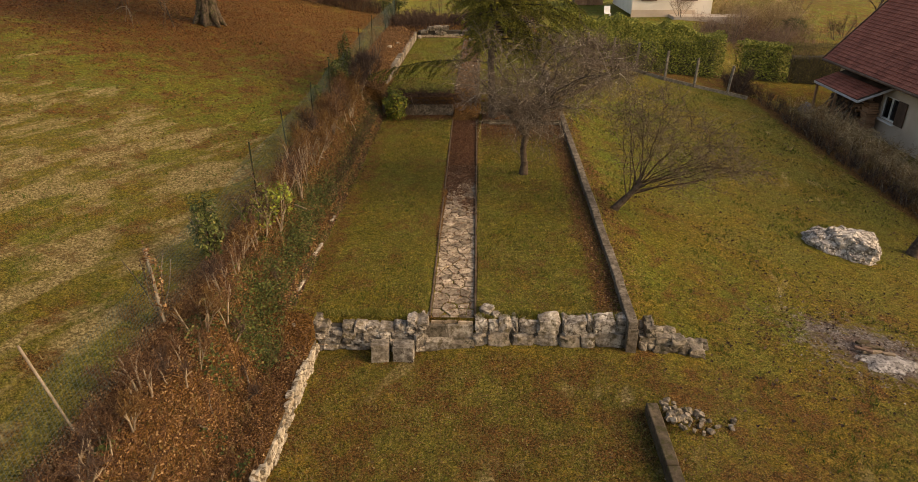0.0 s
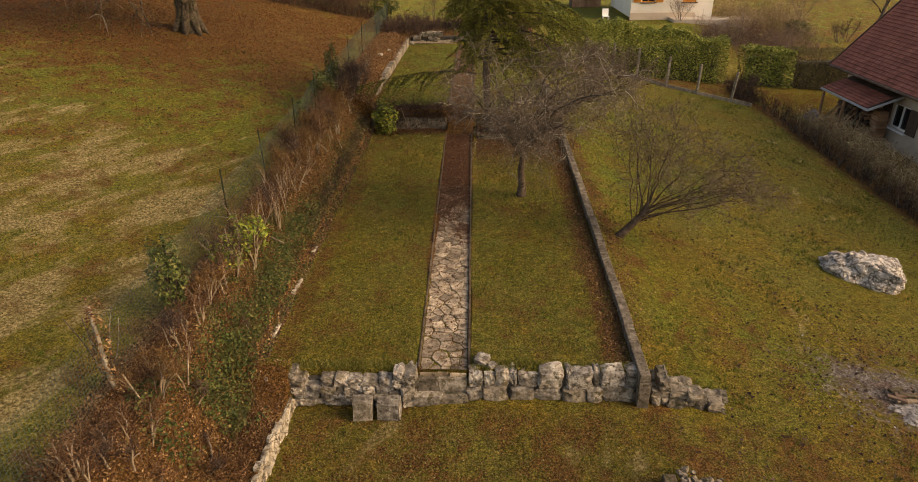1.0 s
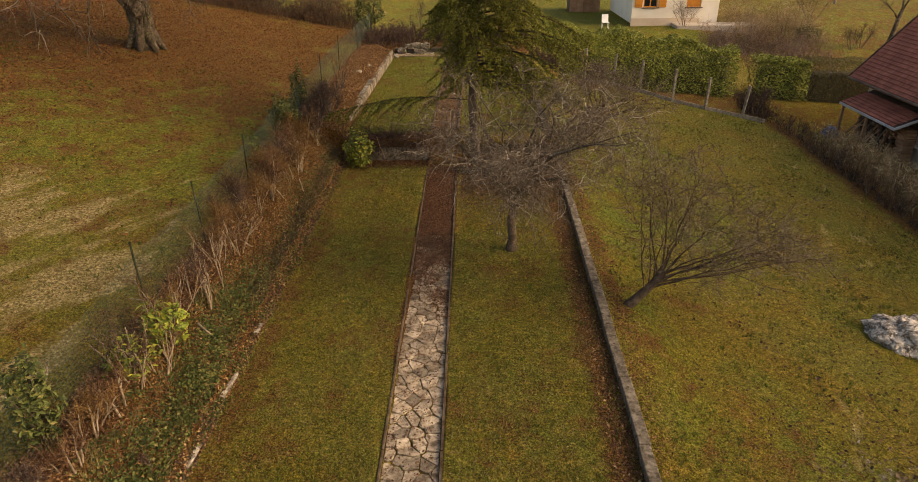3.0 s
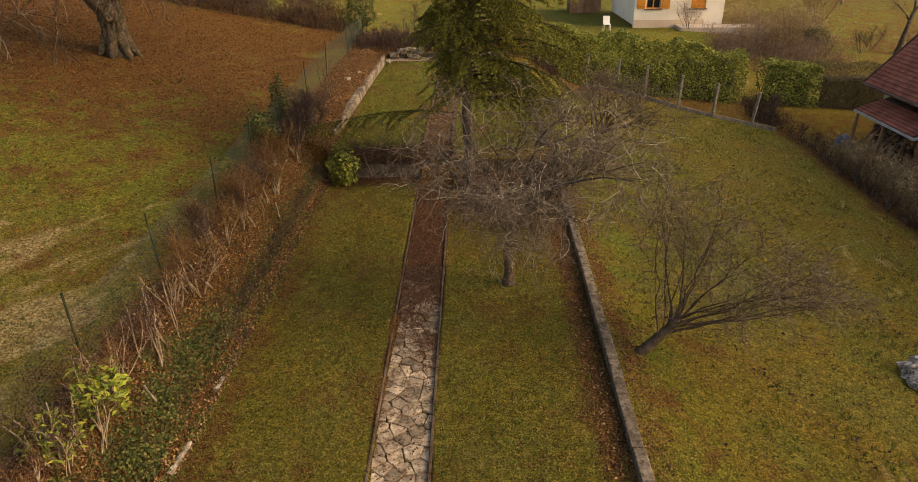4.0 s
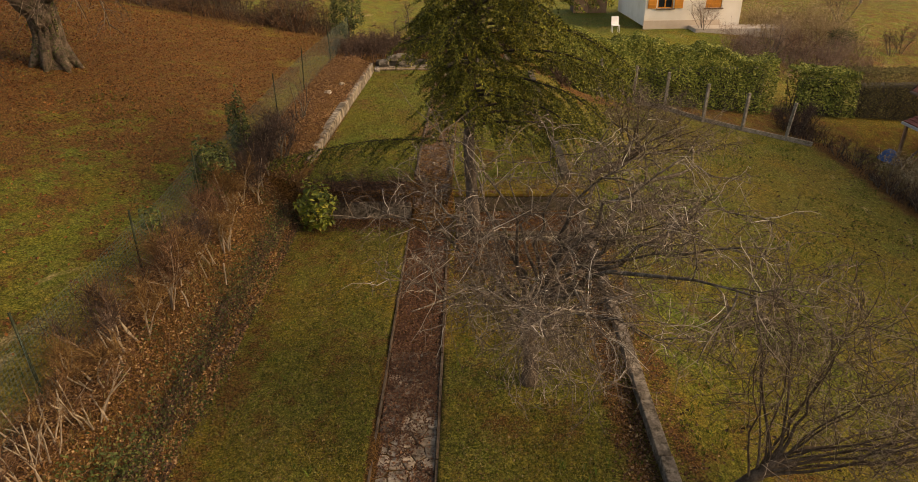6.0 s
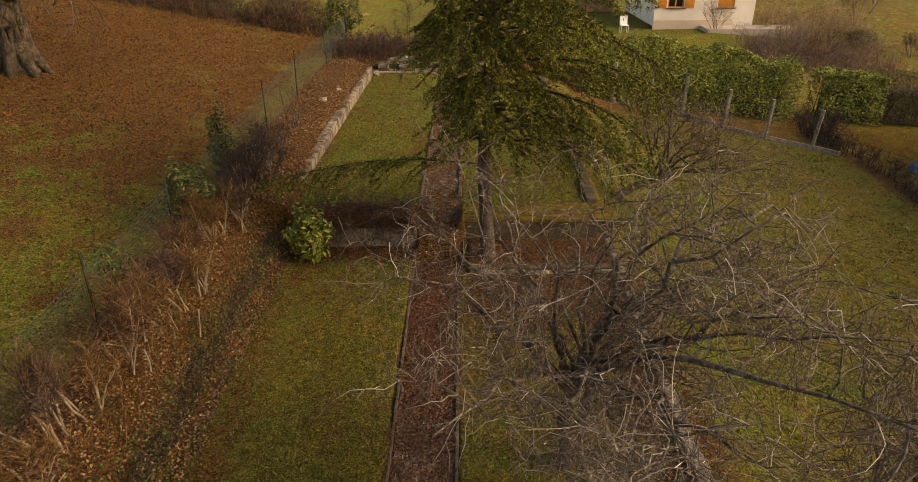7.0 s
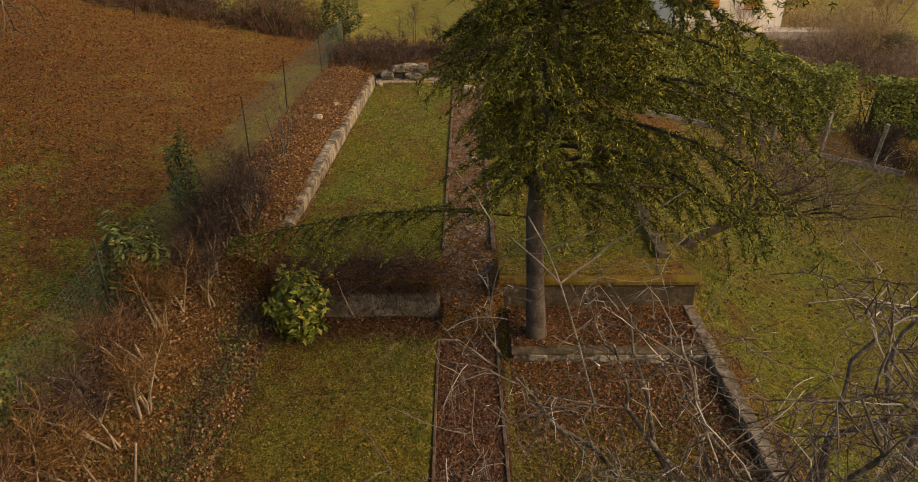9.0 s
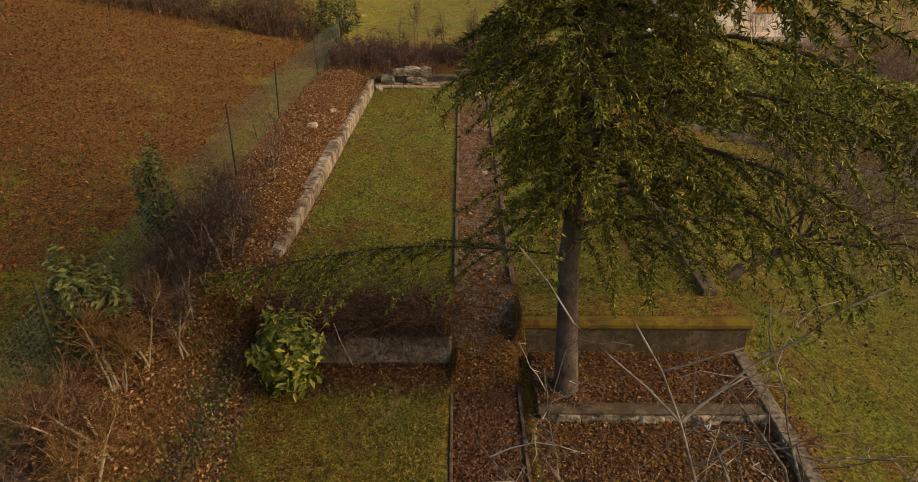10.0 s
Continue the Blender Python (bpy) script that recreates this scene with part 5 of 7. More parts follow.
# ---- wire fence along the bank ----
def wire_fence():
    t = thing("wire_fence", "sagging green wire-mesh fence between field and garden", "fence", (-3.95, -8, 0.7))
    ys = [-8.4, -6.1, -4.1, -1.8, 0.1, 2.9, 5.3, 8.0, 10.6, 13.2, 16.2, 19.4, 23.6, 28.0]
    ft = {}
    for i, y in enumerate(ys):
        x = -3.92 - 0.006 * max(y, 0) + 0.03 * math.sin(i * 2.2)
        z = float(on_ground(x, y))
        ft[y] = (x, z)
        tb = Tubes()
        lx = 0.06 * math.sin(i * 1.9)
        if i == 2:
            lx = -0.35
        r = {2: 0.016, 3: 0.03}.get(i, 0.016)
        tb.add([(x, y, z - 0.1), (x + lx, y, z + 1.25)], [r, r], 6)
        put("post", tb.mesh("post", M_POSTCONC if i == 3 else M_STEM if i == 2 else M_POST), t)
    for a, b in zip(ys[:-1], ys[1:]):
        (xa, za), (xb, zb) = ft[a], ft[b]
        v, f = [], []
        n = int((b - a) / 0.062)

        def at(u, h):
            y = a + (b - a) * u
            x = xa + (xb - xa) * u + 0.03 * math.sin(y * 1.7) * (h / 1.15)
            return Vector((x, y, za + (zb - za) * u + h * (1.02 - 0.05 * math.sin(u * 3.14))))

        def wire(p, q, w=0.0019):
            k = len(v)
            s = Vector((0, w, 0)) if abs(q.z - p.z) > abs(q.y - p.y) else Vector((0, 0, w))
            v.extend([p - s, p + s, q + s, q - s])
            f.append((k, k + 1, k + 2, k + 3))
            s = Vector((w, 0, 0))
            v.extend([p - s, p + s, q + s, q - s])
            f.append((k + 4, k + 5, k + 6, k + 7))
        for i in range(n + 1):
            for j in range(4):
                wire(at(i / n, j / 4), at(i / n, (j + 1) / 4))
        for j in range(17):
            for i in range(0, n, 4):
                wire(at(i / n, j / 16), at(min(i + 4, n) / n, j / 16))
        put("wire_mesh", mesh_data("wire_mesh", v, f, M_GREENWIRE), t)


wire_fence()


# ---- concrete post fence below the laurel hedge ----
def post_fence():
    t = thing("post_fence", "leaning concrete fence posts with a low concrete base and slack wires", "fence", (10, 24, -1.2))
    feet = [(6.3, 25.9), (7.7, 25.8), (8.92, 25.5), (10.3, 24.8), (11.77, 24.45), (13.46, 24.3)]
    tops = []
    for i, (x, y) in enumerate(feet):
        z = float(on_ground(x, y))
        q = Vector((x + (0.14 if i == 5 else 0.04), y - 0.02, z + 1.5))
        tops.append((Vector((x, y, z)), q))
        part("post", beam_bm((x, y, z - 0.1), q, 0.11, 0.11, 0.012, i * 0.2), M_POSTCONC, t)
    for (a, _), (b, _) in zip(tops[:-1], tops[1:]):
        part("base_board", beam_bm(a + Vector((0, 0, 0.05)), b + Vector((0, 0, 0.05)), 0.07, 0.24, 0.01), M_POSTCONC, t)
    part("base_board", beam_bm(tops[-1][0] + Vector((0, 0, 0.06)), tops[-1][0] + Vector((1.0, -0.2, -0.14)), 0.07, 0.26, 0.01), M_POSTCONC, t)
    for h in (0.45, 0.8, 0.97):
        for (a, b), (c, d) in zip(tops[:-1], tops[1:]):
            tb = Tubes()
            tb.add([a.lerp(b, h), (a.lerp(b, h) + c.lerp(d, h)) / 2 - Vector((0, 0, 0.03)), c.lerp(d, h)], [0.004] * 3, 3)
            put("wire", tb.mesh("wire", M_DARKCONC), t)


post_fence()


def hedge_block(name, label, x0, x1, y, depth, top0, top1, count, size, mat, seed, lumps=0.15):
    """A clipped hedge: inner twigs, and a deep shell of leaves with an uneven face."""
    zc = float(on_ground((x0 + x1) / 2, y))
    t = thing(name, label, "hedge", ((x0 + x1) / 2, y, zc))
    u, f = RNG.random(count), RNG.random(count)
    x = x0 + (x1 - x0) * u
    base = on_ground(x, np.full(count, y))
    top = top0 + (top1 - top0) * u + lumps * fbm(x, x * 0 + seed, 1.6, seed)
    on_top = RNG.random(count) < 0.36
    inset = np.abs(RNG.normal(0, 0.12, count))
    face = np.where(RNG.random(count) < 0.8, -1, 1)
    yy = np.where(on_top, y + depth * (f - 0.5), y + face * (depth / 2 - inset + lumps * 0.7 * fbm(x, f * 2, 2.2, seed + 2)))
    zz = np.where(on_top, top - inset * 0.8 + 0.08 * fbm(x, yy, 3, seed), base + (top - base) * f ** 0.8)
    nrm = np.stack([RNG.normal(0, 0.3, count), np.where(on_top, 0, face), np.where(on_top, 1, 0.35)], 1)
    tagged(put("foliage", flat_leaves("foliage", np.stack([x, yy, zz], 1), size, mat, 0.5, 0.45, 0, 0.2, nrm), t), kind="stuff")
    rnd = random.Random(seed)
    tb = Tubes()
    for _ in range(int((x1 - x0) * 9)):
        sx = rnd.uniform(x0, x1)
        sz = float(on_ground(sx, y))
        hh = (top0 + (top1 - top0) * (sx - x0) / (x1 - x0)) - sz
        tb.add(wander(rnd, (sx, y + rnd.uniform(-0.3, 0.3) * depth, sz - 0.05), (rnd.gauss(0, 0.2), rnd.gauss(0, 0.2), 1), hh * 0.85, 4, 0.1, 0), taper(0.02, 0.006, 5), 4)
    tagged(put("stem_growth", tb.mesh("stem_growth", M_DARKTWIG), t), kind="stuff")
    inner = box_bm(x0 + 0.4, y - depth * 0.28, zc - 0.3, x1 - 0.4, y + depth * 0.28, min(top0, top1) - 0.4, bev=0.1)
    part("inner_growth", inner, M_MORTAR, t)
    return t


hedge_block("laurel_hedge", "tall glossy yellow-green laurel hedge behind the fence posts", 4.5, 14.1, 28.0, 1.5, 2.15, 0.75, 34000, 0.11, M_HEDGE, 3, 0.26)
hedge_block("clipped_hedge", "clipped leafy evergreen hedge", 15.2, 17.9, 28.3, 1.3, 0.32, 0.2, 7000, 0.12, M_HEDGE, 6, 0.1)
hedge_block("brown_hedge", "neatly clipped brown-green hedge", 17.9, 27.0, 28.5, 1.4, 0.2, -0.1, 26000, 0.07, M_THUJA, 9, 0.03)

# ---- loose stones, fire place, lawn things ----
me = rough_stone(1.5, 1.0, 0.86, 501, 22, 0.62, 0.12)
for v in me.vertices:
    q = Vector((v.co.x, v.co.y * 1.3, v.co.z * 1.5))
    ridge = 1 - 2 * abs(noise.noise(q * 3.4 + Vector((7, 0, 0))))
    fine_ridge = 1 - 2 * abs(noise.noise(q * 8.0 + Vector((0, 5, 0))))
    v.co += v.co.normalized() * (0.07 * noise.noise(q * 2.2) + 0.055 * ridge + 0.035 * fine_ridge + 0.03 * noise.noise(q * 19) - 0.05)
    v.co.z *= 0.8 + 0.2 * min(1, max(0, (v.co.x + 0.75) / 0.9))
me.materials.append(M_BOULDER)
tagged(put("boulder", me, None, pose(10.12, 5.6, -1.3, 0, 6, -28)), "large pale weathered limestone boulder set in the grass", "boulder")

heap = thing("rubble_heap", "heap of broken pale stones behind the low wall", "rubble", (4.0, -2.0, -0.6))
rr = random.Random(9)
rubble = [rough_stone(1, 1, 1, 520 + i, 1, 0.3, 0.16) for i in range(6)]
for i, me in enumerate(rubble):
    me.materials.append(M_DARKSTONE)
for i in range(70):
    x, y = 3.7 + abs(rr.gauss(0, 0.36)), -2.0 + rr.gauss(0, 0.15)
    s = rr.uniform(0.04, 0.11)
    put("stone", rr.choice(rubble), heap, Matrix.LocRotScale((x, y, float(on_ground(x, y)) + s * 0.25 + max(0, 0.12 - 0.2 * (x - 3.72))), Euler((rr.random() * 3, rr.random() * 3, rr.random() * 6)), (s, s * 0.8, s * 0.7)))

fire = thing("bonfire_site", "burnt patch with grey ash and charred boards", "ashes", (8.35, 0.45, -1.05))
av, af = [], []
n, rings = 28, 8
for j in range(rings + 1):
    for i in range(n):
        a = 2 * math.pi * i / n
        r = j / rings
        x = 8.5 + math.cos(a) * r * 0.62 * (1 + 0.2 * math.sin(a * 3 + 1) + 0.12 * math.sin(a * 7))
        y = 0.3 + math.sin(a) * r * 0.34 * (1 + 0.2 * math.sin(a * 2) + 0.12 * math.sin(a * 8))
        h = 0.07 * (1 - r * r) + 0.03 * noise.noise(Vector((x * 4, y * 4, 0))) * (1 - r) - 0.012 * r
        av.append((x, y, float(on_ground(x, y)) + 0.006 + h))
for j in range(rings):
    for i in range(n):
        a = j * n + i
        b = j * n + (i + 1) % n
        af.append((a, b, b + n, a + n))
put("ash", mesh_data("ash", av, af, M_ASH, True), fire, None, "pale grey ash")
for i, (dx, dy, ln, tn, m) in enumerate([(0, 0.12, 0.42, 8, M_STEM), (0.4, 0.13, 0.22, -8, M_STEM), (0.05, 0.24, 0.4, 12, M_BROWNWOOD), (-0.12, 0.2, 0.32, -20, M_BROWNWOOD), (0.15, 0.3, 0.35, -8, M_DARKCONC), (0.0, 0.34, 0.3, 20, M_DARKCONC)]):
    x, y = 8.1 + dx, 0.4 + dy
    z = float(on_ground(x, y)) + 0.05 + 0.008 * i
    c, s = math.cos(radians(tn)), math.sin(radians(tn))
    part("board", beam_bm((x, y, z), (x + c * ln, y + s * ln, float(on_ground(x + c * ln, y + s * ln)) + 0.06 + 0.008 * i), 0.05, 0.08, 0.006, radians(90)), m, fire)

for i, (x, y, s) in enumerate([(-3.22, 18.9, 0.2), (-3.05, 20.3, 0.15), (-2.4, 23.9, 0.3), (0.3, 8.1, 0.09), (0.4, 17.4, 0.1), (0.1, 15.5, 0.08), (0.25, 14.0, 0.09), (0.3, 23.2, 0.35)]):
    me = rough_stone(s, s * 0.7, s * 0.5, 560 + i, 1, 0.45, 0.12)
    me.materials.append(M_WHITESTONE)
    tagged(put("white_stone", me, None, pose(x, y, float(on_ground(x, y)) + s * 0.2, 0, 0, i * 50)), "loose white stone lying among dead leaves", "stone", "loose white stones")
pole = Tubes()
pole.add(wander(random.Random(3), (-2.3, 24.05, terrace_high(24) + 0.06), (1, 0.02, 0), 2.2, 6, 0.02, 0), taper(0.06, 0.045, 7), 8)
tagged(put("fallen_pole", pole.mesh("fallen_pole", M_STEM), None), "long pale pole lying at the end of the terrace", "pole")
for i, (x, y, d, ln, r) in enumerate([(-3.05, 8.9, (0.35, -0.9, -0.12), 0.6, 0.014), (-3.2, 7.6, (0.5, -0.8, -0.1), 0.45, 0.013), (-3.3, 5.2, (0.6, -0.7, 0.05), 0.6, 0.014), (-1.4, 12.0, (-0.35, 0.1, 0.8), 0.6, 0.008), (-3.1, 2.7, (0.5, -0.6, 0.1), 0.5, 0.02)]):
    lg = Tubes()
    lg.add(wander(random.Random(i), (x, y, float(on_ground(x, y)) + 0.16), d, ln, 3, 0.05, 0), taper(r, r * 0.8, 4), 7)
    tagged(put("cut_branch", lg.mesh("cut_branch", M_STEM), None), "pale sawn-off branch lying on the bank", "branch", "cut branches")


# ---- cream house beyond the hedge ----
def shutter(parent, x, y, z0, z1, w):
    s = part("shutter", box_bm(x, y - 0.05, z0, x + w, y - 0.012, z1, bev=0.006), M_SHUTTER, parent, "orange wooden shutter")
    for z in (z0 + 0.15, z1 - 0.25):
        part("batten", box_bm(x + 0.03, y - 0.075, z, x + w - 0.03, y - 0.05, z + 0.09, bev=0.004), M_SHUTTER, s)
    return s


def wall_with_holes(parent, name, x0, x1, z0, z1, y, thick, holes, mat):
    """A wall along x; holes: (x0, x1, z0, z1)."""
    xs = sorted({x0, x1, *[h[0] for h in holes], *[h[1] for h in holes]})
    zs = sorted({z0, z1, *[h[2] for h in holes], *[h[3] for h in holes]})
    bm = bmesh.new()
    for a, b in zip(xs[:-1], xs[1:]):
        for c, d in zip(zs[:-1], zs[1:]):
            if not any(h[0] <= a and b <= h[1] and h[2] <= c and d <= h[3] for h in holes):
                box(bm, a, y, c, b, y + thick, d)
    bmesh.ops.remove_doubles(bm, verts=bm.verts, dist=0.0005)
    return part(name, bm, mat, parent)


hx0, hx1, hy, hz = 11.85, 17.75, 42.0, 0.15
house = thing("cream_house", "cream rendered house with orange wooden shutters", "house", (15, 45, hz))
wall_with_holes(house, "wall", hx0, hx1, hz, 3.1, hy, 0.3, [(12.6, 13.55, 1.2, 2.4), (15.55, 16.53, 1.2, 2.4)], M_CREAM)
part("wall", box_bm(hx0, hy + 0.302, hz, hx0 + 0.3, hy + 8.0, 3.1), M_CREAM, house)
part("wall", box_bm(hx1 - 0.3, hy + 0.302, hz, hx1, hy + 8.0, 3.1), M_CREAM, house)
part("wall", box_bm(hx0 + 0.302, hy + 7.7, hz, hx1 - 0.302, hy + 8.0, 3.1), M_CREAM, house)
part("plinth", box_bm(hx0 - 0.03, hy - 0.04, hz - 0.6, hx1 - 1.2, hy - 0.003, 0.5, bev=0.01), M_BEIGE, house, "dull beige plinth")
rb = bmesh.new()
rv = [rb.verts.new(p) for p in [(hx0 - 0.5, hy - 0.6, 2.95), (hx1 + 0.5, hy - 0.6, 2.95), (hx1 + 0.5, hy + 4, 5.6), (hx0 - 0.5, hy + 4, 5.6), (hx1 + 0.5, hy + 8.6, 2.95), (hx0 - 0.5, hy + 8.6, 2.95)]]
for f in ((0, 1, 2, 3), (3, 2, 4, 5)):
    rb.faces.new([rv[i] for i in f])
bmesh.ops.solidify(rb, geom=rb.faces[:], thickness=0.15)
part("roof", rb, M_TILE, house)
w1 = part("window", box_bm(12.6, hy + 0.12, 1.2, 13.55, hy + 0.14, 2.4), M_GLASS, house, "dark window between open shutters")
for b in ((12.6, 1.2, 13.55, 1.27), (12.6, 2.33, 13.55, 2.4), (12.6, 1.27, 12.67, 2.33), (13.48, 1.27, 13.55, 2.33), (13.04, 1.27, 13.11, 2.33)):
    part("window_frame", box_bm(b[0], hy + 0.07, b[1], b[2], hy + 0.118, b[3], bev=0.004), M_SHUTTER, w1)
part("sill", box_bm(12.5, hy - 0.1, 1.14, 13.65, hy + 0.1, 1.198, bev=0.008), M_BROWNWOOD, house)
part("sill", box_bm(15.45, hy - 0.1, 1.14, 16.63, hy + 0.1, 1.198, bev=0.008), M_BROWNWOOD, house)
shutter(house, 12.0, hy, 1.2, 2.4, 0.52)
shutter(house, 13.62, hy, 1.2, 2.4, 0.52)
shutter(house, 15.57, hy + 0.1, 1.21, 2.39, 0.47)
shutter(house, 16.05, hy + 0.1, 1.21, 2.39, 0.47)
tagged(part("terrace_slab", box_bm(14.6, 40.4, -1.2, 20.0, 41.955, 0.2, bev=0.02), M_SLAB, None), "pale raised terrace in front of the cream house", "terrace", kind="structure")
shed = thing("garden_shed", "red-brown timber garden shed beside the house", "shed", (9.8, 50.6, 0.2))
for i in range(9):
    part("plank", box_bm(8.6 + i * 0.27, 50.0 + 0.01 * (i % 2), 0.0, 8.86 + i * 0.27, 50.05 + 0.01 * (i % 2), 2.3, bev=0.006), M_PLANK, shed)
part("shed_body", box_bm(8.62, 50.07, 0.0, 11.0, 52.0, 2.28), M_BROWNWOOD, shed)
chair = thing("garden_chair", "white garden chair beside the house wall", "chair", (9.85, 40.8, 0.2))
cz = float(on_ground(9.85, 40.8))
part("seat", box_bm(9.65, 40.6, cz + 0.4, 10.10, 41.05, cz + 0.44, bev=0.01), M_WHITE, chair)
part("backrest", beam_bm((9.87, 41.03, cz + 0.43), (9.87, 41.16, cz + 0.9), 0.44, 0.03), M_WHITE, chair)
for x, y in ((9.67, 40.62), (10.08, 40.62), (9.67, 41.02), (10.08, 41.02)):
    part("leg", box_bm(x - 0.015, y - 0.015, cz - 0.02, x + 0.015, y + 0.015, cz + 0.41), M_WHITE, chair)


# ---- neighbour's house on the east side ----
gz = -2.62
nb = thing("neighbour_house", "low house with a steep red-brown tiled roof", "house", (21, 18, gz))
bm = bmesh.new()
for y0, y1, z0, z1 in ((6.0, 19.1, gz - 0.3, 0.05), (20.35, 24.6, gz - 0.3, 0.05), (19.1, 20.35, gz - 0.3, -1.8), (19.1, 20.35, -0.75, 0.05)):
    box(bm, 19.1, y0, z0, 19.4, y1, z1)
bmesh.ops.remove_doubles(bm, verts=bm.verts, dist=0.0005)
part("wall", bm, M_BEIGE, nb)
gb2 = bmesh.new()
pv = [gb2.verts.new(p) for p in [(19.402, 24.3, gz - 0.3), (28.0, 24.3, gz - 0.3), (28.0, 24.3, 0.1), (23.0, 24.3, 4.9), (19.402, 24.3, 0.9)]]
gb2.faces.new(pv)
ext = bmesh.ops.extrude_face_region(gb2, geom=gb2.faces[:])
bmesh.ops.translate(gb2, verts=[v for v in ext["geom"] if isinstance(v, bmesh.types.BMVert)], vec=(0, 0.298, 0))
bmesh.ops.recalc_face_normals(gb2, faces=gb2.faces)
part("gable", gb2, M_BEIGE, nb)
SLOPE = math.atan2(2.85, 2.55)
up = Vector((math.cos(SLOPE), 0, math.sin(SLOPE)))
nrm = Vector((-math.sin(SLOPE), 0, math.cos(SLOPE)))
eave = Vector((18.35, 0, 0.02))
ridge = eave + up * 7.0
rb = bmesh.new()
a, b = eave - nrm * 0.06, ridge - nrm * 0.06
for q in ((a, b),):
    vs = [rb.verts.new((p.x, yy, p.z)) for p, yy in ((q[0], 5.6), (q[0], 25.0), (q[1], 25.0), (q[1], 5.6))]
    rb.faces.new(vs)
far_v = [rb.verts.new((p.x, yy, p.z)) for p, yy in ((b, 5.6), (b, 25.0), (Vector((2 * b.x - a.x, 0, a.z)), 25.0), (Vector((2 * b.x - a.x, 0, a.z)), 5.6))]
rb.faces.new(far_v)
bmesh.ops.solidify(rb, geom=rb.faces[:], thickness=0.1)
roof = part("roof", rb, M_BROWNWOOD, nb)
part("gutter", beam_bm((18.3, 5.6, -0.03), (18.3, 25.05, -0.03), 0.11, 0.11, 0.03), M_BROWNWOOD, nb, "brown gutter")
part("verge_board", beam_bm(Vector((eave.x, 25.06, eave.z - 0.02)), Vector((ridge.x, 25.06, ridge.z - 0.02)), 0.05, 0.16, 0.008, 0), M_BROWNWOOD, nb)


def tile_mesh(w, h):
    """A flat tile with a roll along one side and a thick lower edge."""
    prof = [(-w / 2, 0.0), (-w / 2 + 0.03, 0.014), (-w / 2 + 0.07, 0.014), (-w / 2 + 0.11, 0.002), (w / 2, 0.0)]
    v = []
    for t, lift in ((0, 0.035), (h, 0.0)):
        v += [(x, t, z + lift) for x, z in prof]
    v += [(x, 0, -0.005) for x, z in prof]
    f = [(i, i + 1, i + 6, i + 5) for i in range(4)] + [(10 + i, 11 + i, i + 1, i) for i in range(4)]
    return mesh_data("tile", v, f, M_TILE)


TW, TH = 0.24, 0.185
tile = tile_mesh(TW, TH * 1.12)
basis = Matrix(((0, up.x, nrm.x, 0), (-1, up.y, nrm.y, 0), (0, up.z, nrm.z, 0), (0, 0, 0, 1)))
rest_v, rest_f = [], []
rows = int(7.0 / TH)
singles = 0
for r in range(rows):
    for c in range(int(19.4 / TW)):
        y = 25.0 - TW * (c + 0.5)
        p = eave + up * (r * TH) + nrm * 0.0
        m = Matrix.Translation((p.x, y, p.z)) @ basis
        if r < 9 and y > 16 and singles < 300:
            put("tile", tile, roof, m)
            singles += 1
        else:
            k = len(rest_v)
            rest_v += [tuple(m @ v.co) for v in tile.vertices]
            rest_f += [tuple(k + i for i in q.vertices) for q in tile.polygons]
tagged(put("roof_tiling", mesh_data("roof_tiling", rest_v, rest_f, M_TILE), roof), kind="stuff")
win = part("window", box_bm(19.22, 19.1, -1.8, 19.24, 20.35, -0.75), M_GLASS, nb, "white-framed window")
for y0, z0, y1, z1 in ((19.1, -1.8, 20.35, -1.73), (19.1, -0.82, 20.35, -0.75), (19.1, -1.73, 19.17, -0.82), (20.28, -1.73, 20.35, -0.82), (19.69, -1.73, 19.76, -0.82)):
    part("window_frame", box_bm(19.16, y0, z0, 19.218, y1, z1, bev=0.004), M_WHITE, win)
part("sill", box_bm(18.95, 19.0, -1.87, 19.2, 20.45, -1.802, bev=0.008), M_WHITE, nb)
part("shutter", box_bm(19.03, 18.42, -1.8, 19.085, 19.06, -0.75, bev=0.006), M_BROWNWOOD, nb, "brown wooden shutter")
part("shutter", box_bm(19.03, 20.4, -1.8, 19.085, 21.0, -0.75, bev=0.006), M_BROWNWOOD, nb, "brown wooden shutter")

lean = thing("lean_to", "small tiled lean-to roof sheltering firewood and tools", "shelter", (18.3, 21.8, gz))
rb = bmesh.new()
vs = [rb.verts.new(p) for p in [(17.65, 19.75, -0.9), (17.65, 23.95, -0.9), (19.06, 23.95, -0.32), (19.06, 19.75, -0.32)]]
rb.faces.new(vs)
bmesh.ops.solidify(rb, geom=rb.faces[:], thickness=0.06)
lr = part("roof", rb, M_BROWNWOOD, lean)
ls = math.atan2(0.58, 1.41)
lu, ln_ = Vector((math.cos(ls), 0, math.sin(ls))), Vector((-math.sin(ls), 0, math.cos(ls)))
lb = Matrix(((0, lu.x, ln_.x, 0), (-1, 0, 0, 0), (0, lu.z, ln_.z, 0), (0, 0, 0, 1)))
for r in range(6):
    for c in range(17):
        p = Vector((17.65, 0, -0.9)) + lu * (r * TH) + ln_ * 0.012
        put("tile", tile, lr, Matrix.Translation((p.x, 23.95 - TW * (c + 0.5), p.z)) @ lb)
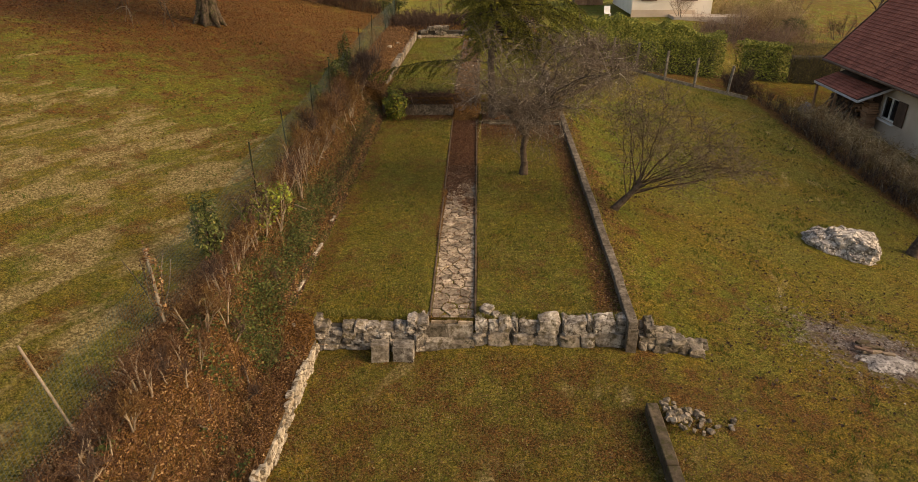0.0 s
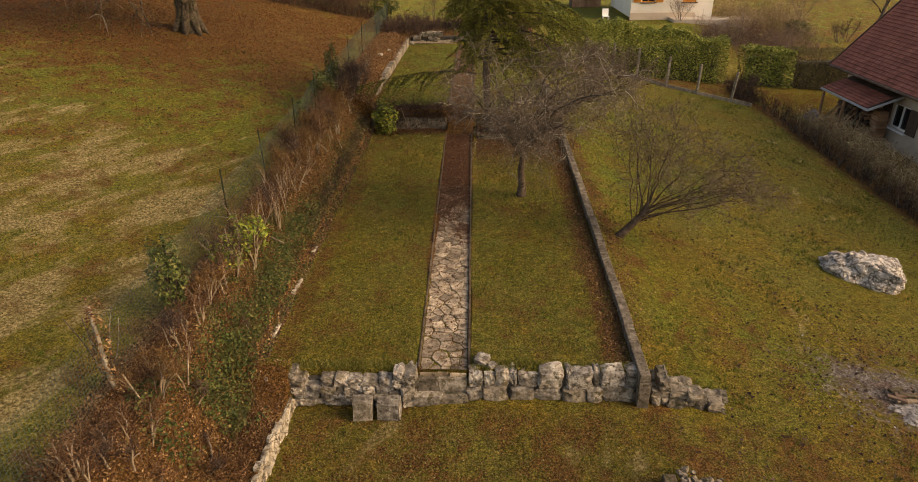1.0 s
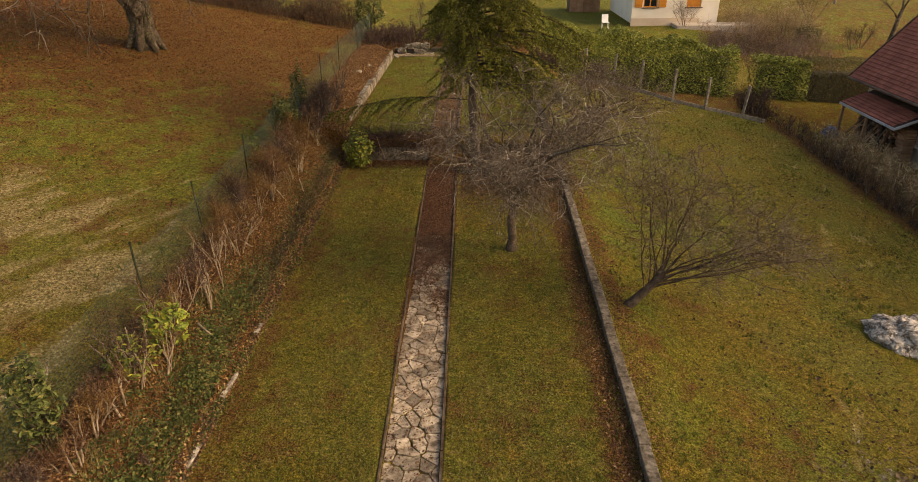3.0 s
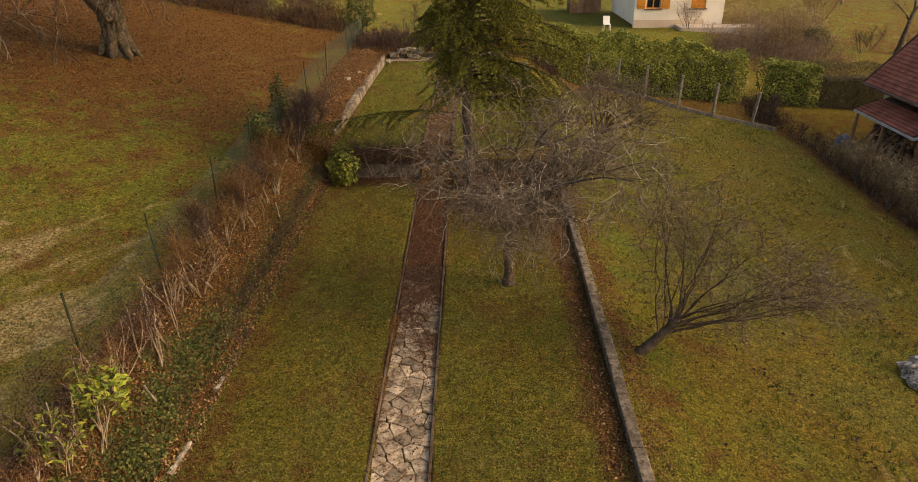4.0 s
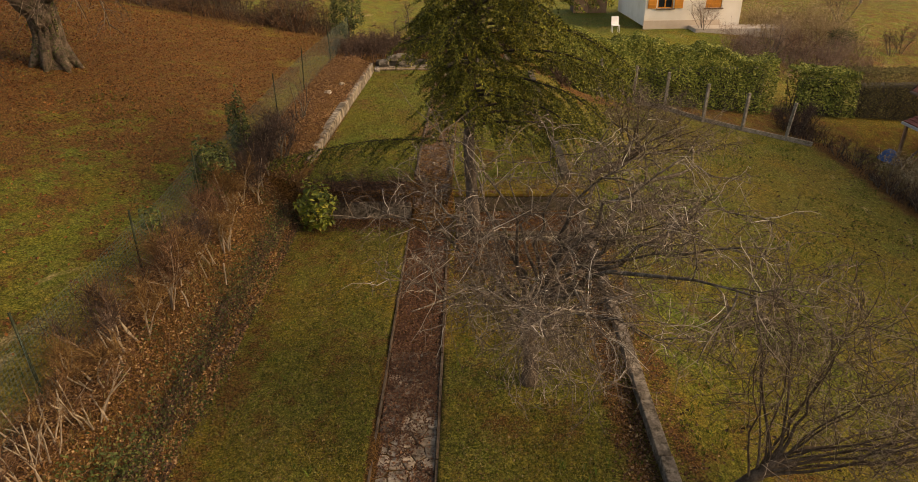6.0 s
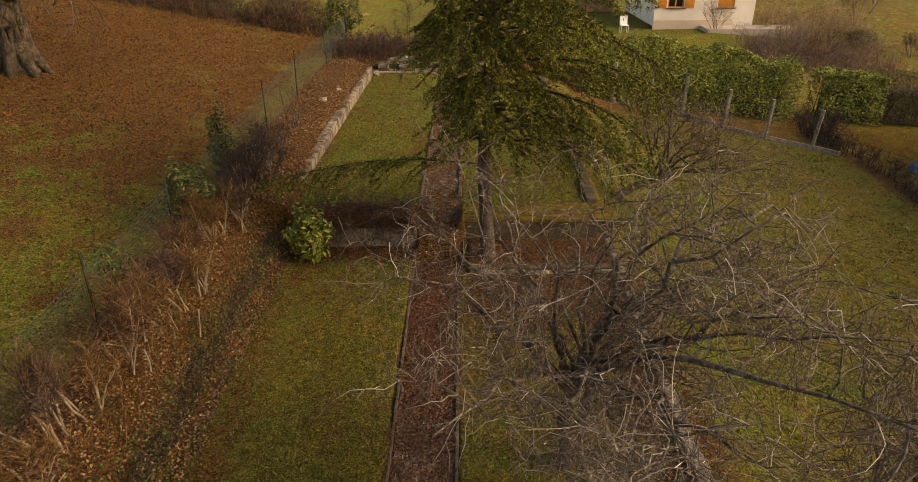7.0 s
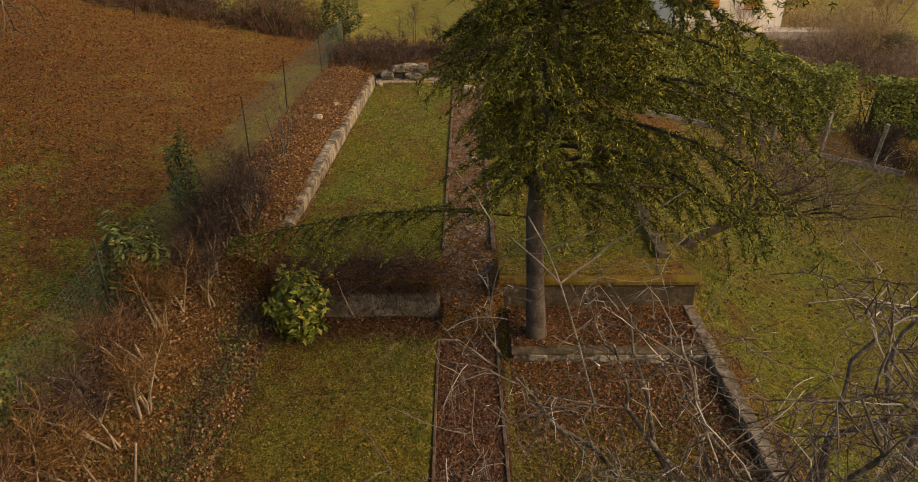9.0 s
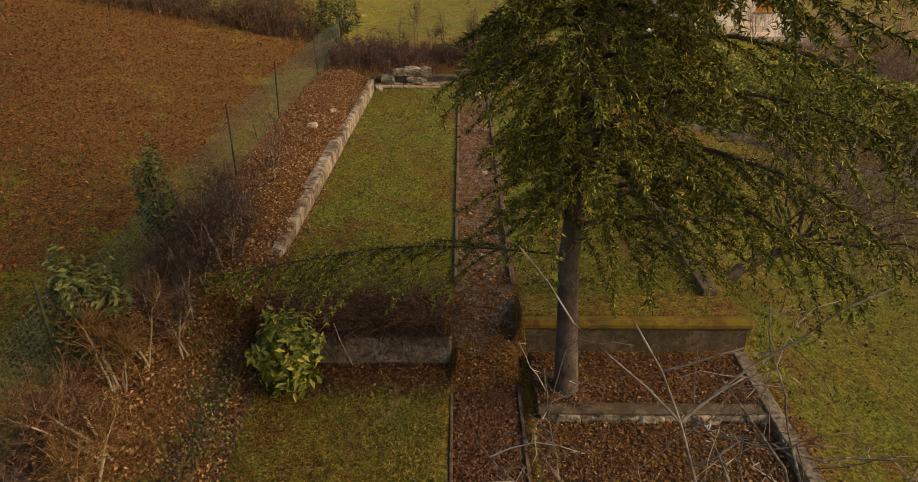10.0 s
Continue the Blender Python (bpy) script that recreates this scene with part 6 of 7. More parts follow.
part("fascia", beam_bm((17.62, 19.7, -0.95), (17.62, 24.0, -0.95), 0.04, 0.1, 0.004), M_METAL, lean, "pale grey eaves board")
part("fascia", beam_bm((17.62, 19.7, -0.95), (19.06, 19.7, -0.37), 0.04, 0.1, 0.004), M_METAL, lean)
for y in (21.9, 23.85):
    part("post", box_bm(17.7, y - 0.05, gz - 0.1, 17.8, y + 0.05, -0.95, bev=0.008), M_PLANK, lean)

stack = thing("timber_stack", "tall stack of red-brown sawn boards by the house", "timber stack", (18.6, 20.1, gz))
sr = random.Random(4)
for i in range(19):
    part("board", box_bm(18.4 + sr.uniform(-0.05, 0.05), 20.1 + sr.uniform(-0.05, 0.05), gz + 0.1 + i * 0.075, 18.86 + sr.uniform(-0.05, 0.05), 20.65 + sr.uniform(-0.06, 0.06), gz + 0.16 + i * 0.075, bev=0.006), M_PLANK, stack)
for i in range(10):
    y = 21.0 + i * 0.27
    ln = sr.uniform(1.0, 1.6)
    m = (M_PLANK, M_BROWNWOOD, M_STEM, M_DARKSTONE)[i % 4]
    tagged(part("leaning_board", beam_bm((17.75 + sr.uniform(-0.2, 0.2), y, gz), (18.3 + sr.uniform(0, 0.3), y + sr.uniform(-0.4, 0.4), gz + ln), sr.uniform(0.04, 0.12), 0.03), m, None), "old board leaning under the lean-to roof", "board", "leaning boards")
logs = thing("log_pile", "stacked dark firewood logs under the lean-to", "log pile", (18.7, 22.6, gz))
for r in range(7):
    for c in range(14):
        tb = Tubes()
        y, z = 21.0 + c * 0.2 + (r % 2) * 0.1, gz + 0.1 + r * 0.165
        tb.add([(18.45 + sr.uniform(-0.04, 0.04), y, z), (18.98, y, z)], [0.092 * sr.uniform(0.8, 1.05)] * 2, 7)
        tb.f.append(tuple(range(6, -1, -1)))
        put("log", tb.mesh("log", M_PLANK if sr.random() < 0.5 else M_BROWNWOOD, False), logs)
tarp_v, tarp_f = [], []
for i in range(9):
    for j in range(9):
        x, y = 17.2 + i * 0.1, 23.6 + j * 0.13
        d = math.hypot((i - 4) / 4.2, (j - 4) / 4.2)
        tarp_v.append((x, y, gz + 0.02 + max(0, 0.55 * (1 - d * d)) + 0.05 * noise.noise(Vector((x * 5, y * 5, 1)))))
for i in range(8):
    for j in range(8):
        k = i * 9 + j
        tarp_f.append((k, k + 1, k + 10, k + 9))
tagged(put("tarpaulin", mesh_data("tarpaulin", tarp_v, tarp_f, M_BLUE, True), None), "crumpled blue tarpaulin over a low heap", "tarpaulin")

# dry stems along the east boundary
er = random.Random(12)
y = 7.0
k = 0
while y < 24.6:
    stem_shrub("boundary_shrub", "dry brown stems of a bare boundary hedge", 15.15 + er.uniform(-0.25, 0.25), y, 600 + k, 4, er.uniform(0.6, 0.9), (M_DARKTWIG, M_OCHRETWIG, M_REDTWIG)[k % 3], False, "boundary shrubs", 0.4, 70, (0, 0), 3)
    if 10 < y < 21:
        stem_shrub("dry_reed_shrub", "tall straw-coloured dry stems by the boundary", 15.9 + er.uniform(-0.2, 0.3), y, 660 + k, 7, er.uniform(0.9, 1.25), M_OCHRETWIG, True, "dry stems by the boundary", 0.25, 50, (0, 0), 3)
    y += er.uniform(0.5, 0.75)
    k += 1
for i, (x, y, h) in enumerate([(14.5, 25.6, 1.2), (15.0, 26.4, 1.1)]):
    stem_shrub("corner_bush", "dense dark bare bush in the garden corner", x, y, 700 + i, 8, h, M_DARKTWIG, False, "corner bushes", 0.5, 220, (0, 0), 3)

# far garden and fields
for i, (x, y, h, m) in enumerate([(17.5, 36, 2.0, M_PINKTWIG), (19.3, 36.5, 1.9, M_REDTWIG), (20.8, 36, 1.7, M_PINKTWIG), (18.4, 38, 1.8, M_STRAWTWIG), (15.2, 40.6, 1.9, M_PINKTWIG), (16.4, 36.8, 1.4, M_PINKTWIG), 
                                  (20.0, 34.5, 1.4, M_PINKTWIG), (25.4, 44.6, 3.0, M_REDTWIG)]):
    stem_shrub("garden_bush", "big leafless brown garden bush before the house", x, y, 720 + i, 9, h, m, False, "bare garden bushes", 0.55, 200, (0, 0), 3)
for i, (x, y, h, m) in enumerate([(-8.9, 28.6, 2.4, M_REDTWIG), (-10.5, 29.5, 2.2, M_DARKTWIG), (-7.2, 28.2, 1.6, M_REDTWIG), (-12.5, 29, 2.3, M_REDTWIG), (-6.0, 28.0, 1.3, M_REDTWIG), (-15, 30, 2.4, M_DARKTWIG)]):
    stem_shrub("field_bush", "tall bare brown bush at the edge of the field", x, y, 740 + i, 10, h, m, False, "bushes at the field edge", 0.5, 200, (0, 0), 3)
hg = random.Random(31)
for i in range(20):
    x, y = -23 + i * 0.93 + hg.uniform(-0.3, 0.3), 28.3 + hg.uniform(-1.0, 1.6) + 0.05 * abs(i - 19)
    stem_shrub("hedgerow_bush", "dense dark brown leafless hedgerow bush beyond the field", x, y, 840 + i, 8, hg.uniform(1.7, 2.7), (M_DARKTWIG, M_REDTWIG, M_DARKTWIG)[i % 3], False, "hedgerow beyond the field", 0.55, 150, (0, 0), 3, 1.3)
for i in range(9):
    x, y = -2.2 + i * 0.55, 27.6 + 0.5 * math.sin(i * 2.0)
    stem_shrub("hedgerow_sapling", "thin dark sapling in the hedgerow", x, y, 760 + i, 3, (0.9, 1.5, 0.8, 1.2)[i % 4], M_DARKTWIG, False, "hedgerow saplings", 0.15, 40)
for i in range(16):
    x, y = -3.0 + i * 0.5, 26.0 + 0.7 * math.sin(i * 2.4)
    stem_shrub("brush", "low dark bramble tangle at the end of the garden", x, y, 780 + i, 6, 0.6, M_DARKTWIG, False, "brambles at the garden end", 0.7, 120, (0, 0), 3)
px, py = 22.9, 39.4
pz = float(on_ground(px, py))
pine = thing("dwarf_conifer", "low dark rounded conifer on the neighbour's lawn", "shrub", (px, py, pz))
cnt = 2600
d = RNG.normal(0, 1, (cnt, 3))
d /= np.linalg.norm(d, axis=1)[:, None]
rad = RNG.uniform(0.6, 1.0, cnt) * (1 + 0.2 * np.sin(d[:, 0] * 6) * np.cos(d[:, 1] * 5))
p = np.stack([px + d[:, 0] * 0.9 * rad, py + d[:, 1] * 0.9 * rad, pz + 0.55 + d[:, 2] * 0.6 * rad], 1)
tagged(put("foliage", flat_leaves("foliage", p, 0.12, M_IVY, 0.6, 0.25, 0, 0.1, d), pine), kind="stuff")
px, py = 31.7, 54.0
mz = float(on_ground(px, py))
mast = thing("utility_pole", "slender grey utility pole on the far lawn", "pole", (px, py, mz))
tb = Tubes()
tb.add([(px - 0.1, py, mz - 0.2), (px + 0.3, py, mz + 7.5)], [0.11, 0.085], 10)
put("pole", tb.mesh("pole", M_POSTCONC), mast)
bare_tree("far_tree", "bare dark tree on the neighbour's boundary", (28.0, 38.9, float(on_ground(28, 38.9)) - 0.05), [(0, 0, 0), (0.1, 0, 1.2), (0.3, 0, 2.6)],
          [(0.9, (0.5, 0, 1), 2.6, 0.07), (1.0, (-0.4, 0.4, 1), 2.4, 0.07), (0.8, (-0.7, -0.2, 0.8), 2.2, 0.06)], [(8, 1.2, 0.15, 0.06, 0.5), (6, 0.6, 0.2, 0.02, 0.6)], 88, M_OAKBARK, M_DARKTWIG, 0.18, 6)
for i, (x, y) in enumerate([(25.5, 38.5), (26.4, 39.2), (29.5, 39.5)]):
    stem_shrub("boundary_bush", "bare bush on the neighbour's boundary", x, y, 800 + i, 7, 1.5, M_DARKTWIG, False, "far boundary bushes", 0.4, 120)

# tangle of thin stems that closes the field and the garden's end
def thicket(label, n, x0, x1, y0, y1, h, mat, seed):
    rnd = random.Random(seed)
    tb = Tubes()
    for _ in range(n):
        x, y = rnd.uniform(x0, x1), rnd.gauss((y0 + y1) / 2, (y1 - y0) / 3.5)
        p = Vector((x, y, float(on_ground(x, y)) - 0.03))
        hh = h * rnd.uniform(0.3, 1.0) * (0.75 + 0.25 * math.sin(x * 1.7))
        q = p + Vector((rnd.gauss(0, 0.35), rnd.gauss(0, 0.3), 1)).normalized() * hh
        tb.spike(p, q, 0.011)
        for _ in range(5):
            b = p.lerp(q, rnd.uniform(0.2, 0.9))
            e = b + Vector((rnd.gauss(0, 1), rnd.gauss(0, 1), rnd.gauss(0.3, 0.6))).normalized() * hh * rnd.uniform(0.2, 0.45)
            tb.spike(b, e, 0.0085)
            tb.spike(b.lerp(e, 0.5), b.lerp(e, 0.5) + Vector((rnd.gauss(0, 1), rnd.gauss(0, 1), rnd.gauss(0.2, 0.7))).normalized() * hh * 0.2, 0.007)
    tagged(new("thicket", tb.mesh("thicket", mat, False)), label, "thicket", "", "stuff")


thicket("tangled dark brown undergrowth along the field edge", 1900, -25, -4.6, 27.6, 30.2, 2.0, M_DARKTWIG, 5)
thicket("red-brown bare undergrowth along the field edge", 900, -24, -5, 27.0, 29.0, 1.1, M_REDTWIG, 6)
thicket("low dark bramble tangle behind the upper terrace", 1700, -4.3, 5.0, 24.6, 26.8, 0.95, M_DARKTWIG, 7)
thicket("mass of red-brown garden brush below the house", 420, 16.0, 21.6, 35.0, 39.0, 1.3, M_PINKTWIG, 8)
thicket("dark bare brush in the garden corner by the hedge", 300, 14.0, 15.4, 24.6, 27.4, 1.1, M_DARKTWIG, 9)
thicket("dry brown stalks along the lower boundary", 450, 14.8, 15.5, 6.0, 23.0, 0.55, M_DARKTWIG, 10)
st = Tubes()
sk = random.Random(23)
for _ in range(2300):
    x, y = sk.uniform(15.45, 17.3), sk.uniform(6, 21.5)
    p = Vector((x, y, float(on_ground(x, y)) - 0.02))
    q = p + Vector((sk.gauss(0, 0.12), sk.gauss(0, 0.12), 1)) * sk.uniform(0.55, 1.35)
    st.spike(p, q, 0.01)
    for _ in range(4):
        b = p.lerp(q, sk.uniform(0.5, 0.98))
        st.spike(b, b + Vector((sk.gauss(0, 0.12), sk.gauss(0, 0.12), sk.uniform(-0.1, 0.2))), 0.012)
tagged(new("dry_stalks", st.mesh("dry_stalks", M_STRAWTWIG, False)), "tall straw-coloured dry stalks beyond the lower boundary", "dry plants", "", "stuff")
thicket("pink-brown mass of bare garden brush before the house", 800, 15.5, 23.0, 33.0, 39.5, 1.5, M_PINKTWIG, 12)
thicket("ochre bare brush on the slope below the house", 800, 18.0, 24.5, 38.0, 45.0, 2.2, M_STRAWTWIG, 13)

# ---- what lies and grows on the ground ----
def scatter(n, x0, x1, y0, y1, keep=None):
    x, y = RNG.uniform(x0, x1, n), RNG.uniform(y0, y1, n)
    if keep is not None:
        k = RNG.random(n) < keep(x, y)
        x, y = x[k], y[k]
    return np.stack([x, y, on_ground(x, y)], 1)


def on_lawn(x, y):
    path = (x > -0.1 - 0.012 * y) & (x < 0.84) & (y > -0.6) & (y < 24)
    wall = (y > -0.5) & (y < -0.1) & (x < 5.2) | (np.abs(x - 3.52) < 0.12) & (y > -0.6) | (y > 11.2) & (y < 12.95) & (x > -0.15) & (x < 3.7) | (y > 12.15) & (y < 12.95) & (x > -2.7) & (x < 0)
    burnt = (((x - 8.4) / 1.5) ** 2 + ((y - 0.7) / 1.1) ** 2) < 0.8
    return ~(path | wall | burnt)


def grassy(x, y):
    r, g, b, _ = cover_of(x, y)
    return np.clip(1.15 - 1.3 * r, 0.05, 1) * on_lawn(x, y) * (0.55 + 0.45 * step(-0.5, 0.4, fbm(x, y, 2.5, 1.0)))


lawn = [(30000, -2.6, 3.45, 0.05, 12.1), (15000, -2.6, 3.45, 12.9, 24), (17000, -2.0, 4.0, -6.0, -0.45), (34000, 3.62, 15.0, -4.0, 24.5)]
for n, x0, x1, y0, y1 in lawn:
    tagged(new("grass", blades("grass", scatter(n, x0, x1, y0, y1, grassy), 0.03, 0.0048, M_GRASS, 4, 1.3)), "short olive-green winter grass", "grass", "", "stuff")
tagged(new("field_grass", blades("field_grass", scatter(26000, -16, -4.1, -4, 26, lambda x, y: on_lawn(x, y) * (0.9 - 0.6 * np.clip(cover_of(x, y)[0], 0, 1)) * (1 - 0.75 * step(0.45, 0.8, cover_of(x, y)[1]))), 0.032, 0.0055, M_GRASS, 4, 1.3)), "rough green grass of the field", "grass", "", "stuff")
tagged(new("straw", blades("straw", scatter(42000, -16, -4.1, -4, 16, lambda x, y: step(0.25, 0.7, cover_of(x, y)[1])), 0.035, 0.006, M_DRYGRASS, 4, 1.4)), "patches of pale dry straw grass", "grass", "", "stuff")
tagged(new("bank_grass", blades("bank_grass", scatter(5000, -3.3, -2.5, -6, 12, lambda x, y: 0.25 + 0.75 * step(0.2, 0.7, fbm(x, y, 1.3, 7.0))), 0.13, 0.005, M_DRYGRASS, 3, 1.0)), "dry tufts on the bank", "grass", "", "stuff")

for n, x0, x1, y0, y1 in [(34000, -2.6, 3.45, 0.05, 12.1), (18000, -2.0, 4.0, -6.0, -0.45), (42000, 3.62, 14.0, -3.0, 16.0), (16000, -14, -4.1, -3, 14)]:
    tagged(new("lawn_weeds", flat_leaves("lawn_weeds", scatter(int(n * 0.75), x0, x1, y0, y1, grassy), 0.028, M_CLOVER, 0.6, 0.7, 0.022)), "tiny low green and yellowed leaves in the turf", "ground cover", "", "stuff")

leaf = [(60000, -4.1, -2.55, -6.5, 24, None, 0.045, 0.6), (20000, -4.2, -2.05, -6.5, -0.2, None, 0.036, 0.7),
        (9500, -2.6, 3.5, 0.1, 11.2, lambda x, y: 0.25 + 0.75 * np.clip(cover_of(x, y)[0], 0, 1), 0.034, 0.45), (200, 0.82, 3.45, 9.0, 12.2, None, 0.06, 0.5),
        (3600, -2.6, 3.5, 12.9, 24, lambda x, y: 0.3 + 0.7 * np.clip(cover_of(x, y)[0], 0, 1), 0.055, 0.4), (9000, -2.0, 5.0, -6, -0.5, None, 0.032, 0.4),
        (18000, 3.62, 15, -4, 24.5, lambda x, y: 0.3 + 0.7 * np.clip(cover_of(x, y)[0], 0, 1), 0.038, 0.4), (1500, 3.6, 4.4, 1.0, 12, lambda x, y: np.exp(-(x - 3.85) ** 2 / 0.08), 0.045, 0.5),
        (900, 3.05, 3.44, 0.0, 12, None, 0.05, 0.5)]
for k, (n, x0, x1, y0, y1, keep, size, tilt) in enumerate(leaf):
    tagged(new("leaf_litter", flat_leaves("leaf_litter", scatter(n, x0, x1, y0, y1, keep), size, M_LAWNLEAF if k in (2, 4, 5, 6) else M_LITTER, tilt, 0.6, 0.015)), "scattered brown and orange dead leaves", "leaves", "", "stuff")
tagged(new("oak_leaves", flat_leaves("oak_leaves", scatter(95000, -20, -4.0, 5, 27, lambda x, y: np.clip(cover_of(x, y)[0] - 0.08, 0.05, 1) ** 1.2), 0.064, M_ORANGE, 0.5, 0.6, 0.015)), "orange-brown leaves under the old tree", "leaves", "", "stuff")
tagged(new("ground_ivy", flat_leaves("ground_ivy", scatter(20000, -2.6, 3.45, 12.9, 24, grassy), 0.04, M_CLOVER, 0.5, 0.85, 0.03)), "low creeping green leaves in the upper lawn", "ground cover", "", "stuff")
# dark tone; left of the edging wall it also stands in for shadow
for n, x0, x1, y0, y1, keep in [(13000, 0.82, 3.45, 8.4, 12.3, lambda x, y: step(8.4, 10.2, y)), (6000, 2.7, 3.44, 0.0, 12, lambda x, y: step(2.75, 3.3, x) ** 1.5), (2500, 3.6, 4.3, 1.0, 12, lambda x, y: np.exp(-(x - 3.75) ** 2 / 0.05))]:
    tagged(new("damp_leaves", flat_leaves("damp_leaves", scatter(n, x0, x1, y0, y1, keep), 0.042, M_REDLEAF, 0.45, 0.6, 0.012)), "drift of dark red-brown leaves against the wall", "leaves", "", "stuff")
tl = scatter(2200, -2.9, -2.7, 13.7, 23.6, lambda x, y: step(-2.68, -2.84, x))
tl[:, 2] = terrace_high(tl[:, 1]) + 0.2 + 0.014 * (tl[:, 1] - 12.4)
tl[:, 0] += 0.016 * (tl[:, 1] - 13)
tl = tl[(fbm(tl[:, 0] * 4, tl[:, 1], 2.3, 3.0) > -0.5) & ~((tl[:, 1] > 16.0) & (tl[:, 1] < 18.5))]
tagged(new("coping_leaves", flat_leaves("coping_leaves", tl, 0.05, M_LITTER, 0.5, 0.6, 0.01)), "dead leaves lying along the wall top", "leaves", "", "stuff")
ov = scatter(2600, -2.05, 3.4, -0.16, 0.08, lambda x, y: ((x < -0.2) | (x > 0.85)) * 1.0)
tagged(new("overhanging_grass", blades("overhanging_grass", ov, 0.055, 0.005, M_GRASS, 4, 1.3)), "longer grass fringing the retaining wall", "grass", "", "stuff")
wl = scatter(2600, -2.6, -0.2, 11.6, 12.9)
wl[:, 2] = np.where(wl[:, 1] > 12.24, np.maximum(wl[:, 2], 0.745), wl[:, 2])
tagged(new("wall_leaves", flat_leaves("wall_leaves", wl, 0.05, M_REDLEAF, 0.5, 0.6, 0.01)), "dead leaves along the top of the cross wall", "leaves", "", "stuff")
pl = scatter(32000, -0.02, 0.74, 0.0, 11.9, lambda x, y: 0.06 + 0.94 * step(4.2, 7.4, y + 1.5 * fbm(x, y, 2.5, 2)))
pl[:, 0] -= 0.011 * pl[:, 1]
pl[:, 2] = terrace_low(pl[:, 1]) - 0.035
tagged(new("path_leaves", flat_leaves("path_leaves", pl, 0.04, M_REDLEAF, 0.4, 0.6, 0.006)), "red-brown dead leaves covering the path", "leaves", "", "stuff")
tagged(new("path_leaves", flat_leaves("path_leaves", scatter(3400, -0.12, 0.64, 11.4, 23.5), 0.045, M_LITTER, 0.4, 0.6, 0.012)), "dead leaves on the earthen upper path", "leaves", "", "stuff")
dk = scatter(2300, 4.6, 14.5, -2, 22, lambda x, y: 0.25 + 0.75 * step(-0.2, 0.5, fbm(x, y, 0.7, 3.0)))
tagged(new("fallen_fruit", flat_leaves("fallen_fruit", dk, 0.07, M_DARKTWIG, 0.3, 0.9, 0.02, 0.6)), "dark rotten windfalls in the grass", "windfall", "", "stuff")


def ivy_keep(x, y):
    strip = np.exp(-(x + 2.86 - 0.05 * np.sin(y * 1.3)) ** 2 / (0.02 + 0.05 * step(6.5, 3.5, y)))
    return np.clip(step(-0.1, 0.9, fbm(x, y, 1.9, 4.0) + 0.5 * fbm(x, y, 5.0, 2.0) - 0.2) * 0.6 + 0.8 * strip * (0.45 + 0.55 * step(-0.3, 0.5, fbm(x, y, 2.4, 1.0))), 0, 1) * (0.12 + 0.88 * step(6.0, 3.2, y))


iv = scatter(90000, -3.4, -2.56, -1.5, 11.8, ivy_keep)
iv[:, 2] += RNG.uniform(0.0, 0.26, len(iv)) * np.exp(-(iv[:, 0] + 2.83) ** 2 / 0.04)
tagged(new("ivy", flat_leaves("ivy", iv, 0.044, M_IVY, 0.5, 0.8, 0.02)), "dull green ivy creeping over the bank", "ivy", "", "stuff")
iv = scatter(7000, -3.6, -2.2, -6.5, -0.5, lambda x, y: step(0.15, 0.6, fbm(x, y, 1.7, 9.0)))
iv[:, 2] += RNG.uniform(0.0, 0.12, len(iv))
tagged(new("ivy", flat_leaves("ivy", iv, 0.06, M_IVY, 0.5, 0.8, 0.02)), "ivy patches among dead leaves on the bank", "ivy", "", "stuff")

mound = RNG.uniform(4.2, 11.9, 26000)
mx = -2.74 + RNG.normal(0, 0.11, len(mound)) + 0.03 * np.sin(mound * 2.1)
mz = on_ground(mx, mound) + RNG.uniform(0, 0.3, len(mound)) * np.exp(-(mx + 2.74) ** 2 / 0.012) * (0.6 + 0.4 * np.sin(mound * 3.3))
for mat, a, b, label in [(M_DARKTWIG, 0, 12000, "dark withered growth along the foot of the bank"), (M_IVY, 12000, 18500, "dull dark ivy along the foot of the bank"), (M_LITTER, 18500, 20300, "brown leaves caught in the withered growth")]:
    tagged(new("withered_growth", flat_leaves("withered_growth", np.stack([mx, mound, mz], 1)[a:b], 0.034, mat, 0.9, 0.6, 0.01)), label, "dead plants", "", "stuff")

# brambles and dead growth hanging over the cross wall
br = Tubes()
rb_ = random.Random(15)
for _ in range(1500):
    x = rb_.uniform(-2.3, -0.2)
    br.add(wander(rb_, (x, rb_.uniform(12.35, 13.0), 0.85), (rb_.gauss(0, 0.6), rb_.uniform(-1, 0.2), 0.35), rb_.uniform(0.3, 0.7), 4, 0.25, -0.22), taper(0.005, 0.003, 5), 3)
tagged(new("dead_growth", br.mesh("dead_growth", M_DARKTWIG)), "dark dead stems overhanging the low cross wall", "dead plants", "", "stuff")
rt = Tubes()
for _ in range(4000):
    x, y = rb_.uniform(-3.9, -2.7), 13 - 19.5 * rb_.random() ** 0.42
    if y < -0.5:
        x = rb_.uniform(-3.9, -2.1)
    z = float(on_ground(x, y))
    rt.add(wander(rb_, (x, y, z), (rb_.gauss(0, 0.7), rb_.gauss(0, 0.7), 0.7), rb_.uniform(0.15, 0.45), 2, 0.3, -0.05), taper(0.0045, 0.0025, 3), 3)
tagged(new("dry_brush", rt.mesh("dry_brush", M_REDTWIG)), "dry red-brown stalks among the bank's leaves", "dead plants", "", "stuff")

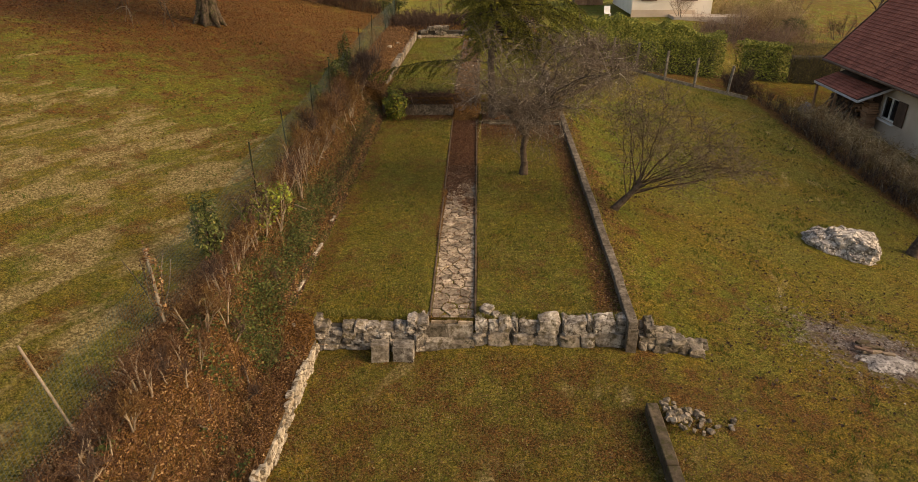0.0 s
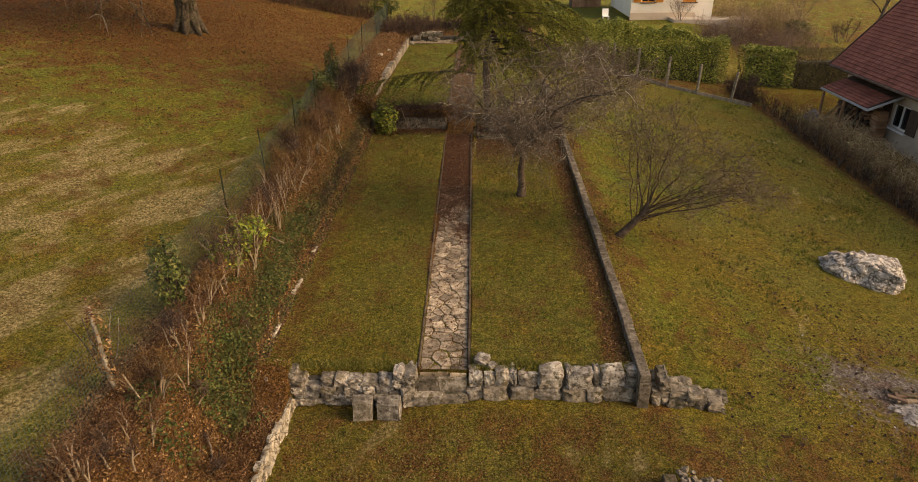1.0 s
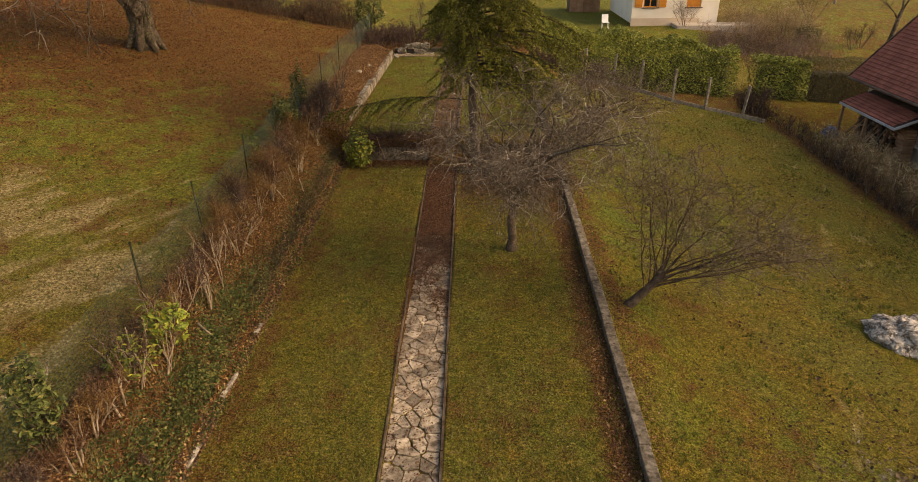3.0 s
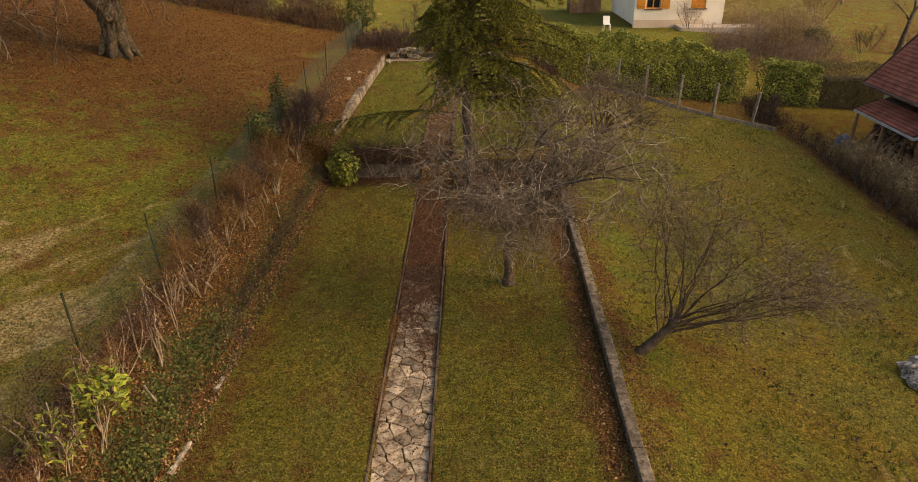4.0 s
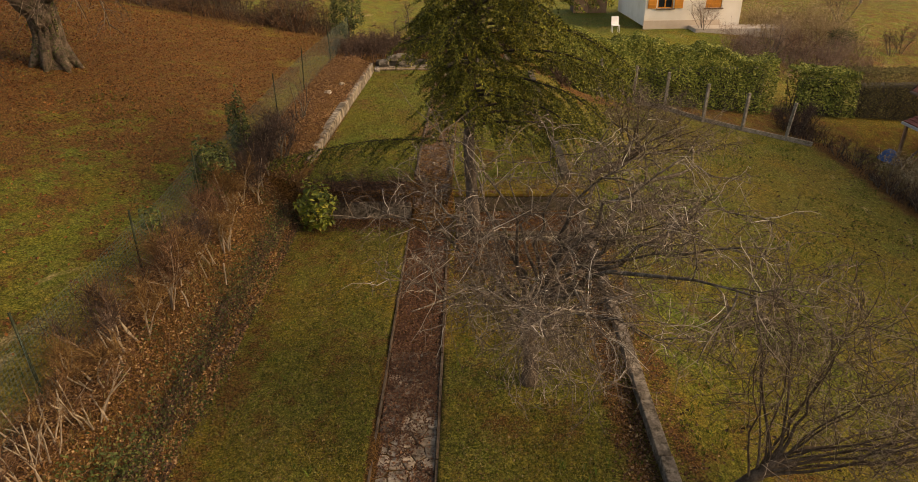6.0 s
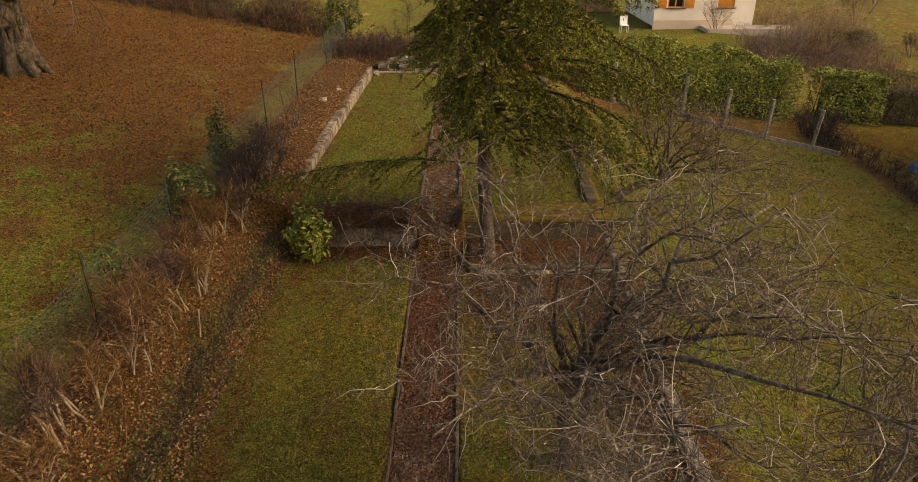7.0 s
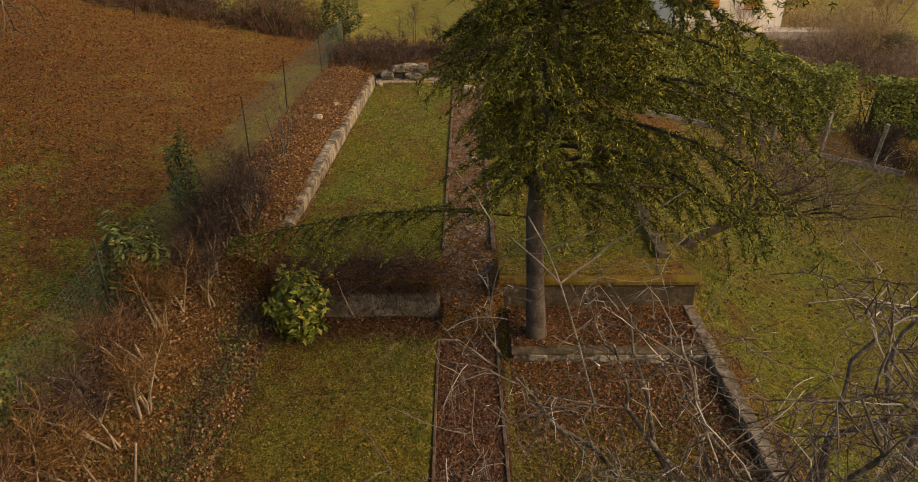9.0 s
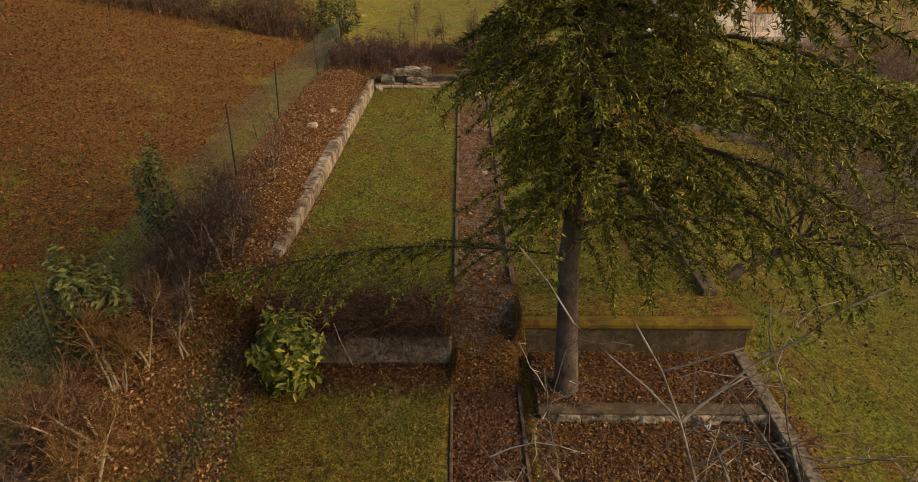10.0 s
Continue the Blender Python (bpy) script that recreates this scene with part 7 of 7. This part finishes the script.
# lush tufts and dark short growth in the lower lawn and field
for n, x0, x1, y0, y1, sc in [(11000, 3.7, 14.5, -4, 24, 0.9), (2600, -14, -4.4, -3, 16, 0.8), (1300, -2.5, 3.3, 0.1, 12, 1.3)]:
    tf = scatter(n, x0, x1, y0, y1, lambda x, y: on_lawn(x, y) * step(0.0, 0.6, fbm(x, y, sc, 6.0)))
    tagged(new("grass_tufts", blades("grass_tufts", tf, 0.075, 0.006, M_TUFT, 7, 1.0)), "darker green tufts in the lawn", "grass", "", "stuff")

# bits of ash, charcoal and lime round the fire place; dry blades in the lower lawn
for mat, n, size, label in [(M_ASH, 1500, 0.045, "flakes of pale ash and lime"), (M_DARKTWIG, 1500, 0.05, "charred bits and dark leaves")]:
    ab = scatter(n, 6.6, 10.4, -1.0, 2.4, lambda x, y: np.clip(cover_of(x, y)[2], 0, 1))
    tagged(new("ash_bits", flat_leaves("ash_bits", ab, size, mat, 0.6, 0.7, 0.015)), label, "ash", "", "stuff")
bits = scatter(5000, 5.2, 11.5, -2.6, 3.6, lambda x, y: on_lawn(x, y) * np.exp(-(((x - 8.4) / 2.0) ** 2 + ((y - 0.6) / 1.7) ** 2)))
for mat, part_of, label in [(M_DARKTWIG, bits[::2], "dark rotting leaves in the grass round the fire place"), (M_LAWNLEAF, bits[1::2], "brown leaves in the grass round the fire place")]:
    tagged(new("leaf_litter", flat_leaves("leaf_litter", part_of, 0.055, mat, 0.6, 0.7, 0.02, 0.4)), label, "leaves", "", "stuff")
tagged(new("dry_blades", blades("dry_blades", scatter(16000, -2.0, 9.0, -6, -0.45, lambda x, y: on_lawn(x, y) * (0.35 + 0.65 * step(-0.3, 0.6, fbm(x, y, 1.7, 2.0)))), 0.036, 0.0045, M_DRYGRASS, 3, 1.2)), "dry yellowed blades in the lower lawn", "grass", "", "stuff")
tagged(new("dry_blades", blades("dry_blades", scatter(14000, -2.6, 3.4, 0, 12, lambda x, y: on_lawn(x, y) * (0.3 + 0.7 * step(-0.3, 0.6, fbm(x, y, 1.4, 5.0)))), 0.034, 0.0045, M_DRYGRASS, 3, 1.2)), "dry yellowed blades in the lawn", "grass", "", "stuff")

# leaves and ivy clinging to the steep foot of the bank
for mat, n, size, label in [(M_LITTER, 9000, 0.04, "dead leaves caught on the steep foot of the bank"), (M_IVY, 9000, 0.036, "ivy trailing down the foot of the bank"), (M_DARKTWIG, 5000, 0.045, "dark leaf mould on the foot of the bank")]:
    ex, ey = RNG.uniform(-2.72, -2.52, n), RNG.uniform(-0.3, 12.2, n)
    lo, hi = on_ground(np.full(n, -2.55), ey), on_ground(np.full(n, -2.8), ey)
    ez = lo + (hi - lo) * step(-2.55, -2.72, ex) * RNG.random(n) + 0.03 * RNG.random(n)
    k = fbm(ex * 3, ey, 1.6, size * 100) > (-0.5 if mat is M_LITTER else 0.0)
    tagged(new("bank_foot_growth", flat_leaves("bank_foot_growth", np.stack([ex, ey, ez], 1)[k], size, mat, 0.8, 0.7, 0.02)), label, "leaves", "", "stuff")
for mat, n, size, label in [(M_DARKTWIG, 8500, 0.042, "dark specks of leaf mould in the lower lawn"), (M_LAWNLEAF, 6000, 0.04, "small fallen leaves in the lower lawn")]:
    sp = scatter(n, 3.8, 14.5, -4, 22, lambda x, y: on_lawn(x, y) * (0.2 + 0.8 * step(-0.3, 0.6, fbm(x, y, 0.9, size * 50 + n))))
    tagged(new("lawn_specks", flat_leaves("lawn_specks", sp, size, mat, 0.6, 0.8, 0.02, 0.4)), label, "leaves", "", "stuff")
